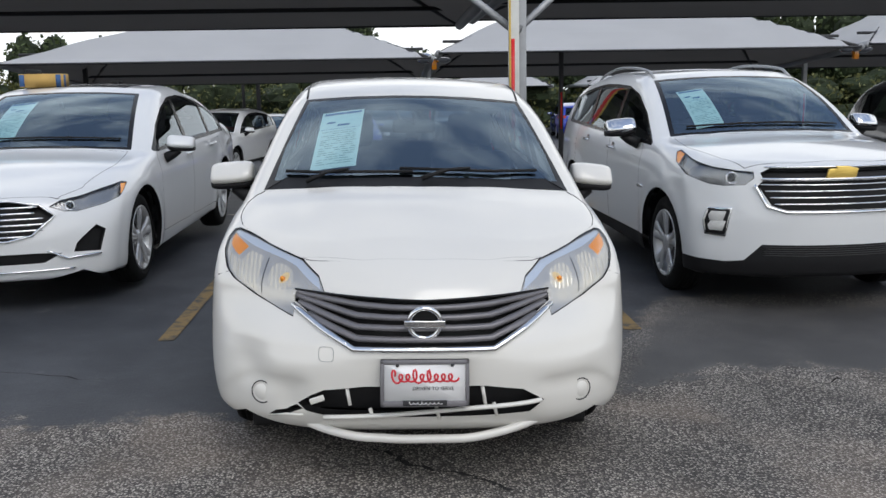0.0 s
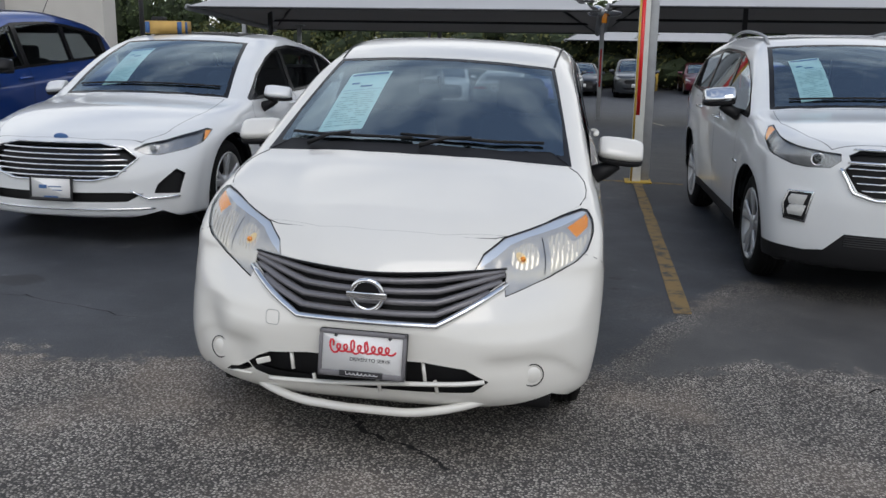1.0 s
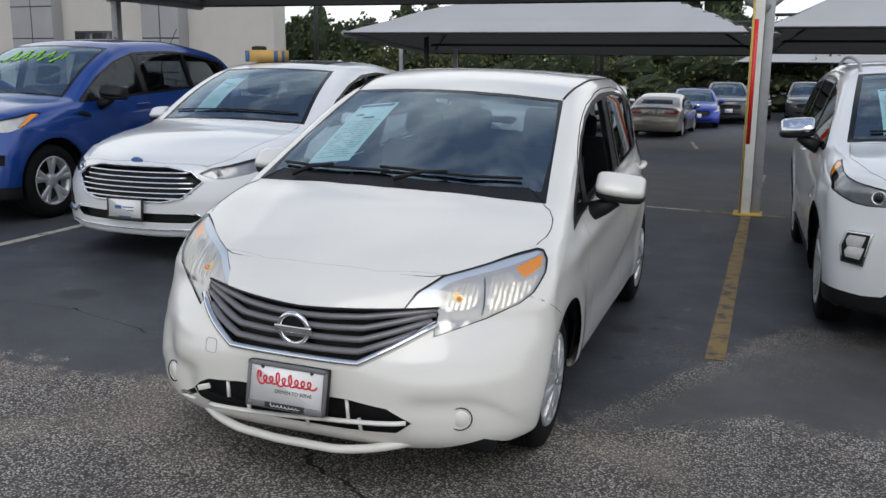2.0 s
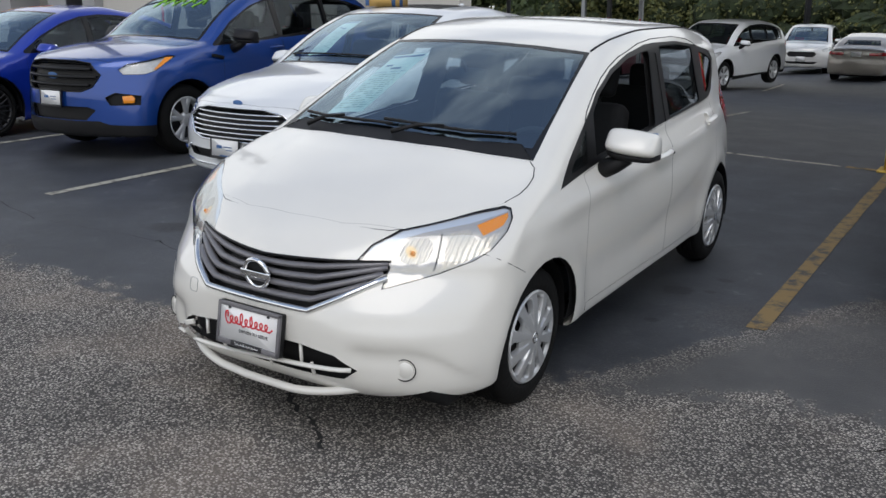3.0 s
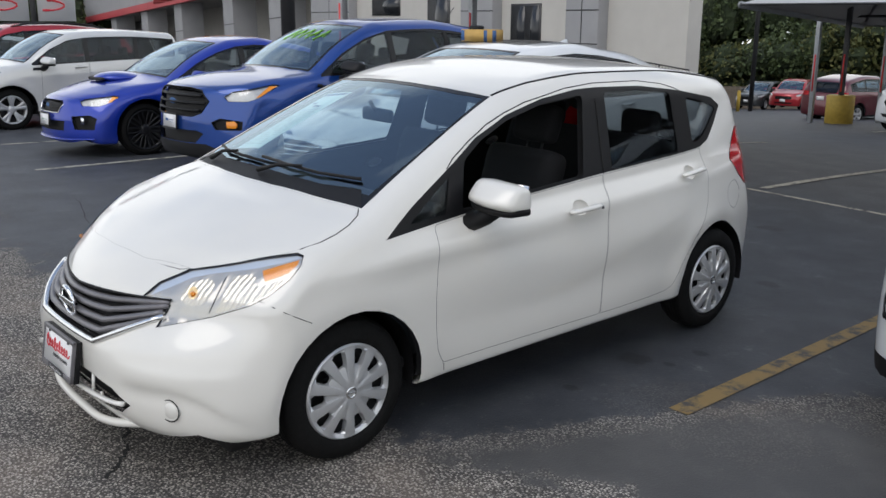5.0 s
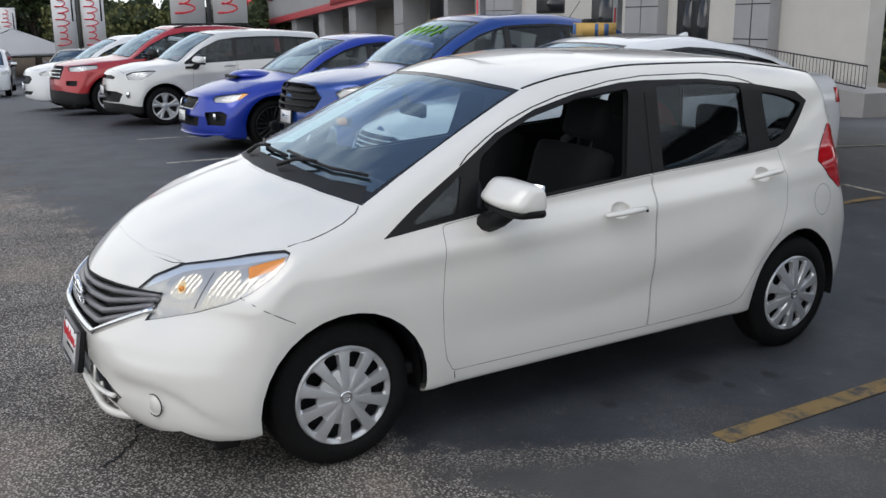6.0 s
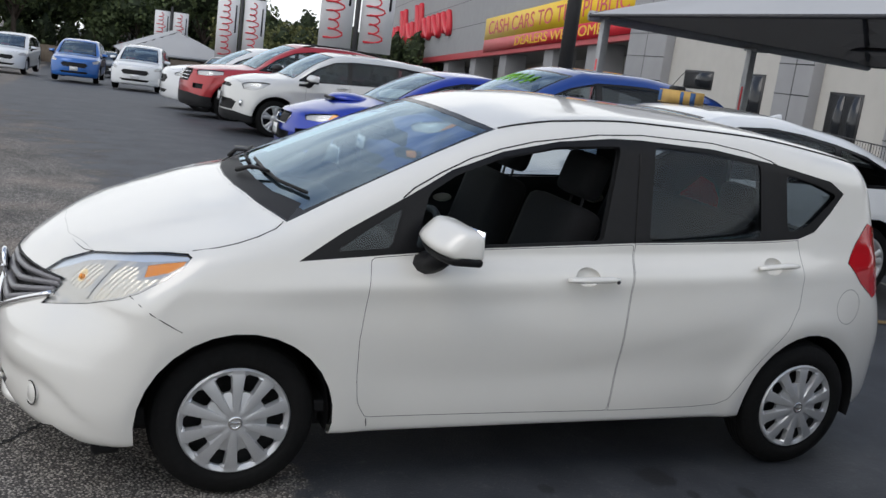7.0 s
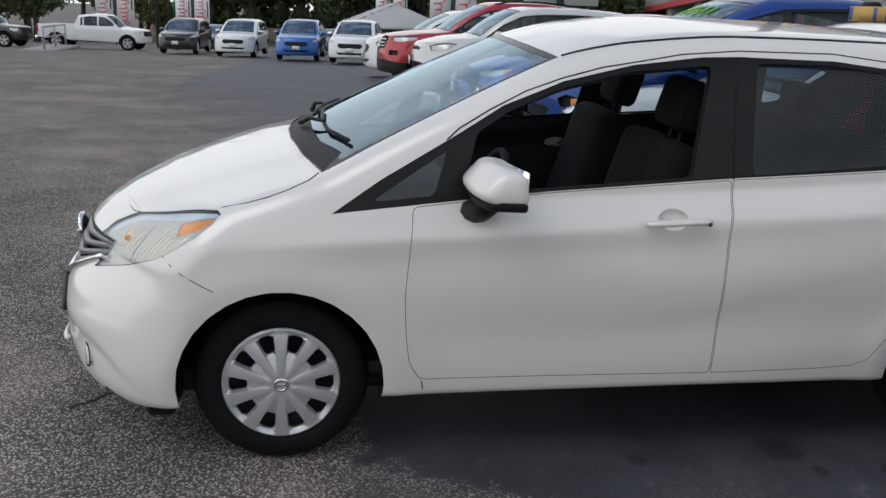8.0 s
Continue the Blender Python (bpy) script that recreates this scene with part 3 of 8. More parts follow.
def plate(car, x, y, z, tilt=0.0, w=0.305, h=0.152, frame=True, turn=0.0, script=False, material=None):
    p = new("licence_plate")
    p.parent = car
    p.matrix_local = pose(x, y, z, 90 - tilt, 0, turn)
    part("plate_panel", prism(rounded([(-w / 2, -h / 2), (w / 2, -h / 2), (w / 2, h / 2), (-w / 2, h / 2)], 0.012), 0.003, Matrix.Translation((0, 0, 0.004))), PLATEWHITE, p)
    if frame:
        W, H = w / 2 + 0.009, h / 2 + 0.009
        fr = box_bm(0, H - 0.008, 0.004, 2 * W, 0.016, 0.014, 0.003)
        fr = box_bm(0, -H + 0.011, 0.004, 2 * W, 0.022, 0.014, 0.003, bm=fr)
        for sx in (-1, 1):
            fr = box_bm(sx * (W - 0.007), 0, 0.004, 0.014, 2 * H, 0.014, 0.003, bm=fr)
        part("plate_frame", fr, SIGNBLACK if not script else GREYPLASTIC, p)
    return p


def stripes(parent, name, rows, material, m, thick=0.0012):
    """Flat bars (x, y, width, height) in one part, for print that cannot be read."""
    b = None
    for x, y, w, h in rows:
        b = box_bm(x, y, thick / 2, w, h, thick, bm=b)
    ob = part(name, b, material, parent, smooth=False)
    ob.matrix_local = m
    return ob


def window_sheet(car, shell, x0, x1, y0, y1, skew=0.0, drop=0.018):
    """A printed sheet behind the windscreen, bent to the glass."""
    b = bmesh.new()
    spots = shell.tops([(x0 + (x1 - x0) * i / 6 + skew * j / 8, y0 + (y1 - y0) * j / 8) for i in range(7) for j in range(9)])
    vs = [b.verts.new(p - n * drop) for p, n in spots]
    for i in range(6):
        for j in range(8):
            b.faces.new((vs[i * 9 + j], vs[i * 9 + 9 + j], vs[i * 9 + 10 + j], vs[i * 9 + j + 1]))
    sh = part("window_sticker", b, PAPER, car, "pale green printed price sheet behind the glass")
    rnd = random.Random(int(x0 * 1000) + 7)

    def bars(name, spans, material):
        bb = bmesh.new()
        spots = shell.tops([(x0 + (x1 - x0) * u + skew * v, y0 + (y1 - y0) * v) for u0, u1, v0, v1 in spans for u, v in ((u0, v0), (u1, v0), (u1, v1), (u0, v1))])
        vs = [bb.verts.new(p - n * (drop - 0.003)) for p, n in spots]
        for k in range(0, len(vs), 4):
            bb.faces.new(vs[k:k + 4])
        part(name, bb, material, sh)
    spans = []
    for k in range(16):
        v = 0.06 + 0.036 * k
        u = 0.10
        while u < 0.85:
            w_ = rnd.uniform(0.06, 0.22)
            if rnd.random() < 0.8:
                spans.append((u, min(u + w_, 0.92), v, v + 0.012))
            u += w_ + 0.03
    bars("print_lines", spans, INK)
    bars("print_heading", [(0.06, 0.94, 0.93, 0.97), (0.16, 0.36, 0.76, 0.79), (0.42, 0.70, 0.70, 0.73), (0.05, 0.95, 0.655, 0.66)], INKBLUE)
    return sh


def mirror(car, x, y, z, sign, material, size=1.0, black_foot=True, cap=None):
    m = new("door_mirror")
    m.parent = car
    m.location = (x * sign, y, z)
    m.scale = (sign * size, size, size)
    face = rounded([(-0.098, -0.006), (-0.030, 0.066), (0.050, 0.060), (0.062, -0.040), (-0.074, -0.036)], 0.030, 5)
    low = rounded([(-0.078, -0.034), (0.060, -0.036), (0.058, -0.064), (-0.066, -0.060)], 0.012, 3)
    for nm, poly, mt in (("mirror_cap", face, cap or material), ("mirror_base_strip", low, PLASTIC)):
        b = bmesh.new()
        rings = []
        for x_, k, sl in ((-0.102, 0.52, 0), (-0.098, 0.72, 0), (-0.086, 0.88, 0), (-0.055, 0.97, 0), (-0.015, 1.0, 0), (0.025, 1.0, 0), (0.060, 0.96, 0), (0.084, 0.88, 0), (0.096, 0.74, 0), (0.101, 0.52, 0)):
            rings.append([b.verts.new((x_, yy * k + 0.012 + 0.30 * (x_ if x_ > 0 else 0.5 * x_), zz * (0.25 + 0.75 * k) - 0.10 * x_)) for yy, zz in poly])
        for p_, q_ in zip(rings, rings[1:]):
            for i in range(len(poly)):
                b.faces.new((p_[i], q_[i], q_[(i + 1) % len(poly)], p_[(i + 1) % len(poly)]))
        b.faces.new(rings[0])
        b.faces.new(rings[-1])
        bmesh.ops.recalc_face_normals(b, faces=b.faces)
        part(nm, b, mt, m)
    part("mirror_glass", box_bm(0.0, 0.070, 0.005, 0.155, 0.004, 0.09, 0.0, turn=Matrix.Rotation(0.22, 4, "Z")), CHROME, m)
    part("mirror_foot", tube([(-0.02, 0.0, -0.05), (-0.065, -0.01, -0.085), (-0.13, -0.03, -0.115)], [0.042, 0.044, 0.052], 10, flat=0.85), PLASTIC, m)
    return m


def door_handle(parent, shell, y0, y1, z0, z1, sign, material, keyhole=False, cup=True):
    pa, na = shell.at_side(y0, z0, sign)
    pb, nb = shell.at_side(y1, z1, sign)
    ts = np.linspace(0, 1, 9)
    spots = shell.sides([(y0 + (y1 - y0) * t, z0 + (z1 - z0) * t) for t in ts], sign)
    pts = [p + n * (0.012 + 0.026 * math.sin(math.pi * min(max(t, 0.06), 0.94)) ** 0.5) for t, (p, n) in zip(ts, spots)]
    h = part("door_handle", tube(pts, [0.013, 0.018, 0.0195, 0.0195, 0.0195, 0.0195, 0.0195, 0.019, 0.014], 12, flat=0.62), material, parent)
    if cup:
        c, n = shell.at_side((y0 + y1) / 2, (z0 + z1) / 2 + 0.012, sign)
        b = bmesh.new()
        bmesh.ops.create_uvsphere(b, u_segments=20, v_segments=8, radius=1.0)
        for v in b.verts:
            v.co = Vector((v.co.x * 0.003, v.co.y * 0.052, v.co.z * 0.038))
        bmesh.ops.translate(b, verts=b.verts, vec=c - n * 0.0005)
        part("handle_cup", b, material, h)
    if keyhole:
        part("key_lock", lathe([(0.0, 0.008), (0.004, 0.007), (0.004, 0.0001)], 12, cx=(pb.x + 0.040 * sign) if sign > 0 else pb.x - 0.044, cy=pb.y - 0.012, cz=pb.z), STEELDARK, h)
    return h


def handle_cup(parent, shell, yc, zc, ry, rz, sign, material):
    """The finger recess behind a door handle: a shallow bowl set into the door."""
    b = bmesh.new()
    rings = []
    for k, depth in ((1.0, 0.0), (0.96, 0.008), (0.85, 0.016), (0.6, 0.022), (0.3, 0.024)):
        spots = shell.sides([(yc + ry * k * math.cos(a), zc + rz * k * math.sin(a)) for a in np.linspace(0, math.tau, 24, endpoint=False)], sign)
        rings.append([b.verts.new(p - n * depth) for p, n in spots])
    for p_, q_ in zip(rings, rings[1:]):
        for i in range(24):
            b.faces.new((p_[i], q_[i], q_[(i + 1) % 24], p_[(i + 1) % 24]))
    b.faces.new(rings[-1])
    bmesh.ops.recalc_face_normals(b, faces=b.faces)
    return part("handle_cup", b, material, parent)


def ribbon(points, normals, width, up, material, name, parent, thick=0.006, label=""):
    """A strip that lies on a surface along points."""
    b = bmesh.new()
    rows = []
    for p, n, w_ in zip(points, normals, width if isinstance(width, list) else [width] * len(points)):
        u = (up - n * up.dot(n)).normalized()
        rows.append([b.verts.new(p - u * w_ / 2), b.verts.new(p - u * w_ * 0.3 + n * thick), b.verts.new(p + u * w_ * 0.3 + n * thick), b.verts.new(p + u * w_ / 2)])
    for r0, r1 in zip(rows, rows[1:]):
        for i in range(3):
            b.faces.new((r0[i], r1[i], r1[i + 1], r0[i + 1]))
    bmesh.ops.recalc_face_normals(b, faces=b.faces)
    return part(name, b, material, parent, label)


def assemble(name, label, category, shell, m, colour, d, group=""):
    """Cut a shell by the polygons in d and put the car together at m."""
    car = thing(name, m, label, category, group)
    bm = shell.mesh(d.get("step", 0.05))
    L = shell.length
    body_over = {0}
    # wheel openings
    for y in d["axles"]:
        cut(bm, circle(y, d["wheel_z"], d["arch"], 30), SIDE, 99, lambda c, f: abs(c.x) > 0.45, {0})
        cut(bm, [(y - d["arch"] * 0.97, d["wheel_z"]), (y + d["arch"] * 0.97, d["wheel_z"]), (y + d["arch"] * 1.02, -0.2), (y - d["arch"] * 1.02, -0.2)], SIDE, 99, lambda c, f: abs(c.x) > 0.45, {0})
    # glass
    ws = d["windscreen"]
    cut(bm, ws, TOP, 10, lambda c, f: c.z > d["cowl_z"] and c.y < L * 0.62, {0})
    cut(bm, d.get("screen_clear") or grow(ws, -0.035), TOP, 1, lambda c, f: c.z > d["cowl_z"] and c.y < L * 0.62, {10})
    if "rearglass" in d:
        cut(bm, d["rearglass"], FRONT, 2, lambda c, f: c.y > L * 0.6 and f.normal.y > 0.15, {0})
    for dlo in d["dlo"]:
        cut(bm, dlo, SIDE, 11, lambda c, f: abs(c.x) > 0.35 and abs(f.normal.x) > 0.3, {0})
    for i, g in enumerate(d["panes"]):
        cut(bm, g, SIDE, 12 + i, lambda c, f: abs(c.x) > 0.35, {11})
    # panels
    for i, p in enumerate(d.get("doors", [])):
        cut(bm, grow(p, d.get("gap", 0.0035)), SIDE, 30, lambda c, f: abs(c.x) > 0.5, {0})
        cut(bm, p, SIDE, 31 + i, lambda c, f: abs(c.x) > 0.5, {30})
    for g in d.get("cups", []):
        cut(bm, g, SIDE, 96, lambda c, f: abs(c.x) > 0.5, {31, 32})
    if "hood" in d:
        cut(bm, grow(d["hood"], d.get("hood_gap", d.get("gap", 0.0035))), TOP, 30, lambda c, f: c.z > d["hood_z"] and c.y < L * 0.4, {0})
        cut(bm, d["hood"], TOP, 40, lambda c, f: c.z > d["hood_z"] and c.y < L * 0.4, {30})
    if "cowl" in d:
        cut(bm, d["cowl"], TOP, 41, lambda c, f: c.z > d["hood_z"] + 0.05 and c.y < L * 0.5, {0, 10, 1})
    for key, reg in (("grille", 50), ("intake", 51), ("badge_bar", 52), ("lower_trim", 53)):
        for g in d.get(key, []):
            cut(bm, g, FRONT, reg, lambda c, f: c.y < L * 0.25, {0})
    for g in d.get("headlight", []):
        for sg in (1, -1):
            ax = (Vector((0.7071 * sg, 0.7071, 0)), Vector((0, 0, 1)))
            if d.get("lamp_rim"):
                cut(bm, grow(g, d["lamp_rim"]), ax, 61, lambda c, f: c.x * sg > 0.05 and c.y < L * 0.3, {0, 50, 30})
            cut(bm, g, ax, 60, lambda c, f: c.x * sg > 0.05 and c.y < L * 0.3, {0, 61, 50, 30})
    for g in d.get("indicator", []):
        for sg in (1, -1):
            ax = (Vector((0.7071 * sg, 0.7071, 0)), Vector((0, 0, 1)))
            cut(bm, g, ax, 62, lambda c, f: c.x * sg > 0.05 and c.y < L * 0.3, {60, 0})
    for k, (g, _, _, over) in enumerate(d.get("lamp_zones", [])):
        for sg in (1, -1):
            cut(bm, g, (Vector((0.7071 * sg, 0.7071, 0)), Vector((0, 0, 1))), 63 + k, lambda c, f: c.x * sg > 0.05 and c.y < L * 0.3, over)
    for g in d.get("taillight", []):
        for sg in (1, -1):
            ax = (Vector((-0.7071 * sg, 0.7071, 0)), Vector((0, 0, 1)))
            cut(bm, g, ax, 70, lambda c, f: c.x * sg > 0.05 and c.y > L * 0.7, {0})
    if "cladding" in d:
        for g in d["cladding"]:
            cut(bm, g, SIDE, 80, lambda c, f: True, {0, 30, 31, 32, 33})
    if "roofpanel" in d:
        cut(bm, d["roofpanel"], TOP, 90, lambda c, f: c.z > 1.2, {0})
    # parts
    trim = d.get("trim", PLASTIC)
    piece(bm, {0}, "body", colour, car)
    piece(bm, {30}, "panel_gap", SEAM, car, -0.006)
    for i in range(len(d.get("doors", []))):
        for sg in (1, -1):
            piece(bm, {31 + i}, "front_door" if i == 0 else "rear_door" if i == 1 else "fuel_flap", colour, car, side=sg)
    if "hood" in d:
        piece(bm, {40}, "hood", colour, car)
    piece(bm, {41}, "cowl_panel", PLASTIC, car, -0.004)
    piece(bm, {10}, "screen_border", GLOSSBLACK, car, -0.001)
    g = piece(bm, {1}, "windscreen", d.get("screen_glass", WINDSCREEN), car, -0.002)
    piece(bm, {2}, "rear_window", PRIVACY, car, -0.003)
    for sg in (1, -1):
        piece(bm, {11}, "window_trim", d.get("dlo_material", GLOSSBLACK), car, -0.002, side=sg)
    for i in range(len(d["panes"])):
        for sg in (1, -1):
            if (i, sg) in d.get("open", ()):
                continue
            g = piece(bm, {12 + i}, "side_window", d.get("pane_glass", [SIDEGLASS, PRIVACY, PRIVACY, PRIVACY, PRIVACY])[i], car, -0.007, side=sg)
    piece(bm, {50, 51}, "grille_backing", PLASTIC, car, -0.045)
    piece(bm, {52}, "chrome_bar", CHROME, car, 0.002)
    piece(bm, {53}, "lower_trim", PLASTIC, car, 0.002)
    for sg in (1, -1):
        piece(bm, {60, 62, 63, 64, 65, 66, 67} if "amber_depth" in d else {60, 63, 64, 65, 66, 67}, "headlight", LENS, car, 0.001, side=sg)
        for k, (_, nm, mt, _) in enumerate(d.get("lamp_zones", [])):
            piece(bm, {63 + k}, nm, mt, car, d.get("lamp_depth", -0.012), side=sg)
        piece(bm, {60}, "headlight_reflector", d.get("reflector", REFLECTOR), car, d.get("lamp_depth", -0.022), side=sg)
        piece(bm, {61}, "headlight_rim", PLASTIC, car, -0.004, side=sg)
        piece(bm, {62}, "turn_signal", AMBER, car, d.get("amber_depth", -0.001), side=sg)
        piece(bm, {70}, "tail_light", REDLENS, car, 0.004, side=sg)
    piece(bm, {80}, "cladding", PLASTIC, car, 0.004)
    piece(bm, {90}, "sunroof_panel", GLOSSBLACK, car, 0.002)
    # inside of the shell: dark lining behind every panel
    if d.get("inner_layer", True):
        piece(bm, {0, 10, 11, 31, 32, 33, 30, 40, 90}, "cabin_lining", d.get("lining_material", CABIN), car, -0.035, flip=True)
    bm.free()
    # wheels
    r = d["wheel_z"]
    wx = d.get("wheel_x", shell.half - 0.03)
    for y in d["axles"]:
        for sg in (1, -1):
            wheel(car, wx * sg, y, d["tyre"], d.get("tyre_w", 0.19), d["rim"], d["wheel_style"], sg, z=d["tyre"])
            arch_liner(car, 0.45, shell.half - 0.06, y, r, d["arch"] - 0.004, sg)
    part("underbody", box_bm(0, L / 2, shell.d.get("under", 0.27), shell.half * 1.55, L - 0.7, 0.10, 0.03), PLASTIC, car)
    fl = d.get("floor_z", 0.36)
    part("cabin_floor", box_bm(0, L * 0.5, fl, shell.half * 1.7, L * 0.62, 0.05, 0.01), CABIN, car)
    if "cabin" in d:
        c = d["cabin"]
        dash = box_bm(0, c["dash"], c["dash_z"], shell.half * 1.50, 0.46, 0.26, 0.09, 3)
        part("dashboard", dash, CABIN, car)
        for sx in (-1, 1):
            seat(car, sx * 0.36, c["front"], fl, material=c.get("cloth"))
        part("rear_seat_bench", box_bm(0, c["rear"] + 0.28, fl + 0.50, shell.half * 1.4, 0.2, 0.62, 0.07, 3, bm=box_bm(0, c["rear"], fl + 0.14, shell.half * 1.4, 0.5, 0.22, 0.07, 3), turn=Matrix.Rotation(radians(-18), 4, "X")), c.get("cloth") or CLOTH, car)
        for sx in (-0.36, 0.36):
            part("rear_headrest", box_bm(sx, c["rear"] + 0.40, fl + 0.86, 0.25, 0.10, 0.16, 0.05, 3), c.get("cloth") or CLOTH, car)
        steering_wheel(car, 0.36, c["dash"] + 0.36, c["dash_z"] + 0.03)
        part("rear_view_mirror", box_bm(0, c["mirror"][0], c["mirror"][1], 0.22, 0.035, 0.065, 0.015, 2, bm=tube([(0, c["mirror"][0], c["mirror"][1]), (0, c["mirror"][0] - 0.05, c["mirror"][1] + 0.07)], 0.01, 6)), CABIN, car)
    return car


# ---- the white hatchback ----
def hero_extra(x, y, z, top, side):
    ax = np.abs(x)
    # fog lamp pockets and the bumper's lower corners
    rim = 0.418 - 3.0 * np.maximum(ax - 0.60, 0) ** 2
    deep = np.clip((z - 0.255) / np.maximum(rim - 0.255, 0.02), 0, 1) / (1 + np.exp((z - rim) / 0.014))
    fr = 0.026 * deep / (1 + np.exp((0.44 - ax) / 0.02)) / (1 + np.exp((ax - 0.78) / 0.03))
    # a dent beside the passenger's fog lamp
    fr = fr + 0.030 * np.exp(-(((x + 0.66) / 0.07) ** 2 + ((z - 0.46) / 0.07) ** 2))
    fr = fr + 0.016 * np.exp(-(((x + 0.50) / 0.05) ** 2 + ((z - 0.33) / 0.07) ** 2))
    # a soft ledge under the lamps and grille
    fr = fr + 0.014 / (1 + np.exp(-(z - 0.545) / 0.012)) * np.exp(-((ax - 0.2) / 0.45) ** 2)
    # bumper: a crease along the widest line
    fr = fr + 0.010 / (1 + np.exp((z - 0.505 - 0.06 * ax) / 0.007))
    # hood: raised middle with soft edges
    ridge = 0.010 / (1 + np.exp((ax - 0.40 - 0.10 * y) / 0.03))
    top = top - ridge * np.clip((y - 0.2) / 0.2, 0, 1) * np.clip((1.0 - y) / 0.15, 0, 1)
    # doors: swept hollow above the sill, and the shoulder that runs to the tail lamp
    mid = np.clip((y - 1.15) / 0.35, 0, 1) * np.clip((3.35 - y) / 0.4, 0, 1)
    # a crease that sweeps up from the front door's foot to the rear handle
    swoosh = 0.47 + 0.30 * (np.clip(y - 1.7, 0, 2) / 1.5) ** 1.5
    below = np.clip(swoosh - z, -0.3, 0.6)
    side = side + 0.006 / (1 + np.exp(-below / 0.016)) * np.exp(-np.clip(below, 0, 1) / 0.14) * np.clip((y - 1.75) / 0.5, 0, 1) * np.clip((3.25 - y) / 0.35, 0, 1)
    low = 0.40 + 0.055 * (y - 1.2) ** 2 * 0.35
    side = side + 0.012 * mid * np.exp(-((z - low - 0.06) / 0.11) ** 2)
    sh = 0.80 + 0.055 * (y - 0.7)
    side = side - 0.012 * np.exp(-((z - sh) / 0.055) ** 2) * np.clip((y - 0.5) / 0.5, 0, 1)
    side = side + 0.010 * np.exp(-((z - sh - 0.09) / 0.035) ** 2) * np.clip((y - 1.0) / 0.3, 0, 1) * np.clip((3.4 - y) / 0.3, 0, 1)
    return top, side, fr


hatch = Shell(
    length=4.14, half=0.8475, height=1.535, bend=0.26, extra=hero_extra,
    prof=[(-0.3, 0.40), (0.0, 0.665), (0.06, 0.718), (0.15, 0.786), (0.30, 0.858), (0.50, 0.934), (0.70, 0.999), (0.84, 1.037), (0.90, 1.064), (1.05, 1.139), (1.30, 1.259), (1.55, 1.372), (1.72, 1.440), (1.80, 1.466), (2.0, 1.512), (2.4, 1.547), (2.9, 1.542), (3.4, 1.500), (3.72, 1.447), (3.86, 1.40), (3.95, 1.23), (4.05, 0.96), (4.15, 0.58)],
    plan=[(-0.2, 0.92), (0.15, 0.972), (0.3, 0.990), (0.5, 1.004), (0.85, 1.008), (1.3, 1.0), (2.5, 1.0), (3.0, 0.992), (3.3, 0.966), (3.6, 0.918), (3.9, 0.855), (4.2, 0.77)],
    sect=[(0.1, 0.90), (0.22, 0.955), (0.30, 0.975), (0.45, 0.995), (0.65, 1.0), (0.8, 0.985), (0.9, 0.962), (0.97, 0.932), (1.05, 0.905), (1.25, 0.842), (1.43, 0.785), (1.6, 0.72)],
    front=[(0.10, 0.24), (0.18, 0.135), (0.25, 0.062), (0.30, 0.036), (0.36, 0.022), (0.48, 0.018), (0.54, 0.024), (0.60, 0.038), (0.66, 0.05), (0.72, 0.068), (0.80, 0.125), (1.0, 0.32)],
    fpow=[(0.1, 3.6), (0.45, 3.6), (0.58, 2.8), (0.70, 1.7), (0.8, 1.6), (1.2, 1.6)], fplan=[(0.15, 0.36), (0.35, 0.385), (0.55, 0.43), (0.66, 0.44), (0.72, 0.43), (0.95, 0.46)],
    rear=[(0.15, 4.02), (0.22, 4.06), (0.35, 4.13), (0.60, 4.135), (0.75, 4.10), (0.85, 4.06), (1.0, 4.02), (1.3, 3.93), (1.45, 3.86), (1.6, 3.8)],
    rplan=[(0, 0.22), (0.8, 0.26), (1.5, 0.30)],
    crown=[(0, 0.03), (0.9, 0.03), (1.8, 0.055), (3.6, 0.06), (4.2, 0.03)],
    bottom=[(0, 0.20), (0.25, 0.20), (0.45, 0.215), (1.2, 0.245), (3.1, 0.262), (3.9, 0.26), (4.2, 0.29)],
    ktop=[(0, 0.10), (0.6, 0.09), (0.95, 0.07), (1.6, 0.07), (2.0, 0.13), (4.2, 0.14)],
    flares=[(0.85, 0.30, 0.40, 0.008), (3.445, 0.30, 0.40, 0.012)], under=0.26)

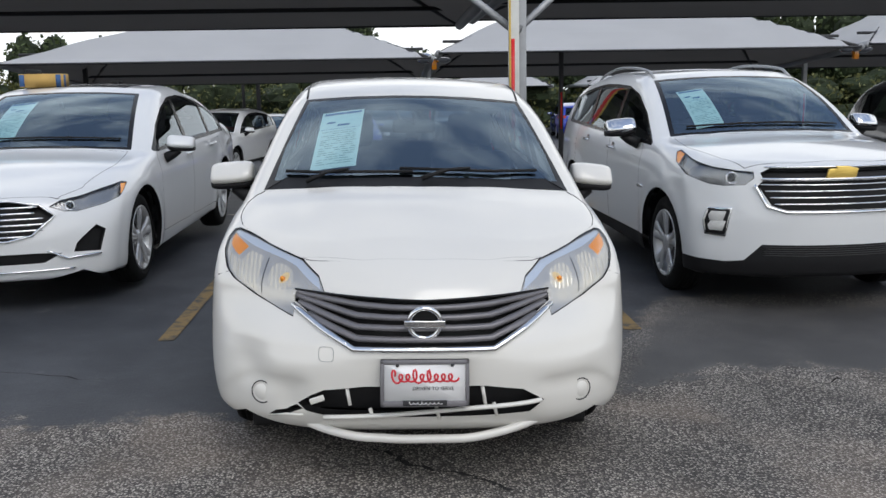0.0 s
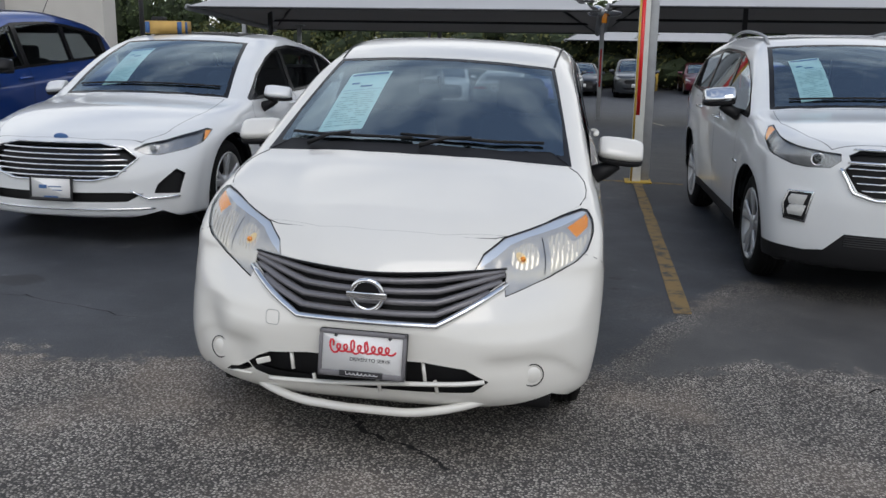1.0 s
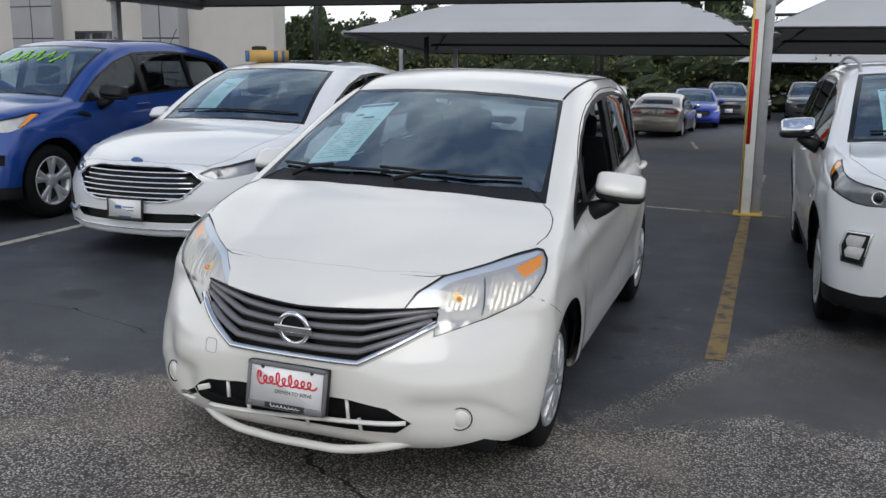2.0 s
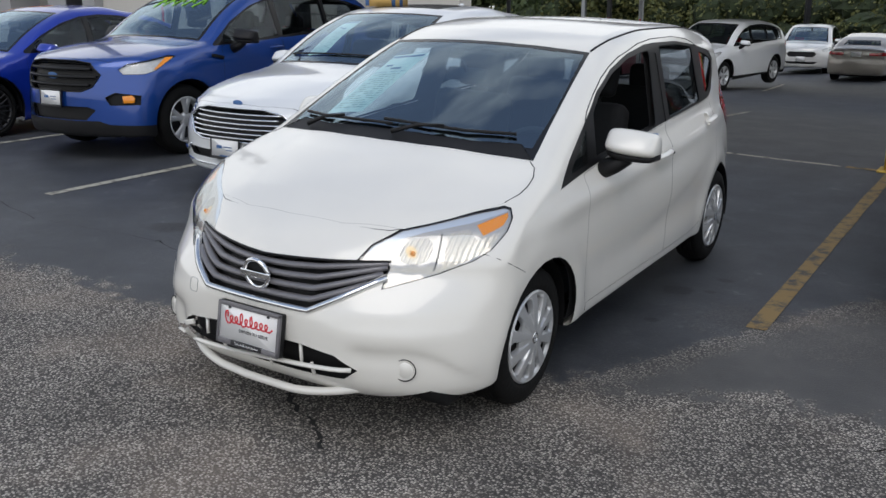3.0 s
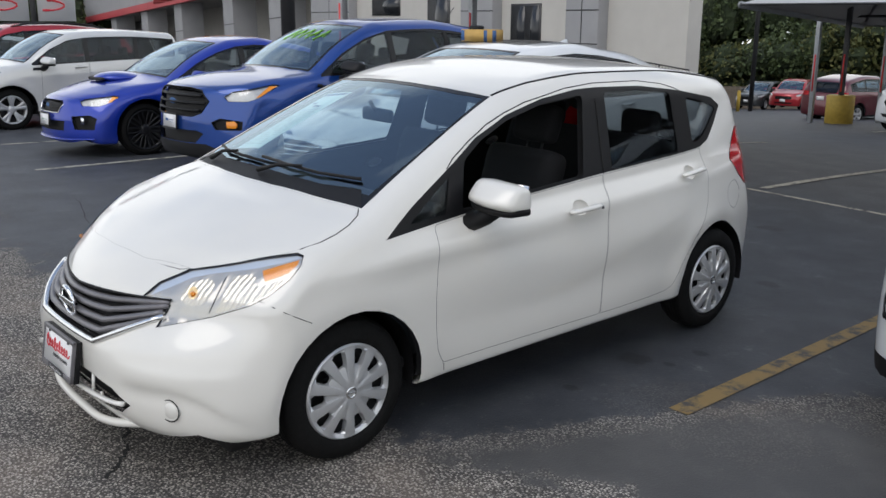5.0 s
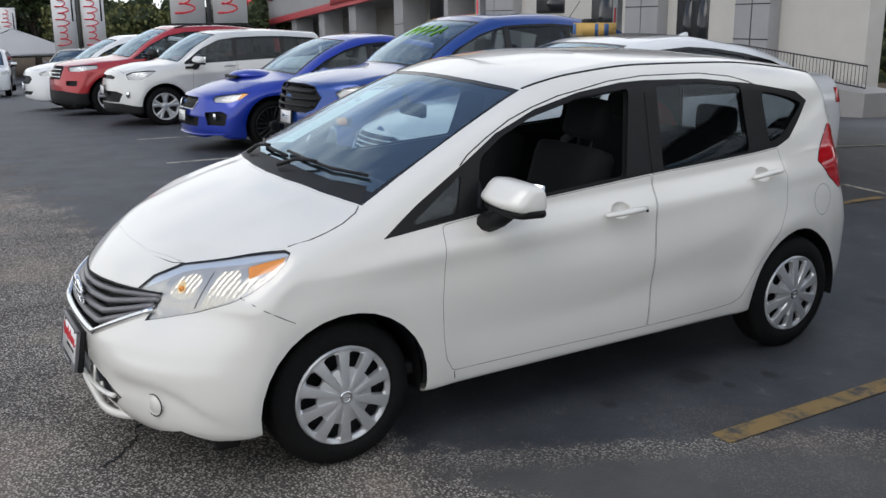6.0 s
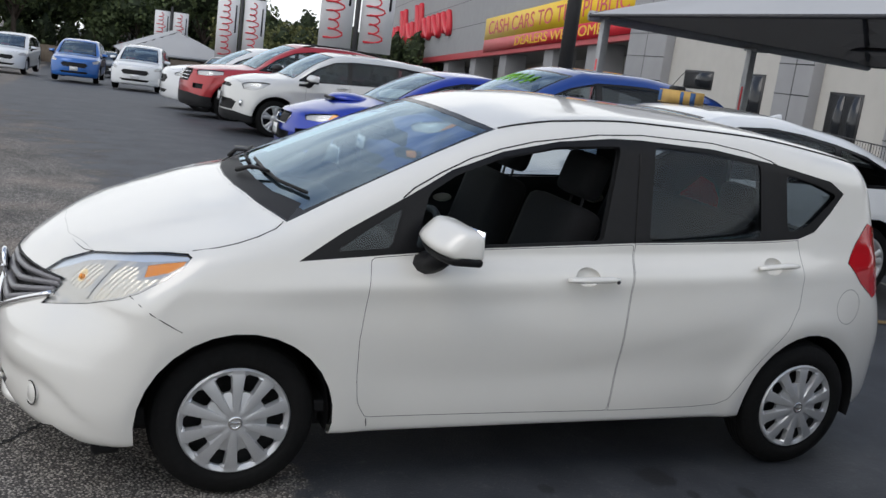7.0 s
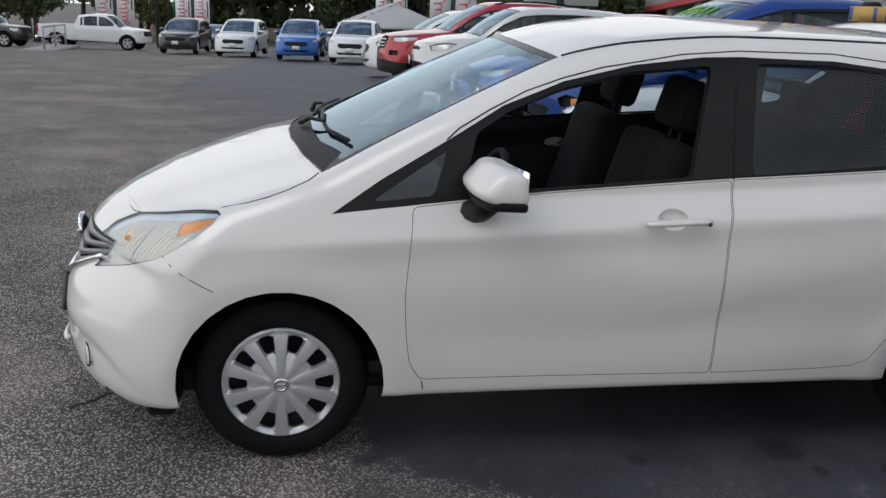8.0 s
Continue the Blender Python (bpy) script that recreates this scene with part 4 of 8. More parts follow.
HOOD_BACK = [(0.685, 0.976), (0.45, 0.905), (0.2, 0.862), (0.0, 0.850), (-0.2, 0.862), (-0.45, 0.905), (-0.685, 0.976)]
_side_r = [(0.473, 0.352), (0.55, 0.422), (0.607, 0.480), (0.66, 0.545), (0.705, 0.598), (0.742, 0.66), (0.762, 0.74), (0.763, 0.81), (0.745, 0.90)]
hero_d = dict(
    step=0.024, axles=(0.847, 3.445), wheel_z=0.305, arch=0.352, tyre=0.303, tyre_w=0.185, rim=0.200, wheel_style="cover", wheel_x=0.805,
    cowl_z=0.96, hood_z=0.72,
    windscreen=[(0.695, 0.985), (0.45, 0.915), (0.2, 0.872), (0.0, 0.86), (-0.2, 0.872), (-0.45, 0.915), (-0.695, 0.985), (-0.66, 1.20), (-0.61, 1.52), (-0.565, 1.81), (-0.4, 1.775), (-0.2, 1.748), (0, 1.74), (0.2, 1.748), (0.4, 1.775), (0.565, 1.81), (0.61, 1.52), (0.66, 1.20)],
    screen_clear=[(0.655, 1.05), (0.42, 0.985), (0.2, 0.955), (0.0, 0.948), (-0.2, 0.955), (-0.42, 0.985), (-0.655, 1.05), (-0.632, 1.30), (-0.588, 1.56), (-0.548, 1.78), (-0.4, 1.742), (-0.2, 1.718), (0, 1.71), (0.2, 1.718), (0.4, 1.742), (0.548, 1.78), (0.588, 1.56), (0.632, 1.30)],
    rearglass=[(-0.55, 1.0), (0.55, 1.0), (0.50, 1.33), (-0.50, 1.33)],
    dlo=[[(1.016, 0.912), (1.266, 0.935), (1.752, 0.985), (2.406, 1.033), (3.14, 1.073), (3.30, 1.085), (3.402, 1.118), (3.50, 1.20), (3.591, 1.295), (3.50, 1.345), (3.153, 1.400), (2.80, 1.437), (2.44, 1.443), (2.30, 1.438), (2.053, 1.406), (1.805, 1.347), (1.594, 1.264), (1.433, 1.166), (1.181, 1.021)]],
    panes=[rounded([(1.455, 0.972), (2.265, 1.036), (2.335, 1.412), (2.05, 1.386), (1.80, 1.325), (1.618, 1.250), (1.504, 1.175)], 0.025),
           rounded([(2.489, 1.045), (3.079, 1.084), (3.06, 1.395), (2.785, 1.422), (2.503, 1.424)], 0.025),
           rounded([(3.235, 1.115), (3.29, 1.118), (3.37, 1.150), (3.55, 1.285), (3.42, 1.325), (3.215, 1.362)], 0.03),
           rounded([(1.15, 0.950), (1.36, 0.967), (1.405, 1.118)], 0.025)],
    pane_glass=[SIDEGLASS, PRIVACY, PRIVACY, SIDEGLASS], open=[(0, 1)],
    doors=[rounded([(1.286, 0.385), (1.325, 0.322), (1.757, 0.324), (2.389, 0.322), (2.393, 0.50), (2.393, 0.70), (2.398, 0.86), (2.414, 1.026), (1.75, 0.979), (1.288, 0.930), (1.277, 0.79), (1.264, 0.636), (1.272, 0.48)], 0.02),
           [(2.397, 0.322), (2.82, 0.329), (2.95, 0.338), (3.005, 0.362), (3.075, 0.464), (3.17, 0.575), (3.27, 0.685), (3.325, 0.79), (3.333, 0.93), (3.298, 1.078), (3.14, 1.066), (2.422, 1.027), (2.406, 0.86), (2.401, 0.70), (2.401, 0.50)],
           circle(3.665, 0.782, 0.080, 24)],
    cups=[[(2.190 + 0.056 * math.cos(a), 0.897 + 0.036 * math.sin(a)) for a in np.linspace(0, math.tau, 24, endpoint=False)],
          [(3.145 + 0.054 * math.cos(a), 0.966 + 0.035 * math.sin(a)) for a in np.linspace(0, math.tau, 24, endpoint=False)]],
    hood=HOOD_BACK[::-1] + _side_r[::-1] + [(0.24, 0.268), (0.0, 0.252), (-0.24, 0.268)] + [(-a, b) for a, b in _side_r],
    cowl=[(0.685, 0.99), (0.45, 0.92), (0.2, 0.877), (0.0, 0.865), (-0.2, 0.877), (-0.45, 0.92), (-0.685, 0.99), (-0.60, 1.055), (-0.40, 0.985), (-0.2, 0.957), (0.0, 0.95), (0.2, 0.957), (0.40, 0.985), (0.60, 1.055)],
    grille=[[(-0.255, 0.552), (0.255, 0.552), (0.485, 0.685), (0.487, 0.728), (0.30, 0.722), (0.0, 0.716), (-0.30, 0.722), (-0.487, 0.728), (-0.485, 0.685)]],
    intake=[[(-0.47, 0.325), (-0.42, 0.365), (-0.37, 0.39), (-0.22, 0.408), (0.22, 0.408), (0.37, 0.388), (0.455, 0.335), (0.40, 0.292), (0.2, 0.285), (0.0, 0.282), (-0.2, 0.282), (-0.36, 0.285), (-0.44, 0.30)],
            [(-0.585, 0.262), (-0.555, 0.285), (-0.52, 0.292), (-0.475, 0.318), (-0.45, 0.305), (-0.51, 0.274), (-0.545, 0.270)]],
    headlight=[[(0.400, 0.724), (0.460, 0.775), (0.579, 0.828), (0.674, 0.846), (0.759, 0.863), (0.845, 0.881), (0.915, 0.893), (0.985, 0.903), (1.008, 0.897), (1.006, 0.870), (0.975, 0.830), (0.90, 0.772), (0.832, 0.738), (0.694, 0.690), (0.594, 0.665), (0.484, 0.640), (0.505, 0.680), (0.520, 0.708), (0.510, 0.724)]],
    lamp_rim=0.0035, lamp_depth=-0.009, amber_depth=-0.010, gap=0.0022, hood_gap=0.0006,
    indicator=[[(0.862, 0.852), (0.92, 0.870), (0.996, 0.890), (0.994, 0.876), (0.965, 0.850), (0.880, 0.818)]],
    reflector=HOUSING,
    lamp_zones=[([(0.460, 0.773), (0.579, 0.826), (0.674, 0.844), (0.759, 0.861), (0.845, 0.879), (0.915, 0.891), (0.985, 0.901), (1.004, 0.896), (0.99, 0.892), (0.92, 0.876), (0.838, 0.857), (0.74, 0.840), (0.66, 0.826), (0.585, 0.807), (0.51, 0.772), (0.425, 0.735)], "lamp_brow", BROW, {60}),
                (rounded([(0.700, 0.700), (0.83, 0.745), (0.89, 0.776), (0.955, 0.830), (0.852, 0.802), (0.834, 0.840), (0.752, 0.826)], 0.012), "headlamp_bowl", FLUTED, {60}),
                (rounded([(0.545, 0.735), (0.60, 0.715), (0.668, 0.735), (0.69, 0.80), (0.655, 0.812), (0.58, 0.790)], 0.03), "indicator_bowl", FLUTED, {60}),
                (circle(0.602, 0.762, 0.020, 18), "bulb_cup", GOLD, {65}),
                ([(0.722, 0.822), (0.729, 0.824), (0.681, 0.700), (0.674, 0.698)], "lamp_divider", STEELDARK, {60, 64, 65})],
    taillight=[[(2.055, 0.984), (2.12, 1.065), (2.205, 1.165), (2.30, 1.13), (2.37, 1.02), (2.34, 0.89), (2.20, 0.822), (2.12, 0.895)]],
    dlo_material=PILLAR, floor_z=0.32,
    cabin=dict(dash=1.24, dash_z=0.84, front=1.95, rear=2.85, mirror=(1.60, 1.29)))
HERO_LEAN = 0.027      # it stands on the tipped bay
hero = assemble("white_hatchback", "pearl white compact hatchback with a cracked front bumper, parked nose-out", "car", hatch, Matrix.Translation((0.442, 0, 0)) @ Matrix.Rotation(HERO_LEAN, 4, "Y") @ Matrix.Translation((-0.45, 0, 0)), PEARL, hero_d)


# ---- the other cars ----
def make(kind, L, half, H, nose, cowl, top, roof_end, tail, deck, belt, axles, tyre, rim, style, **o):
    """Shell and cutting plan of an ordinary car. cowl, top, roof_end, tail: (y, z) along the middle line; belt: (z at the front, z at the rear)."""
    hw = half
    (yc, zc), (yt, zt), (yr, zr), (yb, zb) = cowl, top, roof_end, tail
    prof = [(-0.3, nose - 0.28), (0.0, nose - 0.07), (0.08, nose - 0.01), (0.2, nose + 0.03), (yc * 0.55, nose + (zc - nose) * 0.66), (yc, zc), (yc + 0.06, zc + 0.03)]
    for k in (0.25, 0.5, 0.75):
        prof.append((yc + 0.06 + (yt - yc - 0.06) * k, zc + 0.03 + (zt - zc - 0.03) * (k + 0.10 * math.sin(math.pi * k))))
    prof += [(yt, zt), (yt + 0.22, zt + (H - zt) * 0.7), ((yt + yr) / 2, H), (yr - 0.3, zr + (H - zr) * 0.45), (yr, zr)]
    if deck:
        prof += [((yr + yb) / 2, (zr + zb) / 2 + 0.03), (yb, zb), (L - 0.06, deck), (L + 0.05, deck - 0.35)]
    else:
        prof += [(yr + (yb - yr) * 0.25, zr - (zr - zb) * 0.12), (yr + (yb - yr) * 0.6, zr - (zr - zb) * 0.52), (yb, zb), (L + 0.08, zb - 0.5)]
    bz = (belt[0] + belt[1]) / 2
    low = o.get("low", 0.2)
    lean = o.get("lean", 0.36)
    sect = [(low - 0.12, 0.90), (low, 0.945), (low + 0.12, 0.975), (bz - 0.35, 1.0), (bz - 0.2, 1.0), (bz - 0.06, 0.972), (bz + 0.02, 0.945), (bz + 0.16, 0.945 - lean * 0.14 / hw), (H - 0.05, 0.945 - lean * (H - 0.07 - bz) / hw), (H + 0.2, 0.6)]
    rise = (belt[1] - belt[0]) / (0.6 * L)
    f0 = o.get("frontline") or [(0.1, 0.14), (low, 0.03), (low + 0.15, 0.0), (nose * 0.62, 0.0), (nose * 0.8, 0.02), (nose, 0.07), (nose + 0.2, 0.25)]
    back = o.get("back", L)
    r0 = [(0.1, L - 0.14), (low + 0.05, L - 0.03), (0.45, L), (0.65, L), (0.9, L - 0.05), (1.1, L - 0.08), (1.4, L - 0.22), (1.7, L - 0.4)]
    sh = Shell(length=L, half=hw, height=H, bend=o.get("bend", 0.22), prof=prof, sect=sect, rise=rise,
               plan=[(-0.2, 0.90), (0.2, 0.94), (0.6, 0.975), (axles[0], 1.0), (axles[1], 1.0), (L - 0.5, 0.965), (L + 0.2, 0.86)],
               front=f0, fplan=[(0.2, 0.40), (0.5, 0.43), (nose, 0.52), (nose + 0.3, 0.55)], rear=r0, rplan=[(0, 0.2), (2, 0.24)],
               crown=[(0, 0.05), (yc, 0.05), (yt, 0.06), (L, 0.06)], bottom=[(0, low + 0.01), (axles[0], low - 0.01), (L, low + 0.06)],
               ktop=[(0, 0.17), (yc * 0.7, 0.14), (yc, 0.07), (yt, 0.08), (yt + 0.3, 0.13), (L, 0.15)],
               flares=[(a, tyre, tyre + 0.09, 0.012) for a in axles], under=low + 0.06, extra=o.get("extra"))
    bend = o.get("bend", 0.22)

    def belt_z(y):
        return belt[0] + (belt[1] - belt[0]) * (y - axles[0]) / (axles[1] - axles[0])

    def roof_side(y):
        return float(sh.top(np.array([y - bend * 0.36]))[0]) - o.get("cant", 0.125)
    y0 = yc
    while roof_side(y0) < belt_z(y0) + 0.015:
        y0 += 0.02
    y1 = o.get("glass_end", yr + 0.05)
    while roof_side(y1) < belt_z(y1) + 0.04:
        y1 -= 0.02

    def window(a, b, inset):
        ys = np.linspace(a, b, 9)
        lo = [(y, belt_z(y) + inset) for y in (a, (a + b) / 2, b)]
        hi = [(y, max(roof_side(y) - inset, belt_z(y) + inset + 0.012)) for y in ys[::-1]]
        return lo + hi
    yB, yC = o["pillars"]
    d0 = o.get("door0", axles[0] + tyre + 0.14)
    d1 = axles[1] - tyre * 0.55
    foot = o.get("foot", low + 0.12)
    wt, wb = o.get("screen", (0.60, 0.72))
    arc = lambda y, w, n: [(x, y + bend * x * x) for x in np.linspace(-w, w, n)]
    d = dict(step=o.get("step", 0.045), axles=axles, wheel_z=tyre, arch=tyre + 0.06, tyre=tyre, rim=rim, wheel_style=style, tyre_w=0.22, wheel_x=hw - 0.04,
             cowl_z=zc - 0.08, hood_z=nose - 0.15,
             windscreen=arc(yc + 0.01, wb, 7) + arc(yt + 0.02, wt, 7)[::-1],
             rearglass=o.get("rearglass") or [(-0.55, zb + 0.05), (0.55, zb + 0.05), (0.48, zr - 0.10), (-0.48, zr - 0.10)],
             dlo=[window(y0, y1, 0.0)],
             panes=[window(y0 + 0.16, yB - 0.04, 0.025), window(yB + 0.04, yC - 0.03, 0.025)] + ([window(yC + 0.03, y1 - 0.10, 0.03)] if y1 - 0.14 > yC + 0.05 else []),
             doors=[rounded([(d0, foot), (yB - 0.02, foot), (yB, belt_z(yB) - 0.004), (d0 + 0.03, belt_z(d0) - 0.004)], 0.06),
                    [(yB + 0.004, foot), (d1 - 0.22, foot), (d1 - 0.08, foot + 0.10), (d1 + 0.06, tyre + 0.30), (d1 + 0.10, belt_z(d1) - 0.15), (d1 + 0.06, belt_z(d1) - 0.004), (yB + 0.02, belt_z(yB) - 0.004)]],
             hood=arc(yc - 0.015, wb - 0.02, 7) + [(wb + 0.02, yc * 0.72), (wb - 0.06, 0.42), (wb - 0.16, 0.24), (0.25, 0.15), (-0.25, 0.15), (-wb + 0.16, 0.24), (-wb + 0.06, 0.42), (-wb - 0.02, yc * 0.72)],
             lamp_rim=0.004, floor_z=low + 0.14,
             cabin=dict(dash=yc + 0.50, dash_z=zc - 0.16, front=yB - 0.48, rear=yB + 0.42, mirror=(yt - 0.12, zt - 0.15)) if o.get("cabin", True) else None,
             taillight=o.get("taillight", []))
    if not o.get("cabin", True):
        d.pop("cabin")
    for k in ("headlight", "indicator", "grille", "intake", "badge_bar", "lower_trim", "cladding", "roofpanel", "dlo_material", "pane_glass", "screen_glass", "reflector", "lamp_rim"):
        if k in o:
            d[k] = o[k]
    if o.get("simple"):
        d.pop("doors")
        d["inner_layer"] = True
    return sh, d


def front_bar(car, shell, pts, radius, material, name, out=0.006, flat=0.6, mirror_it=False, label=""):
    """A bar that lies on the nose through (x, z) points."""
    way = []
    for (xa, za), (xb, zb) in zip(pts, pts[1:]):
        n = max(3, int(math.hypot(xb - xa, zb - za) / 0.03))
        way += [(xa + (xb - xa) * k / n, za + (zb - za) * k / n) for k in range(n)]
    ps = [p + nn * out for p, nn in shell.fronts(way + [pts[-1]])]
    return part(name, tube(ps, radius, 8, flat=flat), material, car, label)


def cable_line(shell, pts, side, radius, material, name, car, out=0.003):
    way = []
    for (ya, za), (yb, zb) in zip(pts, pts[1:]):
        n = max(2, int(math.hypot(yb - ya, zb - za) / 0.06))
        way += [(ya + (yb - ya) * k / n, za + (zb - za) * k / n) for k in range(n)]
    ps = [p + nn * out for p, nn in shell.sides(way, side)]
    return part(name, tube(ps, radius, 6), material, car)


def put(x, y, turn=0.0, z=None):
    return pose(x, y, ground_z(x, y) if z is None else z, 0, 0, turn)


def sheet_on(car, sh, x0, x1, k0, k1, yc, yt):
    window_sheet(car, sh, x0, x1, yc + (yt - yc) * k0, yc + (yt - yc) * k1)


def nose_badge(car, sh, x, z, w, h, material, name="badge"):
    p, n = sh.at_front(x, z)
    b = bmesh.new()
    bmesh.ops.create_uvsphere(b, u_segments=20, v_segments=8, radius=1.0)
    for v in b.verts:
        v.co = Vector((v.co.x * w, v.co.y * 0.008, v.co.z * h))
    bmesh.ops.translate(b, verts=b.verts, vec=p + n * 0.004)
    return part(name, b, material, car)


def projector(car, sh, x, z, r):
    """A round projector set behind the lamp glass: bright ring, dark eye."""
    p, n = sh.at_front(x, z)
    m = Matrix.Translation(p - n * 0.023) @ (n * 1.0 + Vector((0, -1.4, 0))).normalized().to_track_quat("X", "Z").to_matrix().to_4x4()
    ring = part("projector_ring", lathe([(0.0, r * 1.25), (0.012, r * 1.2), (0.014, r), (0.004, r * 0.92)], 20), CHROME, car)
    ring.matrix_local = m
    part("projector_eye", lathe([(0.0, r * 0.9), (0.010, r * 0.7), (0.014, r * 0.35), (0.015, 0.0001)], 18), GLOSSBLACK, ring)


# white four-door saloon beside the hatchback
def saloon():
    sh, d = make("saloon", 4.87, 0.925, 1.478, 0.735, (1.25, 0.985), (2.12, 1.405), (3.45, 1.39), (4.22, 1.10), 1.10, (0.93, 0.98), (0.97, 3.82), 0.335, 0.235, "five",
                 low=0.19, pillars=(2.50, 3.42), glass_end=4.05, screen=(0.57, 0.72), cant=0.105,
                 headlight=[[(0.50, 0.672), (0.58, 0.640), (0.66, 0.634), (0.86, 0.665), (1.0, 0.70), (1.12, 0.775), (1.08, 0.785), (0.9, 0.758), (0.72, 0.725), (0.58, 0.705)]],
                 indicator=[[(1.01, 0.712), (1.04, 0.722), (1.11, 0.772), (1.06, 0.775)]],
                 reflector=SMOKE,
                 grille=[[(-0.56, 0.615), (-0.44, 0.50), (-0.30, 0.468), (0.30, 0.468), (0.44, 0.50), (0.56, 0.615), (0.47, 0.685), (0.30, 0.715), (-0.30, 0.715), (-0.47, 0.685)]],
                 intake=[[(-0.60, 0.37), (-0.50, 0.315), (0.50, 0.315), (0.60, 0.37), (0.45, 0.382), (-0.45, 0.382)],
                         [(0.66, 0.37), (0.80, 0.36), (0.83, 0.50), (0.78, 0.535), (0.68, 0.43)], [(-0.66, 0.37), (-0.68, 0.43), (-0.78, 0.535), (-0.83, 0.50), (-0.80, 0.36)]],
                 roofpanel=[(-0.42, 2.35), (0.42, 2.35), (0.44, 2.95), (-0.44, 2.95)], taillight=[[(2.60, 0.82), (3.0, 0.82), (3.0, 0.95), (2.62, 0.96)]])
    d["lining_material"] = CABIN
    car = assemble("white_saloon", "white four-door saloon with chrome grille bars, carton on its roof", "car", sh, put(-2.87, 2.77, -1.8), WHITE, d)
    for k in range(6):
        z = 0.495 + 0.037 * k
        w = 0.42 + 0.10 * math.sin(math.pi * (k + 0.5) / 5) if k < 5 else 0.46
        front_bar(car, sh, [(-w, z), (w, z)], 0.011, CHROME, "grille_bar", -0.006, 0.7)
    g = [(-0.56, 0.615), (-0.44, 0.50), (-0.30, 0.468), (0.30, 0.468), (0.44, 0.50), (0.56, 0.615), (0.47, 0.685), (0.30, 0.715), (-0.30, 0.715), (-0.47, 0.685), (-0.56, 0.615)]
    front_bar(car, sh, g, 0.012, CHROME, "grille_frame", 0.002)
    for s in (-1, 1):
        front_bar(car, sh, [(s * 0.52, 0.395), (s * 0.62, 0.335), (s * 0.80, 0.345)], 0.014, CHROME, "lower_chrome_strip", 0.004)
    front_bar(car, sh, [(-0.66, 0.265), (0.66, 0.265)], 0.012, CHROME, "splitter_strip", 0.002)
    nose_badge(car, sh, 0, 0.748, 0.055, 0.024, INKBLUE, "oval_badge")
    p, n = sh.at_front(0, 0.40)
    pl = plate(car, 0, p.y - 0.02, 0.41, 4, script=False)
    stripes(pl, "plate_print", [(-0.06, 0.01, 0.06, 0.025), (0.03, 0.012, 0.10, 0.007), (0.05, -0.012, 0.07, 0.006), (0.0, -0.062, 0.11, 0.016)], INKBLUE, pose(0, 0, 0.008))
    for s in (-1, 1):
        mirror(car, 1.02, 1.72, 0.985, s, WHITE, 1.0)
        door_handle(car, sh, 2.27, 2.47, 0.86, 0.865, s, WHITE)
        door_handle(car, sh, 3.22, 3.42, 0.885, 0.89, s, WHITE)
    for s in (-1, 1):
        projector(car, sh, s * 0.64, 0.676, 0.026)
    window_sheet(car, sh, -0.42, -0.20, 1.42, 1.98)
    part("antenna_fin", box_bm(0, 3.35, 1.43, 0.05, 0.16, 0.07, 0.02, 2, turn=Matrix.Rotation(radians(18), 4, "X")), WHITE, car)
    for a in (0.0, 1.0):
        pts = [(sx, 1.38 + 0.22 * sx * sx) for sx in np.linspace(-0.62 + 0.6 * a, 0.0 + 0.62 * a, 8)]
        part("wiper", tube([p + Vector((0, 0, 0.012)) for p, n in sh.tops(pts)], 0.008, 6), PLASTIC, car)
    return car, sh


fusion, fusion_sh = saloon()


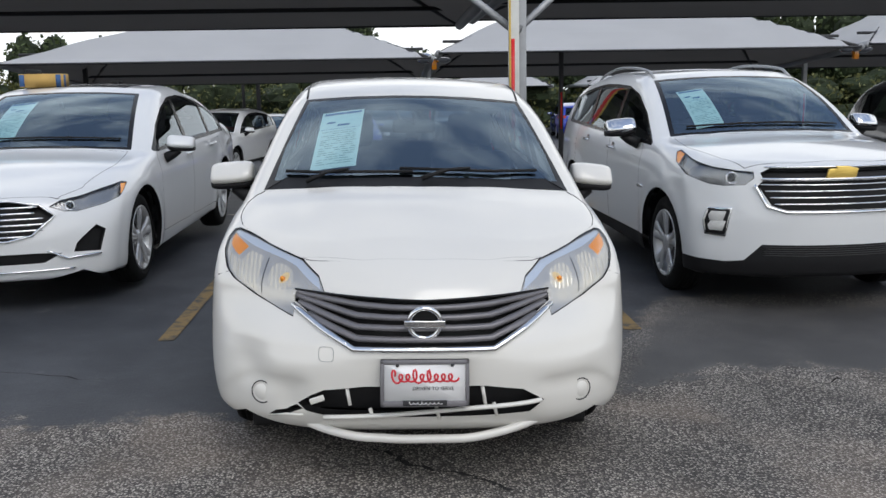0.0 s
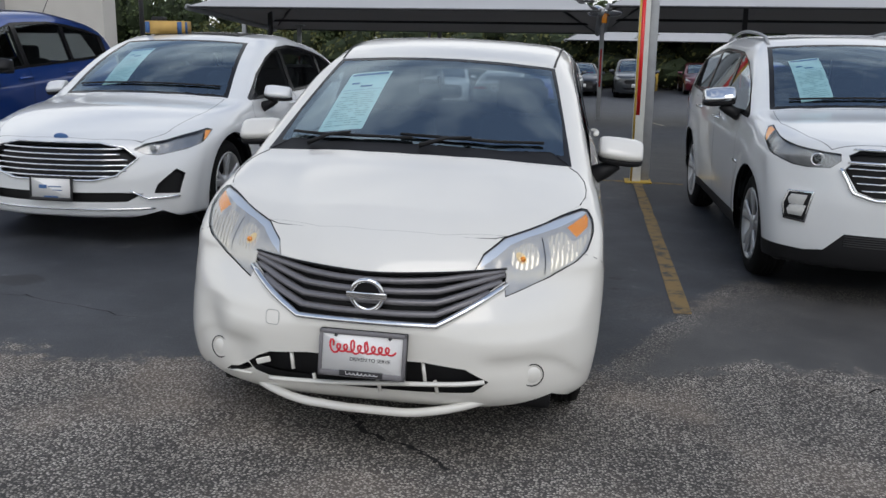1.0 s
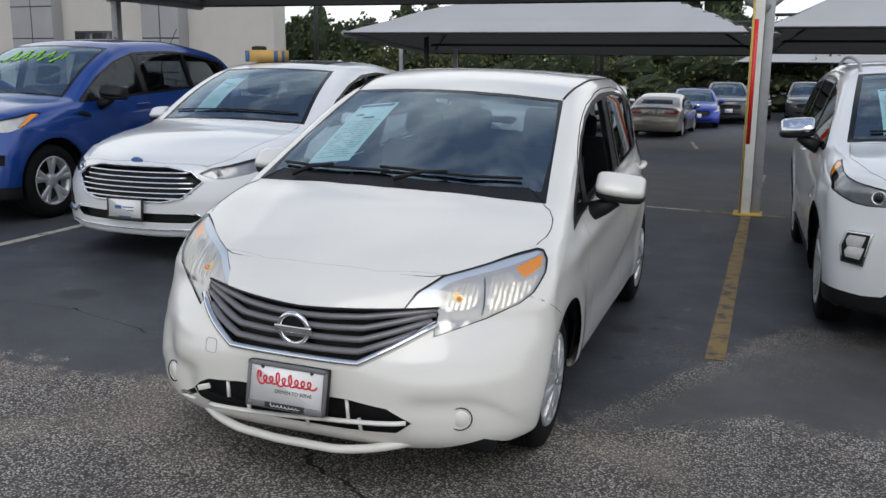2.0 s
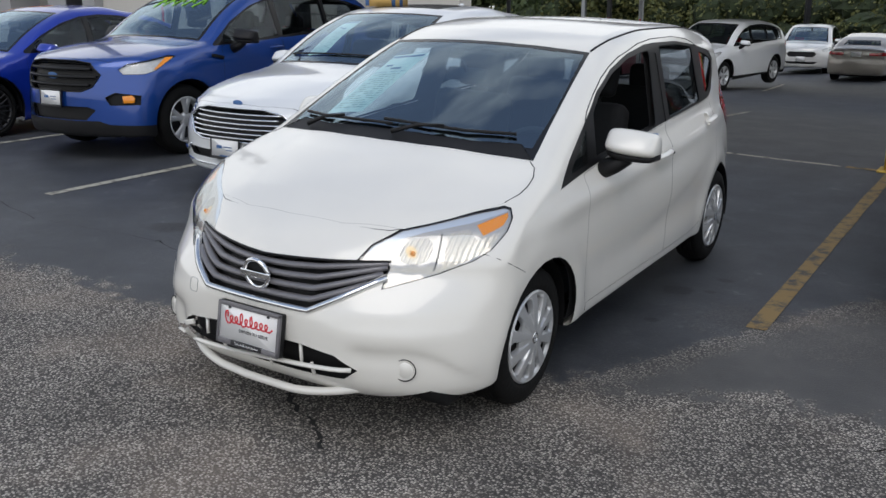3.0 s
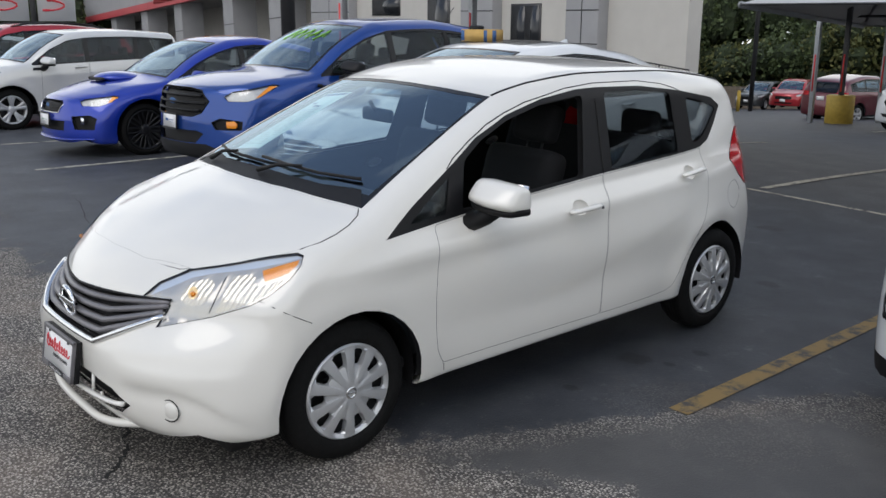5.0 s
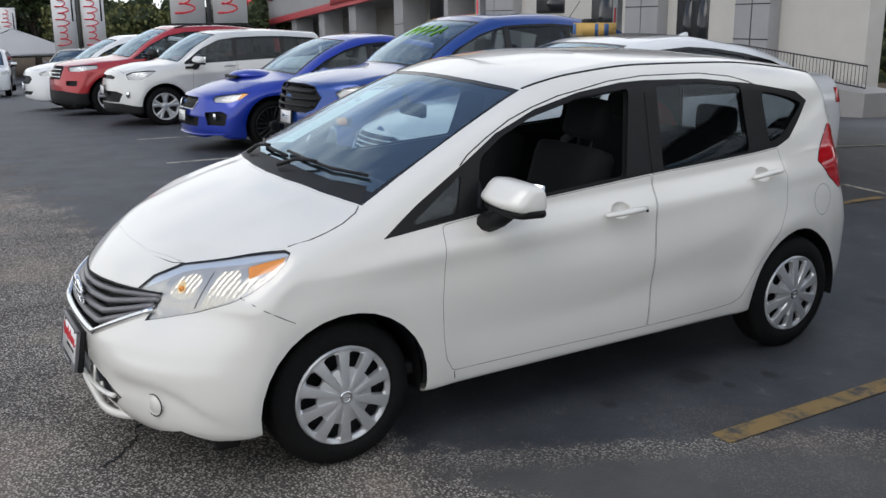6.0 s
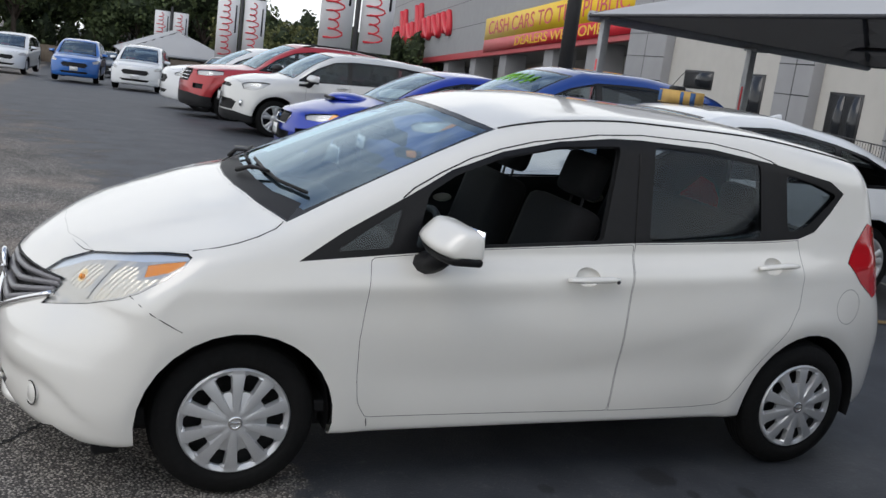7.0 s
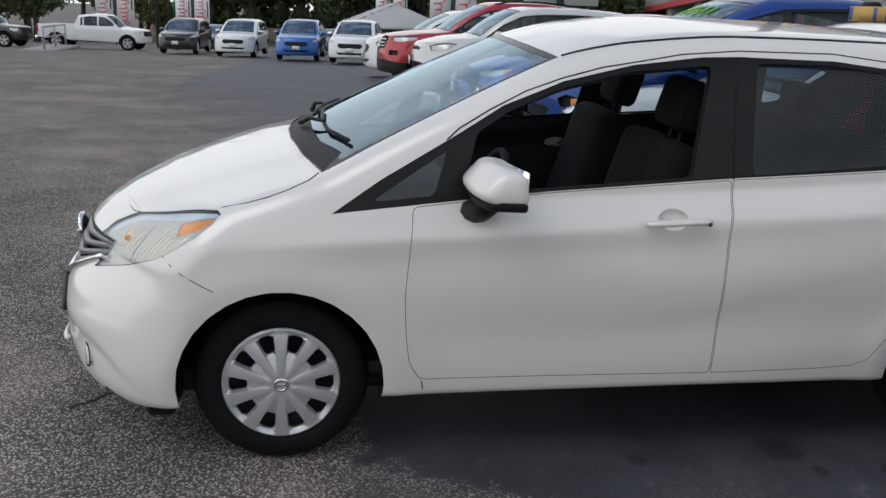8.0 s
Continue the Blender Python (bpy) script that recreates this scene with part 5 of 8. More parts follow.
# white crossover on the hatchback's other side
def crossover():
    sh, d = make("suv", 4.652, 0.922, 1.66, 0.995, (1.12, 1.155), (1.95, 1.578), (3.95, 1.545), (4.50, 1.06), None, (1.05, 1.14), (0.945, 3.67), 0.358, 0.245, "five",
                 low=0.24, pillars=(2.38, 3.25), glass_end=4.10, screen=(0.62, 0.74),
                 headlight=[[(0.51, 0.905), (0.56, 0.862), (0.70, 0.852), (0.80, 0.860), (1.0, 0.915), (1.14, 0.985), (1.18, 1.045), (1.15, 1.055), (1.0, 1.010), (0.80, 0.968), (0.62, 0.948), (0.52, 0.942)]],
                 indicator=[[(1.10, 0.968), (1.135, 0.985), (1.175, 1.043), (1.15, 1.050), (1.09, 1.035)]], reflector=SMOKE,
                 grille=[[(-0.52, 0.855), (-0.45, 0.730), (-0.36, 0.700), (0.36, 0.700), (0.45, 0.730), (0.52, 0.855), (0.49, 0.890), (-0.49, 0.890)],
                         [(-0.50, 0.940), (-0.49, 0.910), (0.49, 0.910), (0.50, 0.940), (0.44, 0.970), (-0.44, 0.970)]],
                 lower_trim=[[(-1.0, 0.10), (1.0, 0.10), (1.0, 0.36), (0.70, 0.345), (0.60, 0.36), (0.50, 0.47), (-0.50, 0.47), (-0.60, 0.36), (-0.70, 0.345), (-1.0, 0.36)]],
                 cladding=[[(0.60, 0.05), (4.9, 0.05), (4.9, 0.40), (4.1, 0.40), (3.2, 0.36), (1.4, 0.36), (0.60, 0.36)]],
                 taillight=[[(2.42, 1.0), (2.80, 1.0), (2.80, 1.14), (2.45, 1.15)]])
    car = assemble("white_crossover", "white crossover with chrome grille, black cladding and roof rails", "car", sh, put(2.85, 2.60, 2.2), WHITE, d)
    for k in range(4):
        front_bar(car, sh, [(-0.43 - 0.025 * k, 0.740 + 0.042 * k), (0.43 + 0.025 * k, 0.740 + 0.042 * k)], 0.009, CHROME, "grille_bar", -0.010, 0.7)
    front_bar(car, sh, [(-0.535, 0.862), (-0.47, 0.720), (-0.36, 0.687), (0.36, 0.687), (0.47, 0.720), (0.535, 0.862)], 0.017, CHROME, "grille_surround", 0.003, 0.7)
    front_bar(car, sh, [(-0.50, 0.900), (0.50, 0.900)], 0.013, CHROME, "chrome_bar", 0.003, 0.8)
    front_bar(car, sh, [(-0.47, 0.975), (0.47, 0.975)], 0.008, CHROME, "chrome_edge", 0.003, 0.8)
    p, n = sh.at_front(0, 0.945)
    half_bow = [(-0.040, -0.046), (0.046, -0.046), (0.041, -0.030), (0.092, -0.030), (0.108, 0.030)]
    bow = prism(half_bow + [(-a, -b) for a, b in half_bow], 0.024, pose(0, p.y - 0.006, 0.938, 90, 0, 0), bevel=0.006)
    part("gold_badge", bow, mat("gold_badge", (0.80, 0.56, 0.14), 0.28, 0.6), car)
    for k in range(5):
        front_bar(car, sh, [(-0.50, 0.40 + 0.014 * k), (0.50, 0.40 + 0.014 * k)], 0.005, STEELDARK, "intake_slat", 0.004)
    for s in (-1, 1):
        fp, fn = sh.at_front(s * 0.74, 0.615)
        fr = [(-0.095, 0.095), (0.075, 0.090), (0.105, 0.0), (0.085, -0.095), (-0.06, -0.105)]
        lamp = prism([(s * a, b) for a, b in fr], 0.03, Matrix.Translation(fp + fn * -0.018) @ fn.to_track_quat("Z", "Y").to_matrix().to_4x4(), bevel=0.006)
        f_ = part("fog_lamp", lamp, CHROME, car, "chrome-framed fog lamp")
        inner = prism([(s * a * 0.86, b * 0.86) for a, b in fr], 0.034, Matrix.Translation(fp + fn * -0.018) @ fn.to_track_quat("Z", "Y").to_matrix().to_4x4(), bevel=0.004)
        part("fog_lamp_inset", inner, PLASTIC, f_)
        for q in (0.035, -0.03):
            part("fog_lamp_lens", prism([(s * a * 0.62, q + b * 0.34) for a, b in fr], 0.038, Matrix.Translation(fp + fn * -0.018) @ fn.to_track_quat("Z", "Y").to_matrix().to_4x4(), bevel=0.003), REFLECTOR, f_)
        mirror(car, 1.03, 1.62, 1.19, s, WHITE, 1.12, cap=CHROME)
        door_handle(car, sh, 2.16, 2.36, 0.985, 0.99, s, CHROME)
        door_handle(car, sh, 3.02, 3.22, 1.01, 1.015, s, CHROME)
        rail = []
        for t in np.linspace(0, 1, 14):
            y = 2.10 + 1.75 * t
            pr, nr = sh.at_top(s * 0.60, y)
            rail.append(pr + Vector((0, 0, 0.05 * math.sin(math.pi * min(max(t, 0.0), 1.0)) ** 0.35 if 0 < t < 1 else 0.0)))
        part("roof_rail", tube(rail, 0.013, 8), STEEL, car, "satin silver roof rail")
        part("model_lettering", box_bm(s * 0.925, 1.42, 0.74, 0.006, 0.15, 0.022), CHROME, car)
    for s in (-1, 1):
        projector(car, sh, s * 0.66, 0.905, 0.034)
    window_sheet(car, sh, -0.52, -0.30, 1.28, 1.78)
    for a in (0, 1):
        pts = [(sx, 1.22 + 0.22 * sx * sx) for sx in np.linspace(-0.6 + 0.58 * a, 0.02 + 0.6 * a, 8)]
        part("wiper", tube([p + Vector((0, 0, 0.014)) for p, n in sh.tops(pts)], 0.008, 6), PLASTIC, car)
    return car, sh


crossover()


# bright blue compact SUV
def blue_suv():
    sh, d = make("suv", 4.524, 0.92, 1.684, 0.965, (1.12, 1.135), (1.98, 1.60), (3.85, 1.56), (4.40, 1.06), None, (1.04, 1.16), (0.90, 3.59), 0.350, 0.225, "five",
                 low=0.23, pillars=(2.35, 3.2), glass_end=4.0, screen=(0.62, 0.73),
                 headlight=[[(0.66, 0.88), (0.70, 0.835), (0.90, 0.835), (1.0, 0.865), (1.18, 0.985), (1.12, 0.995), (0.92, 0.955), (0.74, 0.925)]],
                 indicator=[[(0.98, 0.868), (1.03, 0.885), (1.16, 0.982), (1.09, 0.982)]],
                 grille=[[(-0.53, 0.83), (-0.47, 0.72), (-0.36, 0.675), (0.36, 0.675), (0.47, 0.72), (0.53, 0.83), (0.42, 0.935), (0.25, 0.955), (-0.25, 0.955), (-0.42, 0.935)]],
                 intake=[[(-0.50, 0.50), (-0.40, 0.40), (0.40, 0.40), (0.50, 0.50), (0.42, 0.53), (-0.42, 0.53)],
                         [(0.58, 0.62), (0.62, 0.545), (0.84, 0.545), (0.84, 0.635), (0.66, 0.665)], [(-0.58, 0.62), (-0.66, 0.665), (-0.84, 0.635), (-0.84, 0.545), (-0.62, 0.545)]],
                 lower_trim=[[(-1.0, 0.10), (1.0, 0.10), (1.0, 0.34), (0.62, 0.36), (0.52, 0.395), (-0.52, 0.395), (-0.62, 0.36), (-1.0, 0.34)]],
                 cladding=[[(1.3, 0.05), (3.2, 0.05), (3.2, 0.34), (1.3, 0.34)]],
                 taillight=[[(2.42, 1.0), (2.80, 1.0), (2.80, 1.14), (2.45, 1.15)]])
    car = assemble("blue_compact_suv", "bright blue compact SUV with a price on its windscreen", "car", sh, put(-5.62, 3.20, 0), BLUE_A, d)
    for k in range(3):
        z = 0.735 + 0.075 * k
        w = 0.44 if k != 1 else 0.50
        front_bar(car, sh, [(-w, z), (w, z)], 0.024, PLASTIC, "grille_bar", -0.006, 0.6)
    front_bar(car, sh, [(-0.53, 0.83), (-0.47, 0.72), (-0.36, 0.675), (0.36, 0.675), (0.47, 0.72), (0.53, 0.83), (0.42, 0.935), (0.25, 0.955), (-0.25, 0.955), (-0.42, 0.935), (-0.53, 0.83)], 0.012, PLASTIC, "grille_frame", 0.002)
    nose_badge(car, sh, 0, 0.815, 0.075, 0.032, INKBLUE, "oval_badge")
    p, n = sh.at_front(0, 0.60)
    pl = plate(car, 0, p.y - 0.02, 0.605, 4)
    stripes(pl, "plate_print", [(-0.06, 0.01, 0.06, 0.025), (0.04, 0.012, 0.09, 0.007), (0.05, -0.012, 0.07, 0.006)], INKBLUE, pose(0, 0, 0.008))
    for s in (-1, 1):
        fp, fn = sh.at_front(s * 0.76, 0.60)
        part("fog_indicator", prism([(-0.05, -0.035), (0.05, -0.035), (0.06, 0.01), (0.03, 0.04), (-0.06, 0.03)], 0.02, Matrix.Translation(fp - fn * 0.02) @ fn.to_track_quat("Z", "Y").to_matrix().to_4x4(), bevel=0.005), AMBER, car)
        mirror(car, 1.03, 1.62, 1.15, s, BLUE_A, 1.12, cap=PLASTIC)
        door_handle(car, sh, 2.12, 2.32, 1.0, 1.005, s, BLUE_A)
        door_handle(car, sh, 2.98, 3.18, 1.03, 1.035, s, BLUE_A)
        part("side_vent", box_bm(s * 0.928, 1.32, 0.955, 0.01, 0.17, 0.035, 0.01, turn=Matrix.Rotation(radians(-12), 4, "X")), PLASTIC, car)
    # price written on the glass: broad marker strokes that cannot be read
    for k in range(5):
        x = -0.30 + 0.15 * k
        a, b = sh.at_top(x - 0.03, 1.62)[0], sh.at_top(x + 0.03, 1.84)[0]
        c = sh.at_top(x + 0.06, 1.70)[0]
        part("price_stroke", tube([a + Vector((0, 0, 0.006)), b + Vector((0, 0, 0.006)), c + Vector((0, 0, 0.006))], 0.013, 6, flat=0.3), GREEN, car)
    part("antenna", tube([(0.3, 3.55, 1.58), (0.3, 3.75, 1.82)], 0.004, 6), PLASTIC, car)
    return car


blue_suv()


# deep blue sports saloon with a bonnet scoop
def sports_saloon():
    sh, d = make("saloon", 4.60, 0.898, 1.475, 0.735, (1.18, 0.985), (2.02, 1.405), (3.30, 1.38), (4.0, 1.10), 1.10, (0.93, 1.0), (0.93, 3.58), 0.332, 0.245, "mesh",
                 low=0.18, pillars=(2.38, 3.22), glass_end=3.8, screen=(0.57, 0.70), cant=0.11,
                 headlight=[[(0.56, 0.70), (0.60, 0.650), (0.82, 0.650), (0.95, 0.695), (1.03, 0.755), (0.98, 0.768), (0.78, 0.745), (0.62, 0.725)]],
                 indicator=[[(0.91, 0.68), (0.95, 0.695), (1.02, 0.752), (0.95, 0.758)]],
                 grille=[[(-0.36, 0.66), (-0.30, 0.555), (0.30, 0.555), (0.36, 0.66), (0.30, 0.705), (-0.30, 0.705)]],
                 intake=[[(-0.42, 0.46), (-0.40, 0.34), (0.40, 0.34), (0.42, 0.46)], [(0.52, 0.52), (0.56, 0.36), (0.78, 0.36), (0.80, 0.50), (0.72, 0.54)], [(-0.52, 0.52), (-0.72, 0.54), (-0.80, 0.50), (-0.78, 0.36), (-0.56, 0.36)]],
                 taillight=[[(2.42, 1.0), (2.80, 1.0), (2.80, 1.14), (2.45, 1.15)]])
    car = assemble("blue_sports_saloon", "deep blue sports saloon with a bonnet scoop and black mesh wheels", "car", sh, put(-8.45, 2.86, 0), BLUE_B, d)
    sc = bmesh.new()
    bmesh.ops.create_uvsphere(sc, u_segments=20, v_segments=10, radius=1.0)
    for v in sc.verts:
        v.co = Vector((v.co.x * 0.30, v.co.y * 0.30, max(v.co.z, -0.2) * 0.085))
    z = sh.at_top(0, 0.95)[0].z
    bmesh.ops.translate(sc, verts=sc.verts, vec=(0, 0.95, z))
    part("bonnet_scoop", sc, BLUE_B, car)
    part("scoop_mouth", box_bm(0, 0.675, sh.at_top(0, 0.66)[0].z + 0.034, 0.44, 0.05, 0.045, 0.018, 2), PLASTIC, car)
    for k in range(3):
        front_bar(car, sh, [(-0.31, 0.585 + 0.042 * k), (0.31, 0.585 + 0.042 * k)], 0.007, PLASTIC, "grille_bar", -0.004)
    front_bar(car, sh, [(-0.36, 0.66), (-0.30, 0.555), (0.30, 0.555), (0.36, 0.66)], 0.009, CHROME, "grille_frame", 0.002)
    front_bar(car, sh, [(-0.78, 0.25), (-0.4, 0.235), (0.4, 0.235), (0.78, 0.25)], 0.018, BLUE_B, "front_lip", 0.012, 0.5)
    nose_badge(car, sh, 0, 0.635, 0.05, 0.026, INKBLUE, "oval_badge")
    p, n = sh.at_front(0, 0.45)
    pl = plate(car, 0, p.y - 0.02, 0.46, 4)
    stripes(pl, "plate_print", [(-0.05, 0.0, 0.08, 0.02), (0.05, 0.0, 0.08, 0.008)], INK, pose(0, 0, 0.008))
    for s in (-1, 1):
        mirror(car, 1.0, 1.62, 0.985, s, BLUE_B, 1.0)
        door_handle(car, sh, 2.14, 2.34, 0.87, 0.875, s, BLUE_B)
        door_handle(car, sh, 3.0, 3.2, 0.90, 0.905, s, BLUE_B)
        part("fog_lamp", lathe([(0.0, 0.045), (0.02, 0.04), (0.02, 0.0001)], 16, cx=0, cy=0, cz=0), CHROME, car).matrix_local = Matrix.Translation(sh.at_front(s * 0.66, 0.47)[0]) @ Matrix.Rotation(radians(-90), 4, "Z")
    return car


sports_saloon()


# boxy silver-white hatch
def boxy_hatch():
    sh, d = make("suv", 4.14, 0.90, 1.61, 0.93, (0.98, 1.10), (1.72, 1.545), (3.75, 1.545), (4.04, 1.05), None, (1.02, 1.12), (0.83, 3.40), 0.336, 0.225, "five",
                 low=0.22, pillars=(2.12, 3.0), glass_end=3.72, screen=(0.66, 0.73), lean=0.26,
                 headlight=[[(0.62, 0.88), (0.68, 0.80), (0.90, 0.80), (1.02, 0.855), (1.10, 0.935), (1.0, 0.945), (0.75, 0.925)]],
                 intake=[[(-0.62, 0.56), (-0.55, 0.42), (0.55, 0.42), (0.62, 0.56), (0.5, 0.60), (-0.5, 0.60)]],
                 grille=[[(-0.42, 0.84), (-0.40, 0.80), (0.40, 0.80), (0.42, 0.84), (0.3, 0.865), (-0.3, 0.865)]],
                 lower_trim=[[(-1.0, 0.10), (1.0, 0.10), (1.0, 0.33), (0.6, 0.40), (-0.6, 0.40), (-1.0, 0.33)]],
                 cladding=[[(0.5, 0.05), (4.5, 0.05), (4.5, 0.30), (0.5, 0.30)]],
                 taillight=[[(2.42, 1.0), (2.80, 1.0), (2.80, 1.14), (2.45, 1.15)]])
    car = assemble("silver_boxy_hatch", "silver-white boxy hatchback with black lower trim and dark rear glass", "car", sh, put(-13.1, 2.78, 0), SILVER, d)
    p, n = sh.at_front(0, 0.60)
    pl = plate(car, 0, p.y - 0.02, 0.61, 4)
    for s in (-1, 1):
        mirror(car, 1.0, 1.40, 1.10, s, SILVER, 1.1)
        door_handle(car, sh, 1.88, 2.08, 0.985, 0.99, s, SILVER)
        part("fog_lamp", lathe([(-0.01, 0.06), (0.02, 0.05), (0.025, 0.0001)], 18), CHROME, car).matrix_local = Matrix.Translation(sh.at_front(s * 0.70, 0.55)[0]) @ Matrix.Rotation(radians(-90), 4, "Z")
        part("fender_badge", box_bm(s * 0.905, 1.28, 0.98, 0.012, 0.17, 0.045, 0.006), PLASTIC, car)
    return car


boxy_hatch()


def red_suv():
    sh, d = make("suv", 5.04, 1.0, 1.775, 1.0, (1.25, 1.17), (2.15, 1.69), (4.3, 1.66), (4.88, 1.1), None, (1.10, 1.18), (0.98, 3.85), 0.38, 0.26, "five",
                 low=0.24, pillars=(2.62, 3.55), glass_end=4.5, screen=(0.66, 0.80),
                 headlight=[[(0.66, 0.99), (0.70, 0.90), (0.95, 0.90), (1.22, 0.95), (1.20, 1.02), (0.95, 1.02)]],
                 grille=[[(-0.58, 0.95), (-0.52, 0.74), (0.52, 0.74), (0.58, 0.95), (0.5, 1.0), (-0.5, 1.0)]],
                 intake=[[(0.68, 0.72), (0.70, 0.62), (0.90, 0.62), (0.90, 0.72)], [(-0.68, 0.72), (-0.90, 0.72), (-0.90, 0.62), (-0.70, 0.62)]],
                 lower_trim=[[(-1.1, 0.10), (1.1, 0.10), (1.1, 0.46), (0.6, 0.52), (-0.6, 0.52), (-1.1, 0.46)]],
                 cladding=[[(0.6, 0.05), (5.3, 0.05), (5.3, 0.40), (0.6, 0.40)]], taillight=[[(2.42, 1.0), (2.80, 1.0), (2.80, 1.14), (2.45, 1.15)]])
    car = assemble("red_large_suv", "dark red three-row SUV with silver grille bars", "car", sh, put(-16.5, 2.42, 0), RED, d)
    for k in range(3):
        front_bar(car, sh, [(-0.52, 0.79 + 0.07 * k), (0.52, 0.79 + 0.07 * k)], 0.018, CHROME, "grille_bar", 0.0)
    for s in (-1, 1):
        mirror(car, 1.12, 1.80, 1.22, s, RED, 1.2, cap=PLASTIC)
        rail = [sh.at_top(s * 0.66, 2.4 + 1.9 * t)[0] + Vector((0, 0, 0.04 if 0 < t < 1 else 0)) for t in np.linspace(0, 1, 8)]
        part("roof_rail", tube(rail, 0.018, 8), PLASTIC, car)
    return car


red_suv()


# cars farther off
FAR = dict(
    suv=dict(a=("suv", 4.60, 0.93, 1.68, 0.94, (1.12, 1.12), (1.95, 1.58), (3.9, 1.55), (4.48, 1.05), None, (1.04, 1.14), (0.92, 3.64), 0.36, 0.23, "five"), o=dict(low=0.24, pillars=(2.35, 3.2), glass_end=4.05,
             headlight=[[(0.64, 0.86), (0.70, 0.80), (0.95, 0.82), (1.14, 0.93), (1.08, 0.95), (0.80, 0.91)]],
             grille=[[(-0.50, 0.72), (-0.40, 0.62), (0.40, 0.62), (0.50, 0.72), (0.42, 0.80), (-0.42, 0.80)]], intake=[[(-0.55, 0.46), (-0.45, 0.38), (0.45, 0.38), (0.55, 0.46)]],
             cladding=[[(0.5, 0.05), (4.9, 0.05), (4.9, 0.33), (0.5, 0.33)]], taillight=[[(2.36, 0.98), (2.80, 0.98), (2.80, 1.12), (2.4, 1.14)]])),
    saloon=dict(a=("saloon", 4.85, 0.92, 1.47, 0.735, (1.25, 0.985), (2.12, 1.40), (3.45, 1.38), (4.22, 1.09), 1.09, (0.93, 0.98), (0.97, 3.82), 0.335, 0.22, "five"), o=dict(low=0.2, pillars=(2.50, 3.42), glass_end=4.0, cant=0.105,
             headlight=[[(0.57, 0.665), (0.66, 0.640), (0.86, 0.665), (1.0, 0.70), (1.12, 0.775), (0.9, 0.755)]],
             grille=[[(-0.52, 0.61), (-0.40, 0.48), (0.40, 0.48), (0.52, 0.61), (0.40, 0.70), (-0.40, 0.70)]], intake=[[(-0.60, 0.36), (-0.50, 0.30), (0.50, 0.30), (0.60, 0.36)]],
             taillight=[[(2.55, 0.86), (3.12, 0.86), (3.12, 0.95), (2.55, 0.97)]], lower_trim=[[(-0.7, 0.1), (0.7, 0.1), (0.65, 0.26), (-0.65, 0.26)]])),
)


def far_car(kind, name, label, colour, x, y, turn, step=0.085, group="cars across the lot", rear_plate=False):
    spec = FAR[kind]
    sh, d = make(*spec["a"], step=step, cabin=False, simple=True, **spec["o"])
    d.pop("lamp_rim")
    d["gap"] = 0.006
    car = assemble(name, label, "car", sh, put(x, y, turn), colour, d, group)
    p, n = sh.at_front(0, 0.52)
    plate(car, 0, p.y - 0.015, 0.50 if kind == "saloon" else 0.56, 4, frame=False)
    for s in (-1, 1):
        mirror(car, 1.02, 1.62, 1.0 if kind == "saloon" else 1.13, s, colour, 1.05)
    part("window_sticker", box_bm(-0.3, 1.72, 1.28 if kind == "saloon" else 1.42, 0.2, 0.25, 0.003, turn=Matrix.Rotation(radians(26), 4, "X")), PAPER, car) if rear_plate is None else None
    if rear_plate:
        q, n = sh.at_rear(0, 0.90)
        rp = plate(car, 0, q.y + 0.012, 0.90, 0, frame=False, turn=180)
    return car, sh


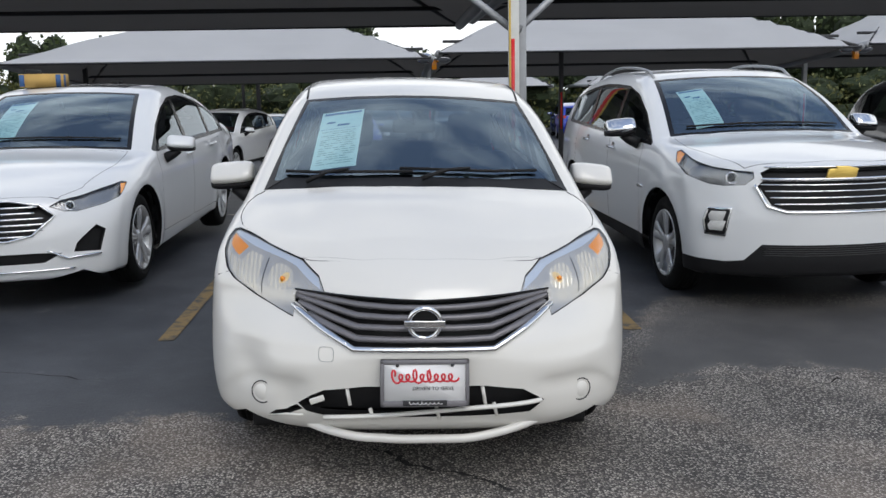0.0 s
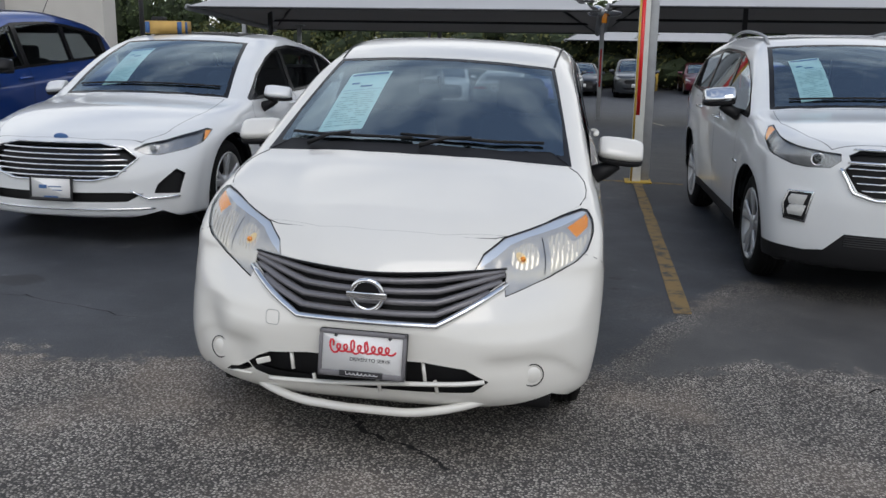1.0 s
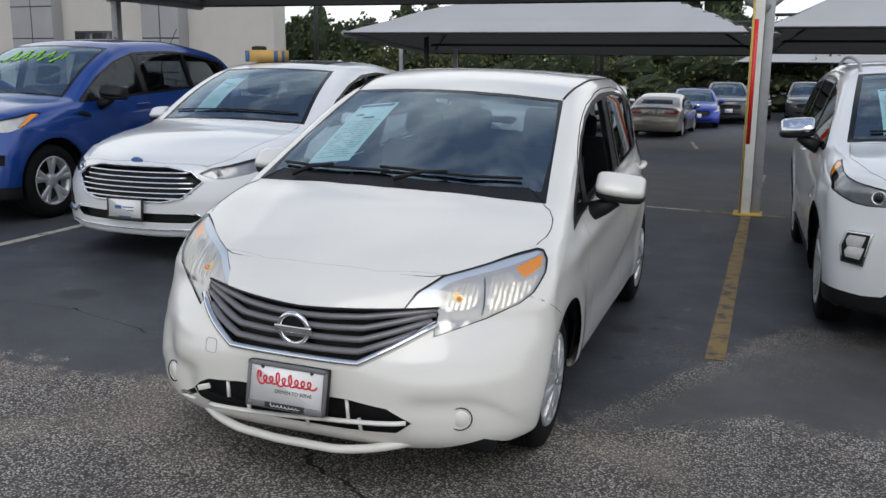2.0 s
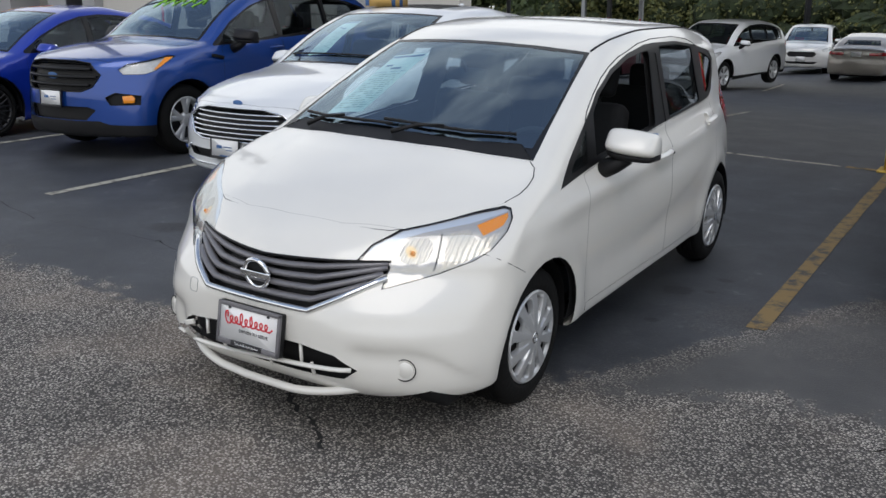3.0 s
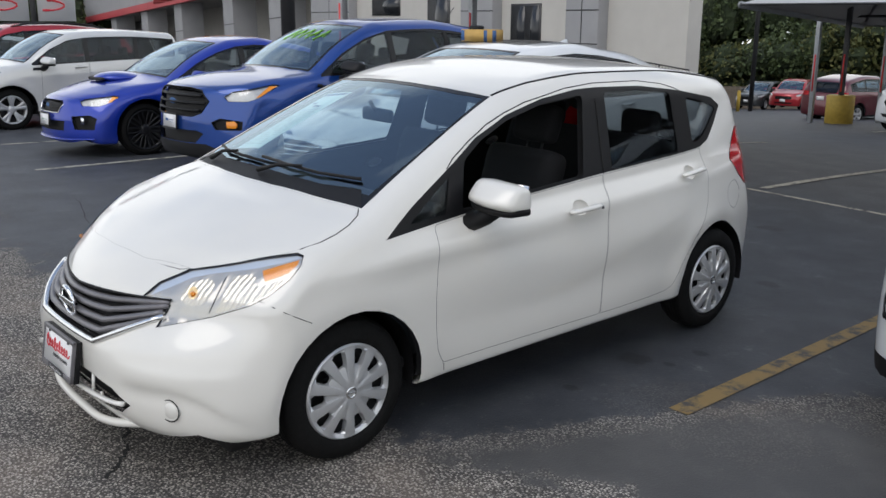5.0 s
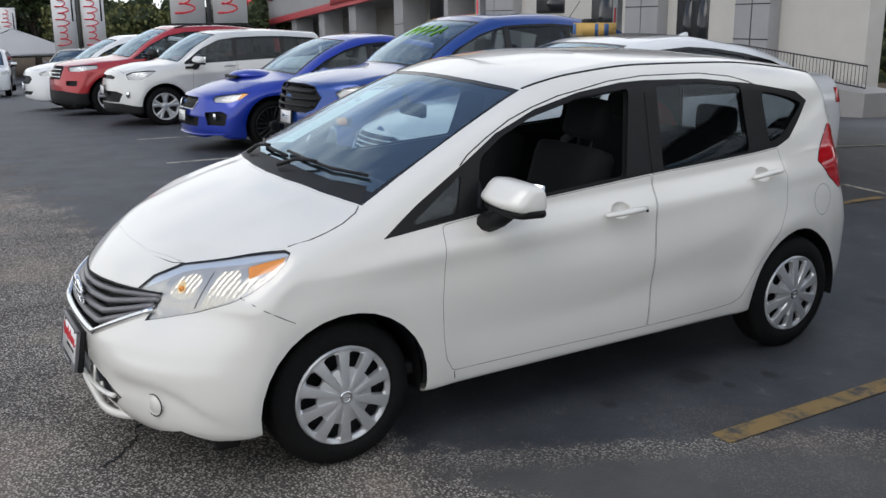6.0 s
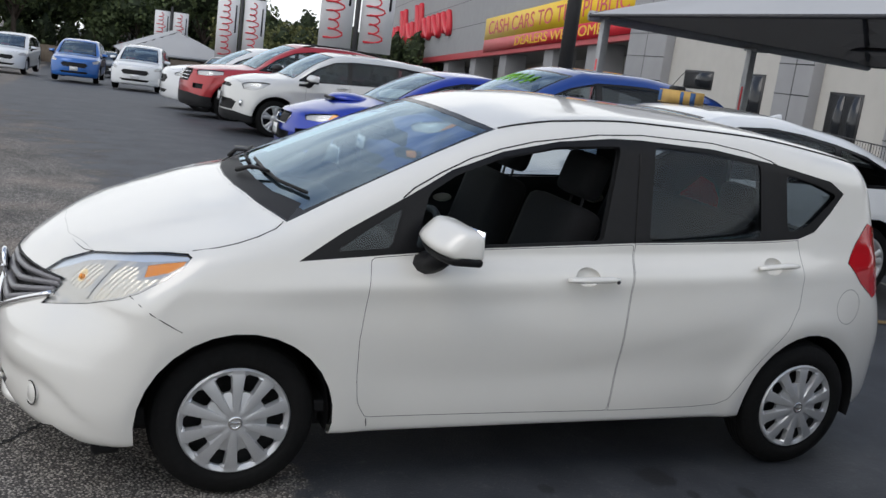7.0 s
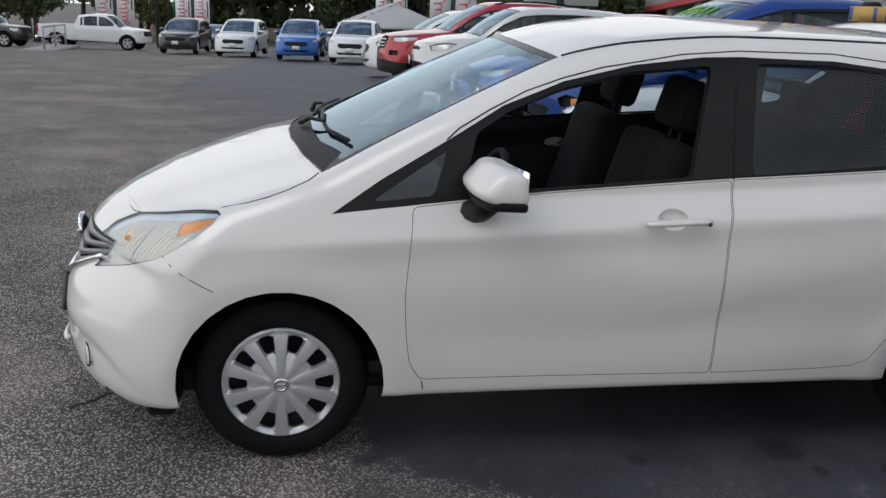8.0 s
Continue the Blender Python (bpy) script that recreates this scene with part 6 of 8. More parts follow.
def pickup(name, label, colour, x, y, turn):
    """A crew-cab pickup: cab, bed with tailgate, bumpers, wheels."""
    car = thing(name, put(x, y, turn), label, "pickup truck", "cars across the lot")
    sh, d = make("suv", 4.2, 1.0, 1.93, 1.10, (1.30, 1.25), (2.0, 1.83), (3.55, 1.83), (3.82, 1.25), None, (1.25, 1.28), (1.0, 9.0), 0.41, 0.26, "five", step=0.085, cabin=False, simple=True,
                 low=0.42, pillars=(2.55, 3.35), glass_end=3.60, screen=(0.72, 0.80), lean=0.22, door0=1.55,
                 headlight=[[(0.72, 1.05), (0.76, 0.88), (1.0, 0.88), (1.15, 0.95), (1.12, 1.06)]], grille=[[(-0.62, 1.05), (-0.62, 0.78), (0.62, 0.78), (0.62, 1.05)]], lower_trim=[[(-1.1, 0.2), (1.1, 0.2), (1.1, 0.6), (-1.1, 0.6)]])
    bm = sh.mesh(0.085)
    cut(bm, circle(1.0, 0.41, 0.48, 24), SIDE, 99, lambda c, f: abs(c.x) > 0.5, {0})
    cut(bm, d["windscreen"], TOP, 1, lambda c, f: c.z > 1.15 and c.y < 2.5, {0})
    for g in d["panes"]:
        cut(bm, g, SIDE, 12, lambda c, f: abs(c.x) > 0.4, {0})
    cut(bm, d["grille"][0], FRONT, 50, lambda c, f: c.y < 1, {0})
    for sg in (1, -1):
        cut(bm, d["headlight"][0], (Vector((0.7071 * sg, 0.7071, 0)), Vector((0, 0, 1))), 60, lambda c, f: c.x * sg > 0 and c.y < 1.2, {0})
    piece(bm, {0}, "cab", colour, car)
    piece(bm, {1}, "windscreen", PRIVACY, car)
    piece(bm, {12}, "side_window", PRIVACY, car)
    piece(bm, {50}, "grille", PLASTIC, car, 0.004)
    for sg in (1, -1):
        piece(bm, {60}, "headlight", REFLECTOR, car, 0.004, side=sg)
    bm.free()
    for s in (-1, 1):
        b = bmesh.new()
        prof = [(3.86, 0.50), (3.86, 1.28), (5.80, 1.30), (5.83, 0.62)] + [(4.85 + 0.50 * math.cos(a), 0.41 + 0.50 * math.sin(a)) for a in np.linspace(0.25, math.pi - 0.25, 12)]
        part("bed_side", prism(prof, 0.10, Matrix(((0, 0, s, s * 0.88 if s > 0 else -0.88), (1, 0, 0, 0), (0, 1, 0, 0), (0, 0, 0, 1))), bevel=0.012), colour, car)
        part("tail_light", box_bm(s * 0.90, 5.80, 1.08, 0.17, 0.10, 0.38, 0.02, 2), REDLENS, car)
        for yy in (1.0, 4.85):
            wheel(car, 0.97 * s, yy, 0.41, 0.26, 0.25, "five", s)
            arch_liner(car, 0.5, 0.90, yy, 0.41, 0.475, s)
    part("tailgate", box_bm(0, 5.80, 0.96, 1.62, 0.08, 0.64, 0.02, 2), colour, car)
    part("bed_floor", box_bm(0, 4.85, 0.72, 1.8, 2.0, 0.10, 0.01), PLASTIC, car)
    part("rear_bumper", box_bm(0, 5.92, 0.58, 1.90, 0.18, 0.20, 0.04, 2), CHROME, car)
    part("frame_rails", box_bm(0, 3.0, 0.48, 1.3, 5.4, 0.14, 0.02), PLASTIC, car)
    return car


# ---- the hatchback's details ----
for xe, ze, zm in ((0.435, 0.655, 0.581), (0.472, 0.687, 0.621), (0.482, 0.708, 0.659), (0.480, 0.722, 0.694)):
    front_bar(hero, hatch, [(-xe, ze), (-0.25, zm + 0.004), (-0.12, zm), (0.12, zm), (0.25, zm + 0.004), (xe, ze)], 0.0165, GREYPLASTIC, "grille_slat", -0.012, 0.75)
front_bar(hero, hatch, [(-0.487, 0.728), (-0.30, 0.722), (0.0, 0.716), (0.30, 0.722), (0.487, 0.728)], 0.007, PLASTIC, "grille_top_edge", -0.002)
front_bar(hero, hatch, [(-0.490, 0.672), (-0.37, 0.605), (-0.257, 0.546), (0.257, 0.546), (0.37, 0.605), (0.490, 0.672)], 0.0150, CHROME, "grille_chrome", 0.003, 0.75, label="bright chrome V-shaped grille surround")

em = new("emblem")
em.parent = hero
em.matrix_local = pose(0, hatch.at_front(0, 0.642)[0].y - 0.012, 0.642, 8, 0, 0)
part("emblem_ring", tube([(0.058 * math.cos(a), 0, 0.058 * math.sin(a)) for a in np.linspace(0, math.tau, 41)], 0.0105, 8, caps=False, flat=0.9), CHROME, em)
part("emblem_bar", box_bm(0, -0.006, 0, 0.150, 0.014, 0.027, 0.004, 2), CHROME, em)
part("emblem_disc", lathe([(0.004, 0.052), (0.006, 0.0001)], 24), PLASTIC, em).rotation_euler = (0, 0, math.pi / 2)

# plate and its printed panel
pl = plate(hero, 0, hatch.at_front(0, 0.43)[0].y - 0.035, 0.432, 9, script=True)
part("plate_bracket", box_bm(0, 0, -0.012, 0.325, 0.172, 0.026, 0.006), PLASTIC, pl)


def scribble(parent, name, x0, x1, y, h, loops, r, material, z):
    pts = []
    for t in np.linspace(0, 1, loops * 10):
        big = 1.0 if t < 0.10 or 0.34 < t < 0.46 or 0.58 < t < 0.64 else 0.55
        pts.append((x0 + (x1 - x0) * t + 0.25 * h * math.cos(loops * math.tau * t), y + h * 0.5 * big * math.sin(loops * math.tau * t) + h * 0.25 * (big - 0.55), z))
    return part(name, tube(pts, r, 6, flat=0.4), material, parent)


scribble(pl, "red_script", -0.120, 0.112, 0.020, 0.050, 9, 0.0036, SIGNRED, 0.0085)
letters("slogan", "DRIVEN TO SERVE", 0.0185, SIGNBLACK, pose(0.030, -0.019, 0.0082), pl, depth=0.0006)
part("frame_label", box_bm(0, -0.071, 0.011, 0.160, 0.020, 0.004, 0.001), SIGNBLACK, pl)
scribble(pl, "white_script", -0.060, 0.060, -0.071, 0.013, 8, 0.0012, PLATEWHITE, 0.0135)
for sx in (-0.10, 0.10):
    part("plate_bolt", lathe([(0, 0.007), (0.004, 0.006), (0.005, 0.0001)], 10), STEELDARK, pl).matrix_local = pose(sx, 0.066, 0.007, 0, -90, 0)

# broken lower bumper: hanging bar, struts, torn edge
front_bar(hero, hatch, [(0.435, 0.342), (0.15, 0.325), (-0.12, 0.302), (-0.37, 0.288)], 0.0125, PEARL, "lower_bar", 0.012, 0.7, label="white bumper bar, cracked loose at one end")
lip = []
for x in np.linspace(-0.50, 0.47, 25):
    a = hatch.at_front(x, 0.30)[0]
    lip.append(Vector((x, a.y + 0.020 + 0.9 * abs(x) ** 4, 0.190 + 0.26 * max(abs(x + 0.01) - 0.16, 0) ** 1.3 + 0.006 * math.exp(-((x + 0.17) / 0.05) ** 2))))
part("bumper_lip", tube(lip, [0.010] + [0.017] * 23 + [0.010], 10), PEARL, hero, "white bumper lip with a scraped dip")
for x, za, zb in ((-0.285, 0.402, 0.335), (-0.20, 0.318, 0.275), (0.045, 0.325, 0.272), (0.215, 0.405, 0.335), (0.26, 0.335, 0.285)):
    a, b_ = hatch.at_front(x, za), hatch.at_front(x + 0.012, zb)
    part("grille_strut", tube([a[0] + Vector((0, 0.012, 0)), b_[0] + Vector((0, -0.004, 0))], 0.0075, 6), PEARL, hero)
tp, tn_ = hatch.at_front(-0.395, 0.352)
part("torn_tab", box_bm(tp.x, tp.y - 0.004, tp.z, 0.055, 0.012, 0.022, 0.004, turn=Matrix.Rotation(radians(-18), 4, "Y")), PEARL, hero)
tp, tn_ = hatch.at_front(-0.50, 0.29)
part("torn_edge", tube([hatch.at_front(-0.585, 0.258)[0] + Vector((0, -0.006, 0)), hatch.at_front(-0.52, 0.278)[0] + Vector((0, -0.018, 0)), hatch.at_front(-0.45, 0.288)[0] + Vector((0, -0.022, 0))], [0.004, 0.010, 0.008], 6, flat=0.5), PEARL, hero)

# fog lamp covers
for s in (-1, 1):
    p, n_ = hatch.at_front(s * 0.612, 0.347)
    n_ = (n_ * 2.0 + Vector((0, -1.0, 0))).normalized()
    fm = Matrix.Translation(p - n_ * 0.004) @ n_.to_track_quat("X", "Z").to_matrix().to_4x4()
    fog = part("fog_lamp_cover", lathe([(-0.012, 0.040), (0.002, 0.040), (0.005, 0.037), (0.001, 0.034), (0.003, 0.031), (0.007, 0.026), (0.0075, 0.0001)], 32), PEARL, hero, "round white blanking cover")
    fog.matrix_local = fm
    ring = part("cover_gap", tube([(0.0, 0.0425 * math.cos(a), 0.0425 * math.sin(a)) for a in np.linspace(0, math.tau, 33)], 0.0022, 6, caps=False), SEAM, hero)
    ring.matrix_local = Matrix.Translation(n_ * 0.004) @ fm
    bulb = part("lamp_bulb", lathe([(0.0, 0.011), (0.010, 0.010), (0.016, 0.006), (0.018, 0.0001)], 14), AMBER, hero, "small amber bulb")
    p, n_ = hatch.at_front(s * 0.545, 0.758)
    bulb.matrix_local = Matrix.Translation(p - n_ * 0.013) @ n_.to_track_quat("X", "Z").to_matrix().to_4x4()
tow = rounded([(-0.387, 0.498), (-0.333, 0.498), (-0.333, 0.550), (-0.387, 0.550)], 0.016)
front_bar(hero, hatch, tow + tow[:1], 0.0016, STEEL, "tow_cover_gap", 0.0005)

# hood shut line: open beside the lamps, closing towards the middle
for s in (-1, 1):
    for way_, rad in (((0.752, 0.88), (0.763, 0.81), (0.762, 0.74), (0.742, 0.66)), 0.0026), (((0.473, 0.352), (0.43, 0.322), (0.38, 0.302), (0.32, 0.283), (0.24, 0.268)), [0.0022, 0.0022, 0.0018, 0.0012, 0.0004]):
        part("hood_gap", tube([p - n_ * 0.001 for p, n_ in hatch.tops([(s * x, y) for x, y in way_])], rad, 6), SEAM, hero)
    back = [(s * x, y) for x, y in ((0.752, 0.88), (0.722, 0.945), (0.685, 0.976))]
    part("hood_gap", tube([p - n_ * 0.0006 for p, n_ in hatch.tops(back)], 0.0026, 6), SEAM, hero)

# mirrors, handles, wipers
for s in (-1, 1):
    mirror(hero, 0.925, 1.530, 1.040, s, PEARL, 1.08)
    door_handle(hero, hatch, 2.085, 2.318, 0.882, 0.892, s, PEARL, keyhole=s > 0, cup=False)
    handle_cup(hero, hatch, 2.190, 0.897, 0.056, 0.036, s, PEARL)
    door_handle(hero, hatch, 3.04, 3.268, 0.951, 0.966, s, PEARL, cup=False)
    handle_cup(hero, hatch, 3.145, 0.966, 0.054, 0.035, s, PEARL)
    cable_line(hatch, [(1.40, 1.150), (1.444, 1.188), (1.55, 1.25), (1.674, 1.312), (1.80, 1.356), (1.946, 1.395), (2.231, 1.445), (2.439, 1.462), (2.80, 1.461), (3.0, 1.440), (3.12, 1.412), (3.19, 1.385)], s, 0.0032, SEAM, "door_top_gap", hero, -0.001)
    cable_line(hatch, [(0.462, 0.757), (0.53, 0.715), (0.60, 0.676), (0.665, 0.642)], s, 0.0020, SEAM, "bumper_gap", hero, -0.001)
    cable_line(hatch, [(1.330, 0.315), (1.342, 0.25)], s, 0.0026, SEAM, "sill_gap", hero, -0.001)
    cable_line(hatch, [(2.418, 1.030), (2.43, 1.45)], s, 0.003, SEAM, "door_frame_gap", hero, 0.0)
    way = [(s * x, y) for x, y in ((0.562, 1.82), (0.575, 2.1), (0.578, 2.5), (0.572, 3.0), (0.555, 3.4), (0.53, 3.72))]
    fine = []
    for (xa, ya), (xb, yb) in zip(way, way[1:]):
        fine += [(xa + (xb - xa) * t / 5, ya + (yb - ya) * t / 5) for t in range(5)]
    part("roof_moulding", tube([p + n_ * -0.001 for p, n_ in hatch.tops(fine + way[-1:])], 0.0065, 6), PLASTIC, hero)
window_sheet(hero, hatch, -0.500, -0.285, 1.09, 1.63, 0.030)
for pts, piv in (([(-0.60, 1.085), (-0.45, 1.03), (-0.25, 0.992), (-0.02, 0.975)], (-0.50, 0.965)), ([(-0.08, 1.005), (0.15, 1.0), (0.35, 1.02), (0.56, 1.085)], (0.02, 0.915))):
    hi = hatch.tops(pts)
    part("wiper_blade", tube([p + n_ * 0.012 for p, n_ in hi], 0.0075, 6), PLASTIC, hero)
    a = hatch.tops([piv, ((pts[0][0] + pts[-1][0]) / 2, (pts[1][1] + pts[2][1]) / 2)])
    part("wiper_arm", tube([a[0][0] + a[0][1] * 0.012, (a[0][0] + a[1][0]) / 2 + a[1][1] * 0.035, a[1][0] + a[1][1] * 0.022], [0.012, 0.009, 0.006], 6), PLASTIC, hero)
# rear screen's heated shelf and a tissue-grey sun visor band behind the glass
part("parcel_shelf", box_bm(0, 3.62, 0.98, 1.1, 0.50, 0.02, 0.005), CABIN, hero)
part("front_air_dam", box_bm(0, 0.42, 0.165, 1.36, 0.10, 0.07, 0.02), PLASTIC, hero)


# the row at the lot's far left, noses towards the hatchback
for nm, kd, lb, col, fx, fy, tn in [
        ("black_suv", "suv", "black compact SUV parked facing the lane", BLACK, -42.5, -5.3, 84),
        ("white_suv", "suv", "white compact SUV with dark grille facing the lane", WHITE, -39.5, -2.4, 82),
        ("blue_suv", "suv", "mid blue compact SUV facing the lane", BLUE_C, -36.0, 0.45, 84),
        ("white_suv", "suv", "white compact SUV with dark grille facing the lane", WHITE, -33.0, 2.55, 80),
        ("dark_suv", "suv", "dark grey SUV in the row behind", DARKGREY, -36.5, 5.6, 60),
        ("dark_suv", "suv", "dark grey SUV in the row behind", DARKGREY, -33.5, 7.6, 60),
        ("white_suv", "suv", "white SUV beside the red one", WHITE, -19.6, 2.3, 0),
        ("grey_saloon", "saloon", "grey saloon behind the black SUV", DARKGREY, -49.0, -4.6, 80),
        ("blue_saloon", "saloon", "blue-grey saloon in the far row", DARKGREY, -54.0, 2.6, 90)]:
    far_car(kd, nm, lb, col, fx, fy, tn, 0.10)
pickup("white_pickup", "white crew-cab pickup standing across the lane end", WHITE, -50.2, -7.6, 172)
pickup("black_pickup", "black crew-cab pickup, tail towards the lane", BLACK, -50.5, -14.0, 170)
pickup("black_pickup", "black crew-cab pickup, tail towards the lane", BLACK, -49.5, -18.0, 170)

# the rows behind the hatchback
for nm, kd, lb, col, fx, fy, tn in [
        ("white_large_suv", "suv", "white SUV with dark chrome grille under the canopy", WHITE, -5.1, 20.2, -12),
        ("champagne_saloon", "saloon", "champagne saloon seen from its tail", TAN, -2.0, 33.6, 177),
        ("silver_suv", "suv", "silver SUV facing the lane", SILVER, -4.6, 32.4, 4),
        ("blue_saloon", "saloon", "dark blue saloon facing the lane", BLUE_B, -1.2, 34.0, 8),
        ("teal_suv", "suv", "dark teal SUV facing the lane", DARKGREY, -0.2, 37.0, 6),
        ("dark_saloon", "saloon", "dark blue saloon under the far canopy", BLACK, 0.6, 40.0, 4),
        ("dark_large_suv", "suv", "dark grey SUV under the far canopy", DARKGREY, 2.9, 39.0, 0),
        ("maroon_saloon", "saloon", "maroon saloon under the far canopy", MAROON, 6.3, 42.5, 0),
        ("silver_saloon", "saloon", "silver saloon behind the row", SILVER, -9.5, 33.5, 10),
        ("blue_hatch", "suv", "dark blue SUV seen from its tail", BLUE_B, 9.0, 44.0, 175),
        ("red_suv", "suv", "red SUV by the fence facing the lane", RED, -23.5, 49.0, 12),
        ("light_blue_saloon", "saloon", "light blue-grey saloon by the fence", BLUE_GREY, -18.1, 43.8, -24),
        ("maroon_suv", "suv", "maroon SUV seen from its tail", MAROON, -11.2, 34.5, 172),
        ("dark_suv", "suv", "dark grey SUV by the fence", DARKGREY, -27.0, 51.0, 5)]:
    far_car(kd, nm, lb, col, fx, fy, tn, 0.10, rear_plate=tn > 150)
pickup("grey_pickup", "dark grey pickup seen from its tail", DARKGREY, -8.4, 46.5, 176)
pickup("white_pickup", "white pickup behind the row", WHITE, 5.0, 54.0, 174)
# the black SUV beyond the crossover
far_car("suv", "black_suv", "black SUV beyond the white crossover", BLACK, 5.75, 2.7, -2, 0.06)


# ---- ground ----
def ground_sheet():
    xs = np.concatenate([[-400, -200, -120], np.arange(-90, -8.1, 2.0), np.arange(-7, 8.1, 0.5), np.arange(10, 40.1, 2.0), [60, 100, 200, 400]])
    ys = np.concatenate([[-300, -120, -60, -40], np.arange(-24, 70.1, 2.0), [90, 130, 200, 400]])
    b = bmesh.new()
    g = [[b.verts.new((x, y, ground_z(max(x, -110), min(y, 80)))) for y in ys] for x in xs]
    for i in range(len(xs) - 1):
        for j in range(len(ys) - 1):
            b.faces.new((g[i][j], g[i + 1][j], g[i + 1][j + 1], g[i][j + 1]))
    return b


def asphalt():
    m = mat("asphalt", (0.05, 0.05, 0.05), 0.8)
    n, l, p = nodes_of(m)

    def node(kind, **kw):
        q = n.new(kind)
        for k, v in kw.items():
            if k in q.inputs:
                q.inputs[k].default_value = v
        return q

    def math_(op, a, b=None, c=None):
        q = n.new("ShaderNodeMath")
        q.operation = op
        for i, v in enumerate((a, b, c)):
            if v is None:
                continue
            if isinstance(v, (int, float)):
                q.inputs[i].default_value = v
            else:
                l.new(v, q.inputs[i])
        return q.outputs[0]

    def ramp(v, a, b, to0=0.0, to1=1.0, smooth=True):
        q = n.new("ShaderNodeMapRange")
        q.interpolation_type = "SMOOTHSTEP" if smooth else "LINEAR"
        q.inputs["From Min"].default_value, q.inputs["From Max"].default_value = a, b
        q.inputs["To Min"].default_value, q.inputs["To Max"].default_value = to0, to1
        l.new(v, q.inputs["Value"])
        return q.outputs["Result"]

    def mixc(f, a, b):
        q = n.new("ShaderNodeMix")
        q.data_type = "RGBA"
        for i, v in (("A", a), ("B", b)):
            if isinstance(v, tuple):
                q.inputs[i].default_value = (*v, 1)
            else:
                l.new(v, q.inputs[i])
        if isinstance(f, float):
            q.inputs["Factor"].default_value = f
        else:
            l.new(f, q.inputs["Factor"])
        return q.outputs["Result"]
    co = n.new("ShaderNodeTexCoord").outputs["Object"]
    sep = n.new("ShaderNodeSeparateXYZ")
    l.new(co, sep.inputs[0])
    X, Y = sep.outputs["X"], sep.outputs["Y"]

    def noise_(scale, detail=5.0, rough=0.6, vec=None):
        q = node("ShaderNodeTexNoise", Scale=scale, Detail=detail, Roughness=rough)
        l.new(vec or co, q.inputs["Vector"])
        return q.outputs["Fac"]

    def spot(x, y, rx, ry):
        a = math_("POWER", math_("ABSOLUTE", math_("DIVIDE", math_("SUBTRACT", X, x), rx)), 2.0)
        b = math_("POWER", math_("ABSOLUTE", math_("DIVIDE", math_("SUBTRACT", Y, y), ry)), 2.0)
        return math_("SQRT", math_("ADD", a, b))
    big, mid, small, fine = noise_(0.45), noise_(2.2, 6), noise_(11, 6), noise_(70, 3)
    # edge of the seal coat: runs across in front of the bays, wavers
    edge = math_("ADD", ramp(X, -0.6, 2.2, 0.80, 1.45), ramp(X, -14, -3, -2.2, 0.0))
    d = math_("SUBTRACT", edge, Y)
    d = math_("ADD", d, math_("MULTIPLY", math_("SUBTRACT", mid, 0.5), 0.9))
    d = math_("ADD", d, math_("MULTIPLY", math_("SUBTRACT", small, 0.5), 0.55))
    worn = ramp(d, -0.10, 0.10)
    # a worn patch at the end of the bay line, and a tar patch beside it
    patch = ramp(math_("ADD", spot(1.55, 2.36, 0.50, 0.34), math_("MULTIPLY", math_("SUBTRACT", small, 0.5), 2.2)), 1.25, 0.75)
    worn = math_("MAXIMUM", worn, math_("MULTIPLY", patch, 0.12))
    # smooth grey tar between the worn lane and the bay beside the crossover, stones along its rim
    d2 = math_("SUBTRACT", ramp(X, 0.5, 2.0, 0.84, 3.2), Y)
    d2 = math_("ADD", d2, math_("MULTIPLY", math_("SUBTRACT", small, 0.5), 0.7))
    rim = math_("MULTIPLY", ramp(d2, -0.10, 0.05), ramp(d2, 0.55, 0.15))
    worn = math_("MAXIMUM", worn, math_("MULTIPLY", rim, math_("MULTIPLY", ramp(X, 0.3, 0.8), 0.6)))
    tar = math_("MULTIPLY", ramp(d2, 0.0, 0.3), math_("MULTIPLY", ramp(X, 0.3, 0.8), 0.8))
    left = ramp(math_("ADD", spot(-7.0, -3.0, 7.0, 3.2), math_("MULTIPLY", math_("SUBTRACT", mid, 0.5), 1.6)), 1.25, 0.8)
    worn = math_("MAXIMUM", worn, math_("MULTIPLY", left, ramp(big, 0.30, 0.6, 0.45, 0.95)))
    # pale dust streaks in the seal coat
    dust = math_("MULTIPLY", ramp(small, 0.56, 0.70), ramp(mid, 0.50, 0.66))
    # aggregate: stones of about a centimetre in dark binder
    vo = node("ShaderNodeTexVoronoi", Scale=92.0)
    l.new(co, vo.inputs["Vector"])
    vo2 = node("ShaderNodeTexVoronoi", Scale=46.0)
    l.new(co, vo2.inputs["Vector"])
    hue = n.new("ShaderNodeSeparateColor")
    l.new(vo.outputs["Color"], hue.inputs[0])
    stone = mixc(hue.outputs[0], (0.11, 0.101, 0.090), (0.60, 0.555, 0.49))
    gap = ramp(vo.outputs["Distance"], 0.30, 0.62)
    stone = mixc(gap, stone, (0.062, 0.057, 0.053))
    tone = ramp(math_("ADD", mid, big), 0.7, 1.35, 0.55, 1.25, False)
    sc = n.new("ShaderNodeVectorMath")
    sc.operation = "SCALE"
    l.new(stone, sc.inputs[0])
    l.new(tone, sc.inputs["Scale"])
    brown = mixc(ramp(noise_(0.9, 3), 0.46, 0.68), sc.outputs["Vector"], (0.30, 0.24, 0.19))
    stone = mixc(0.35, sc.outputs["Vector"], brown)
    seal = mixc(ramp(mid, 0.35, 0.7), (0.028, 0.031, 0.037), (0.049, 0.053, 0.061))
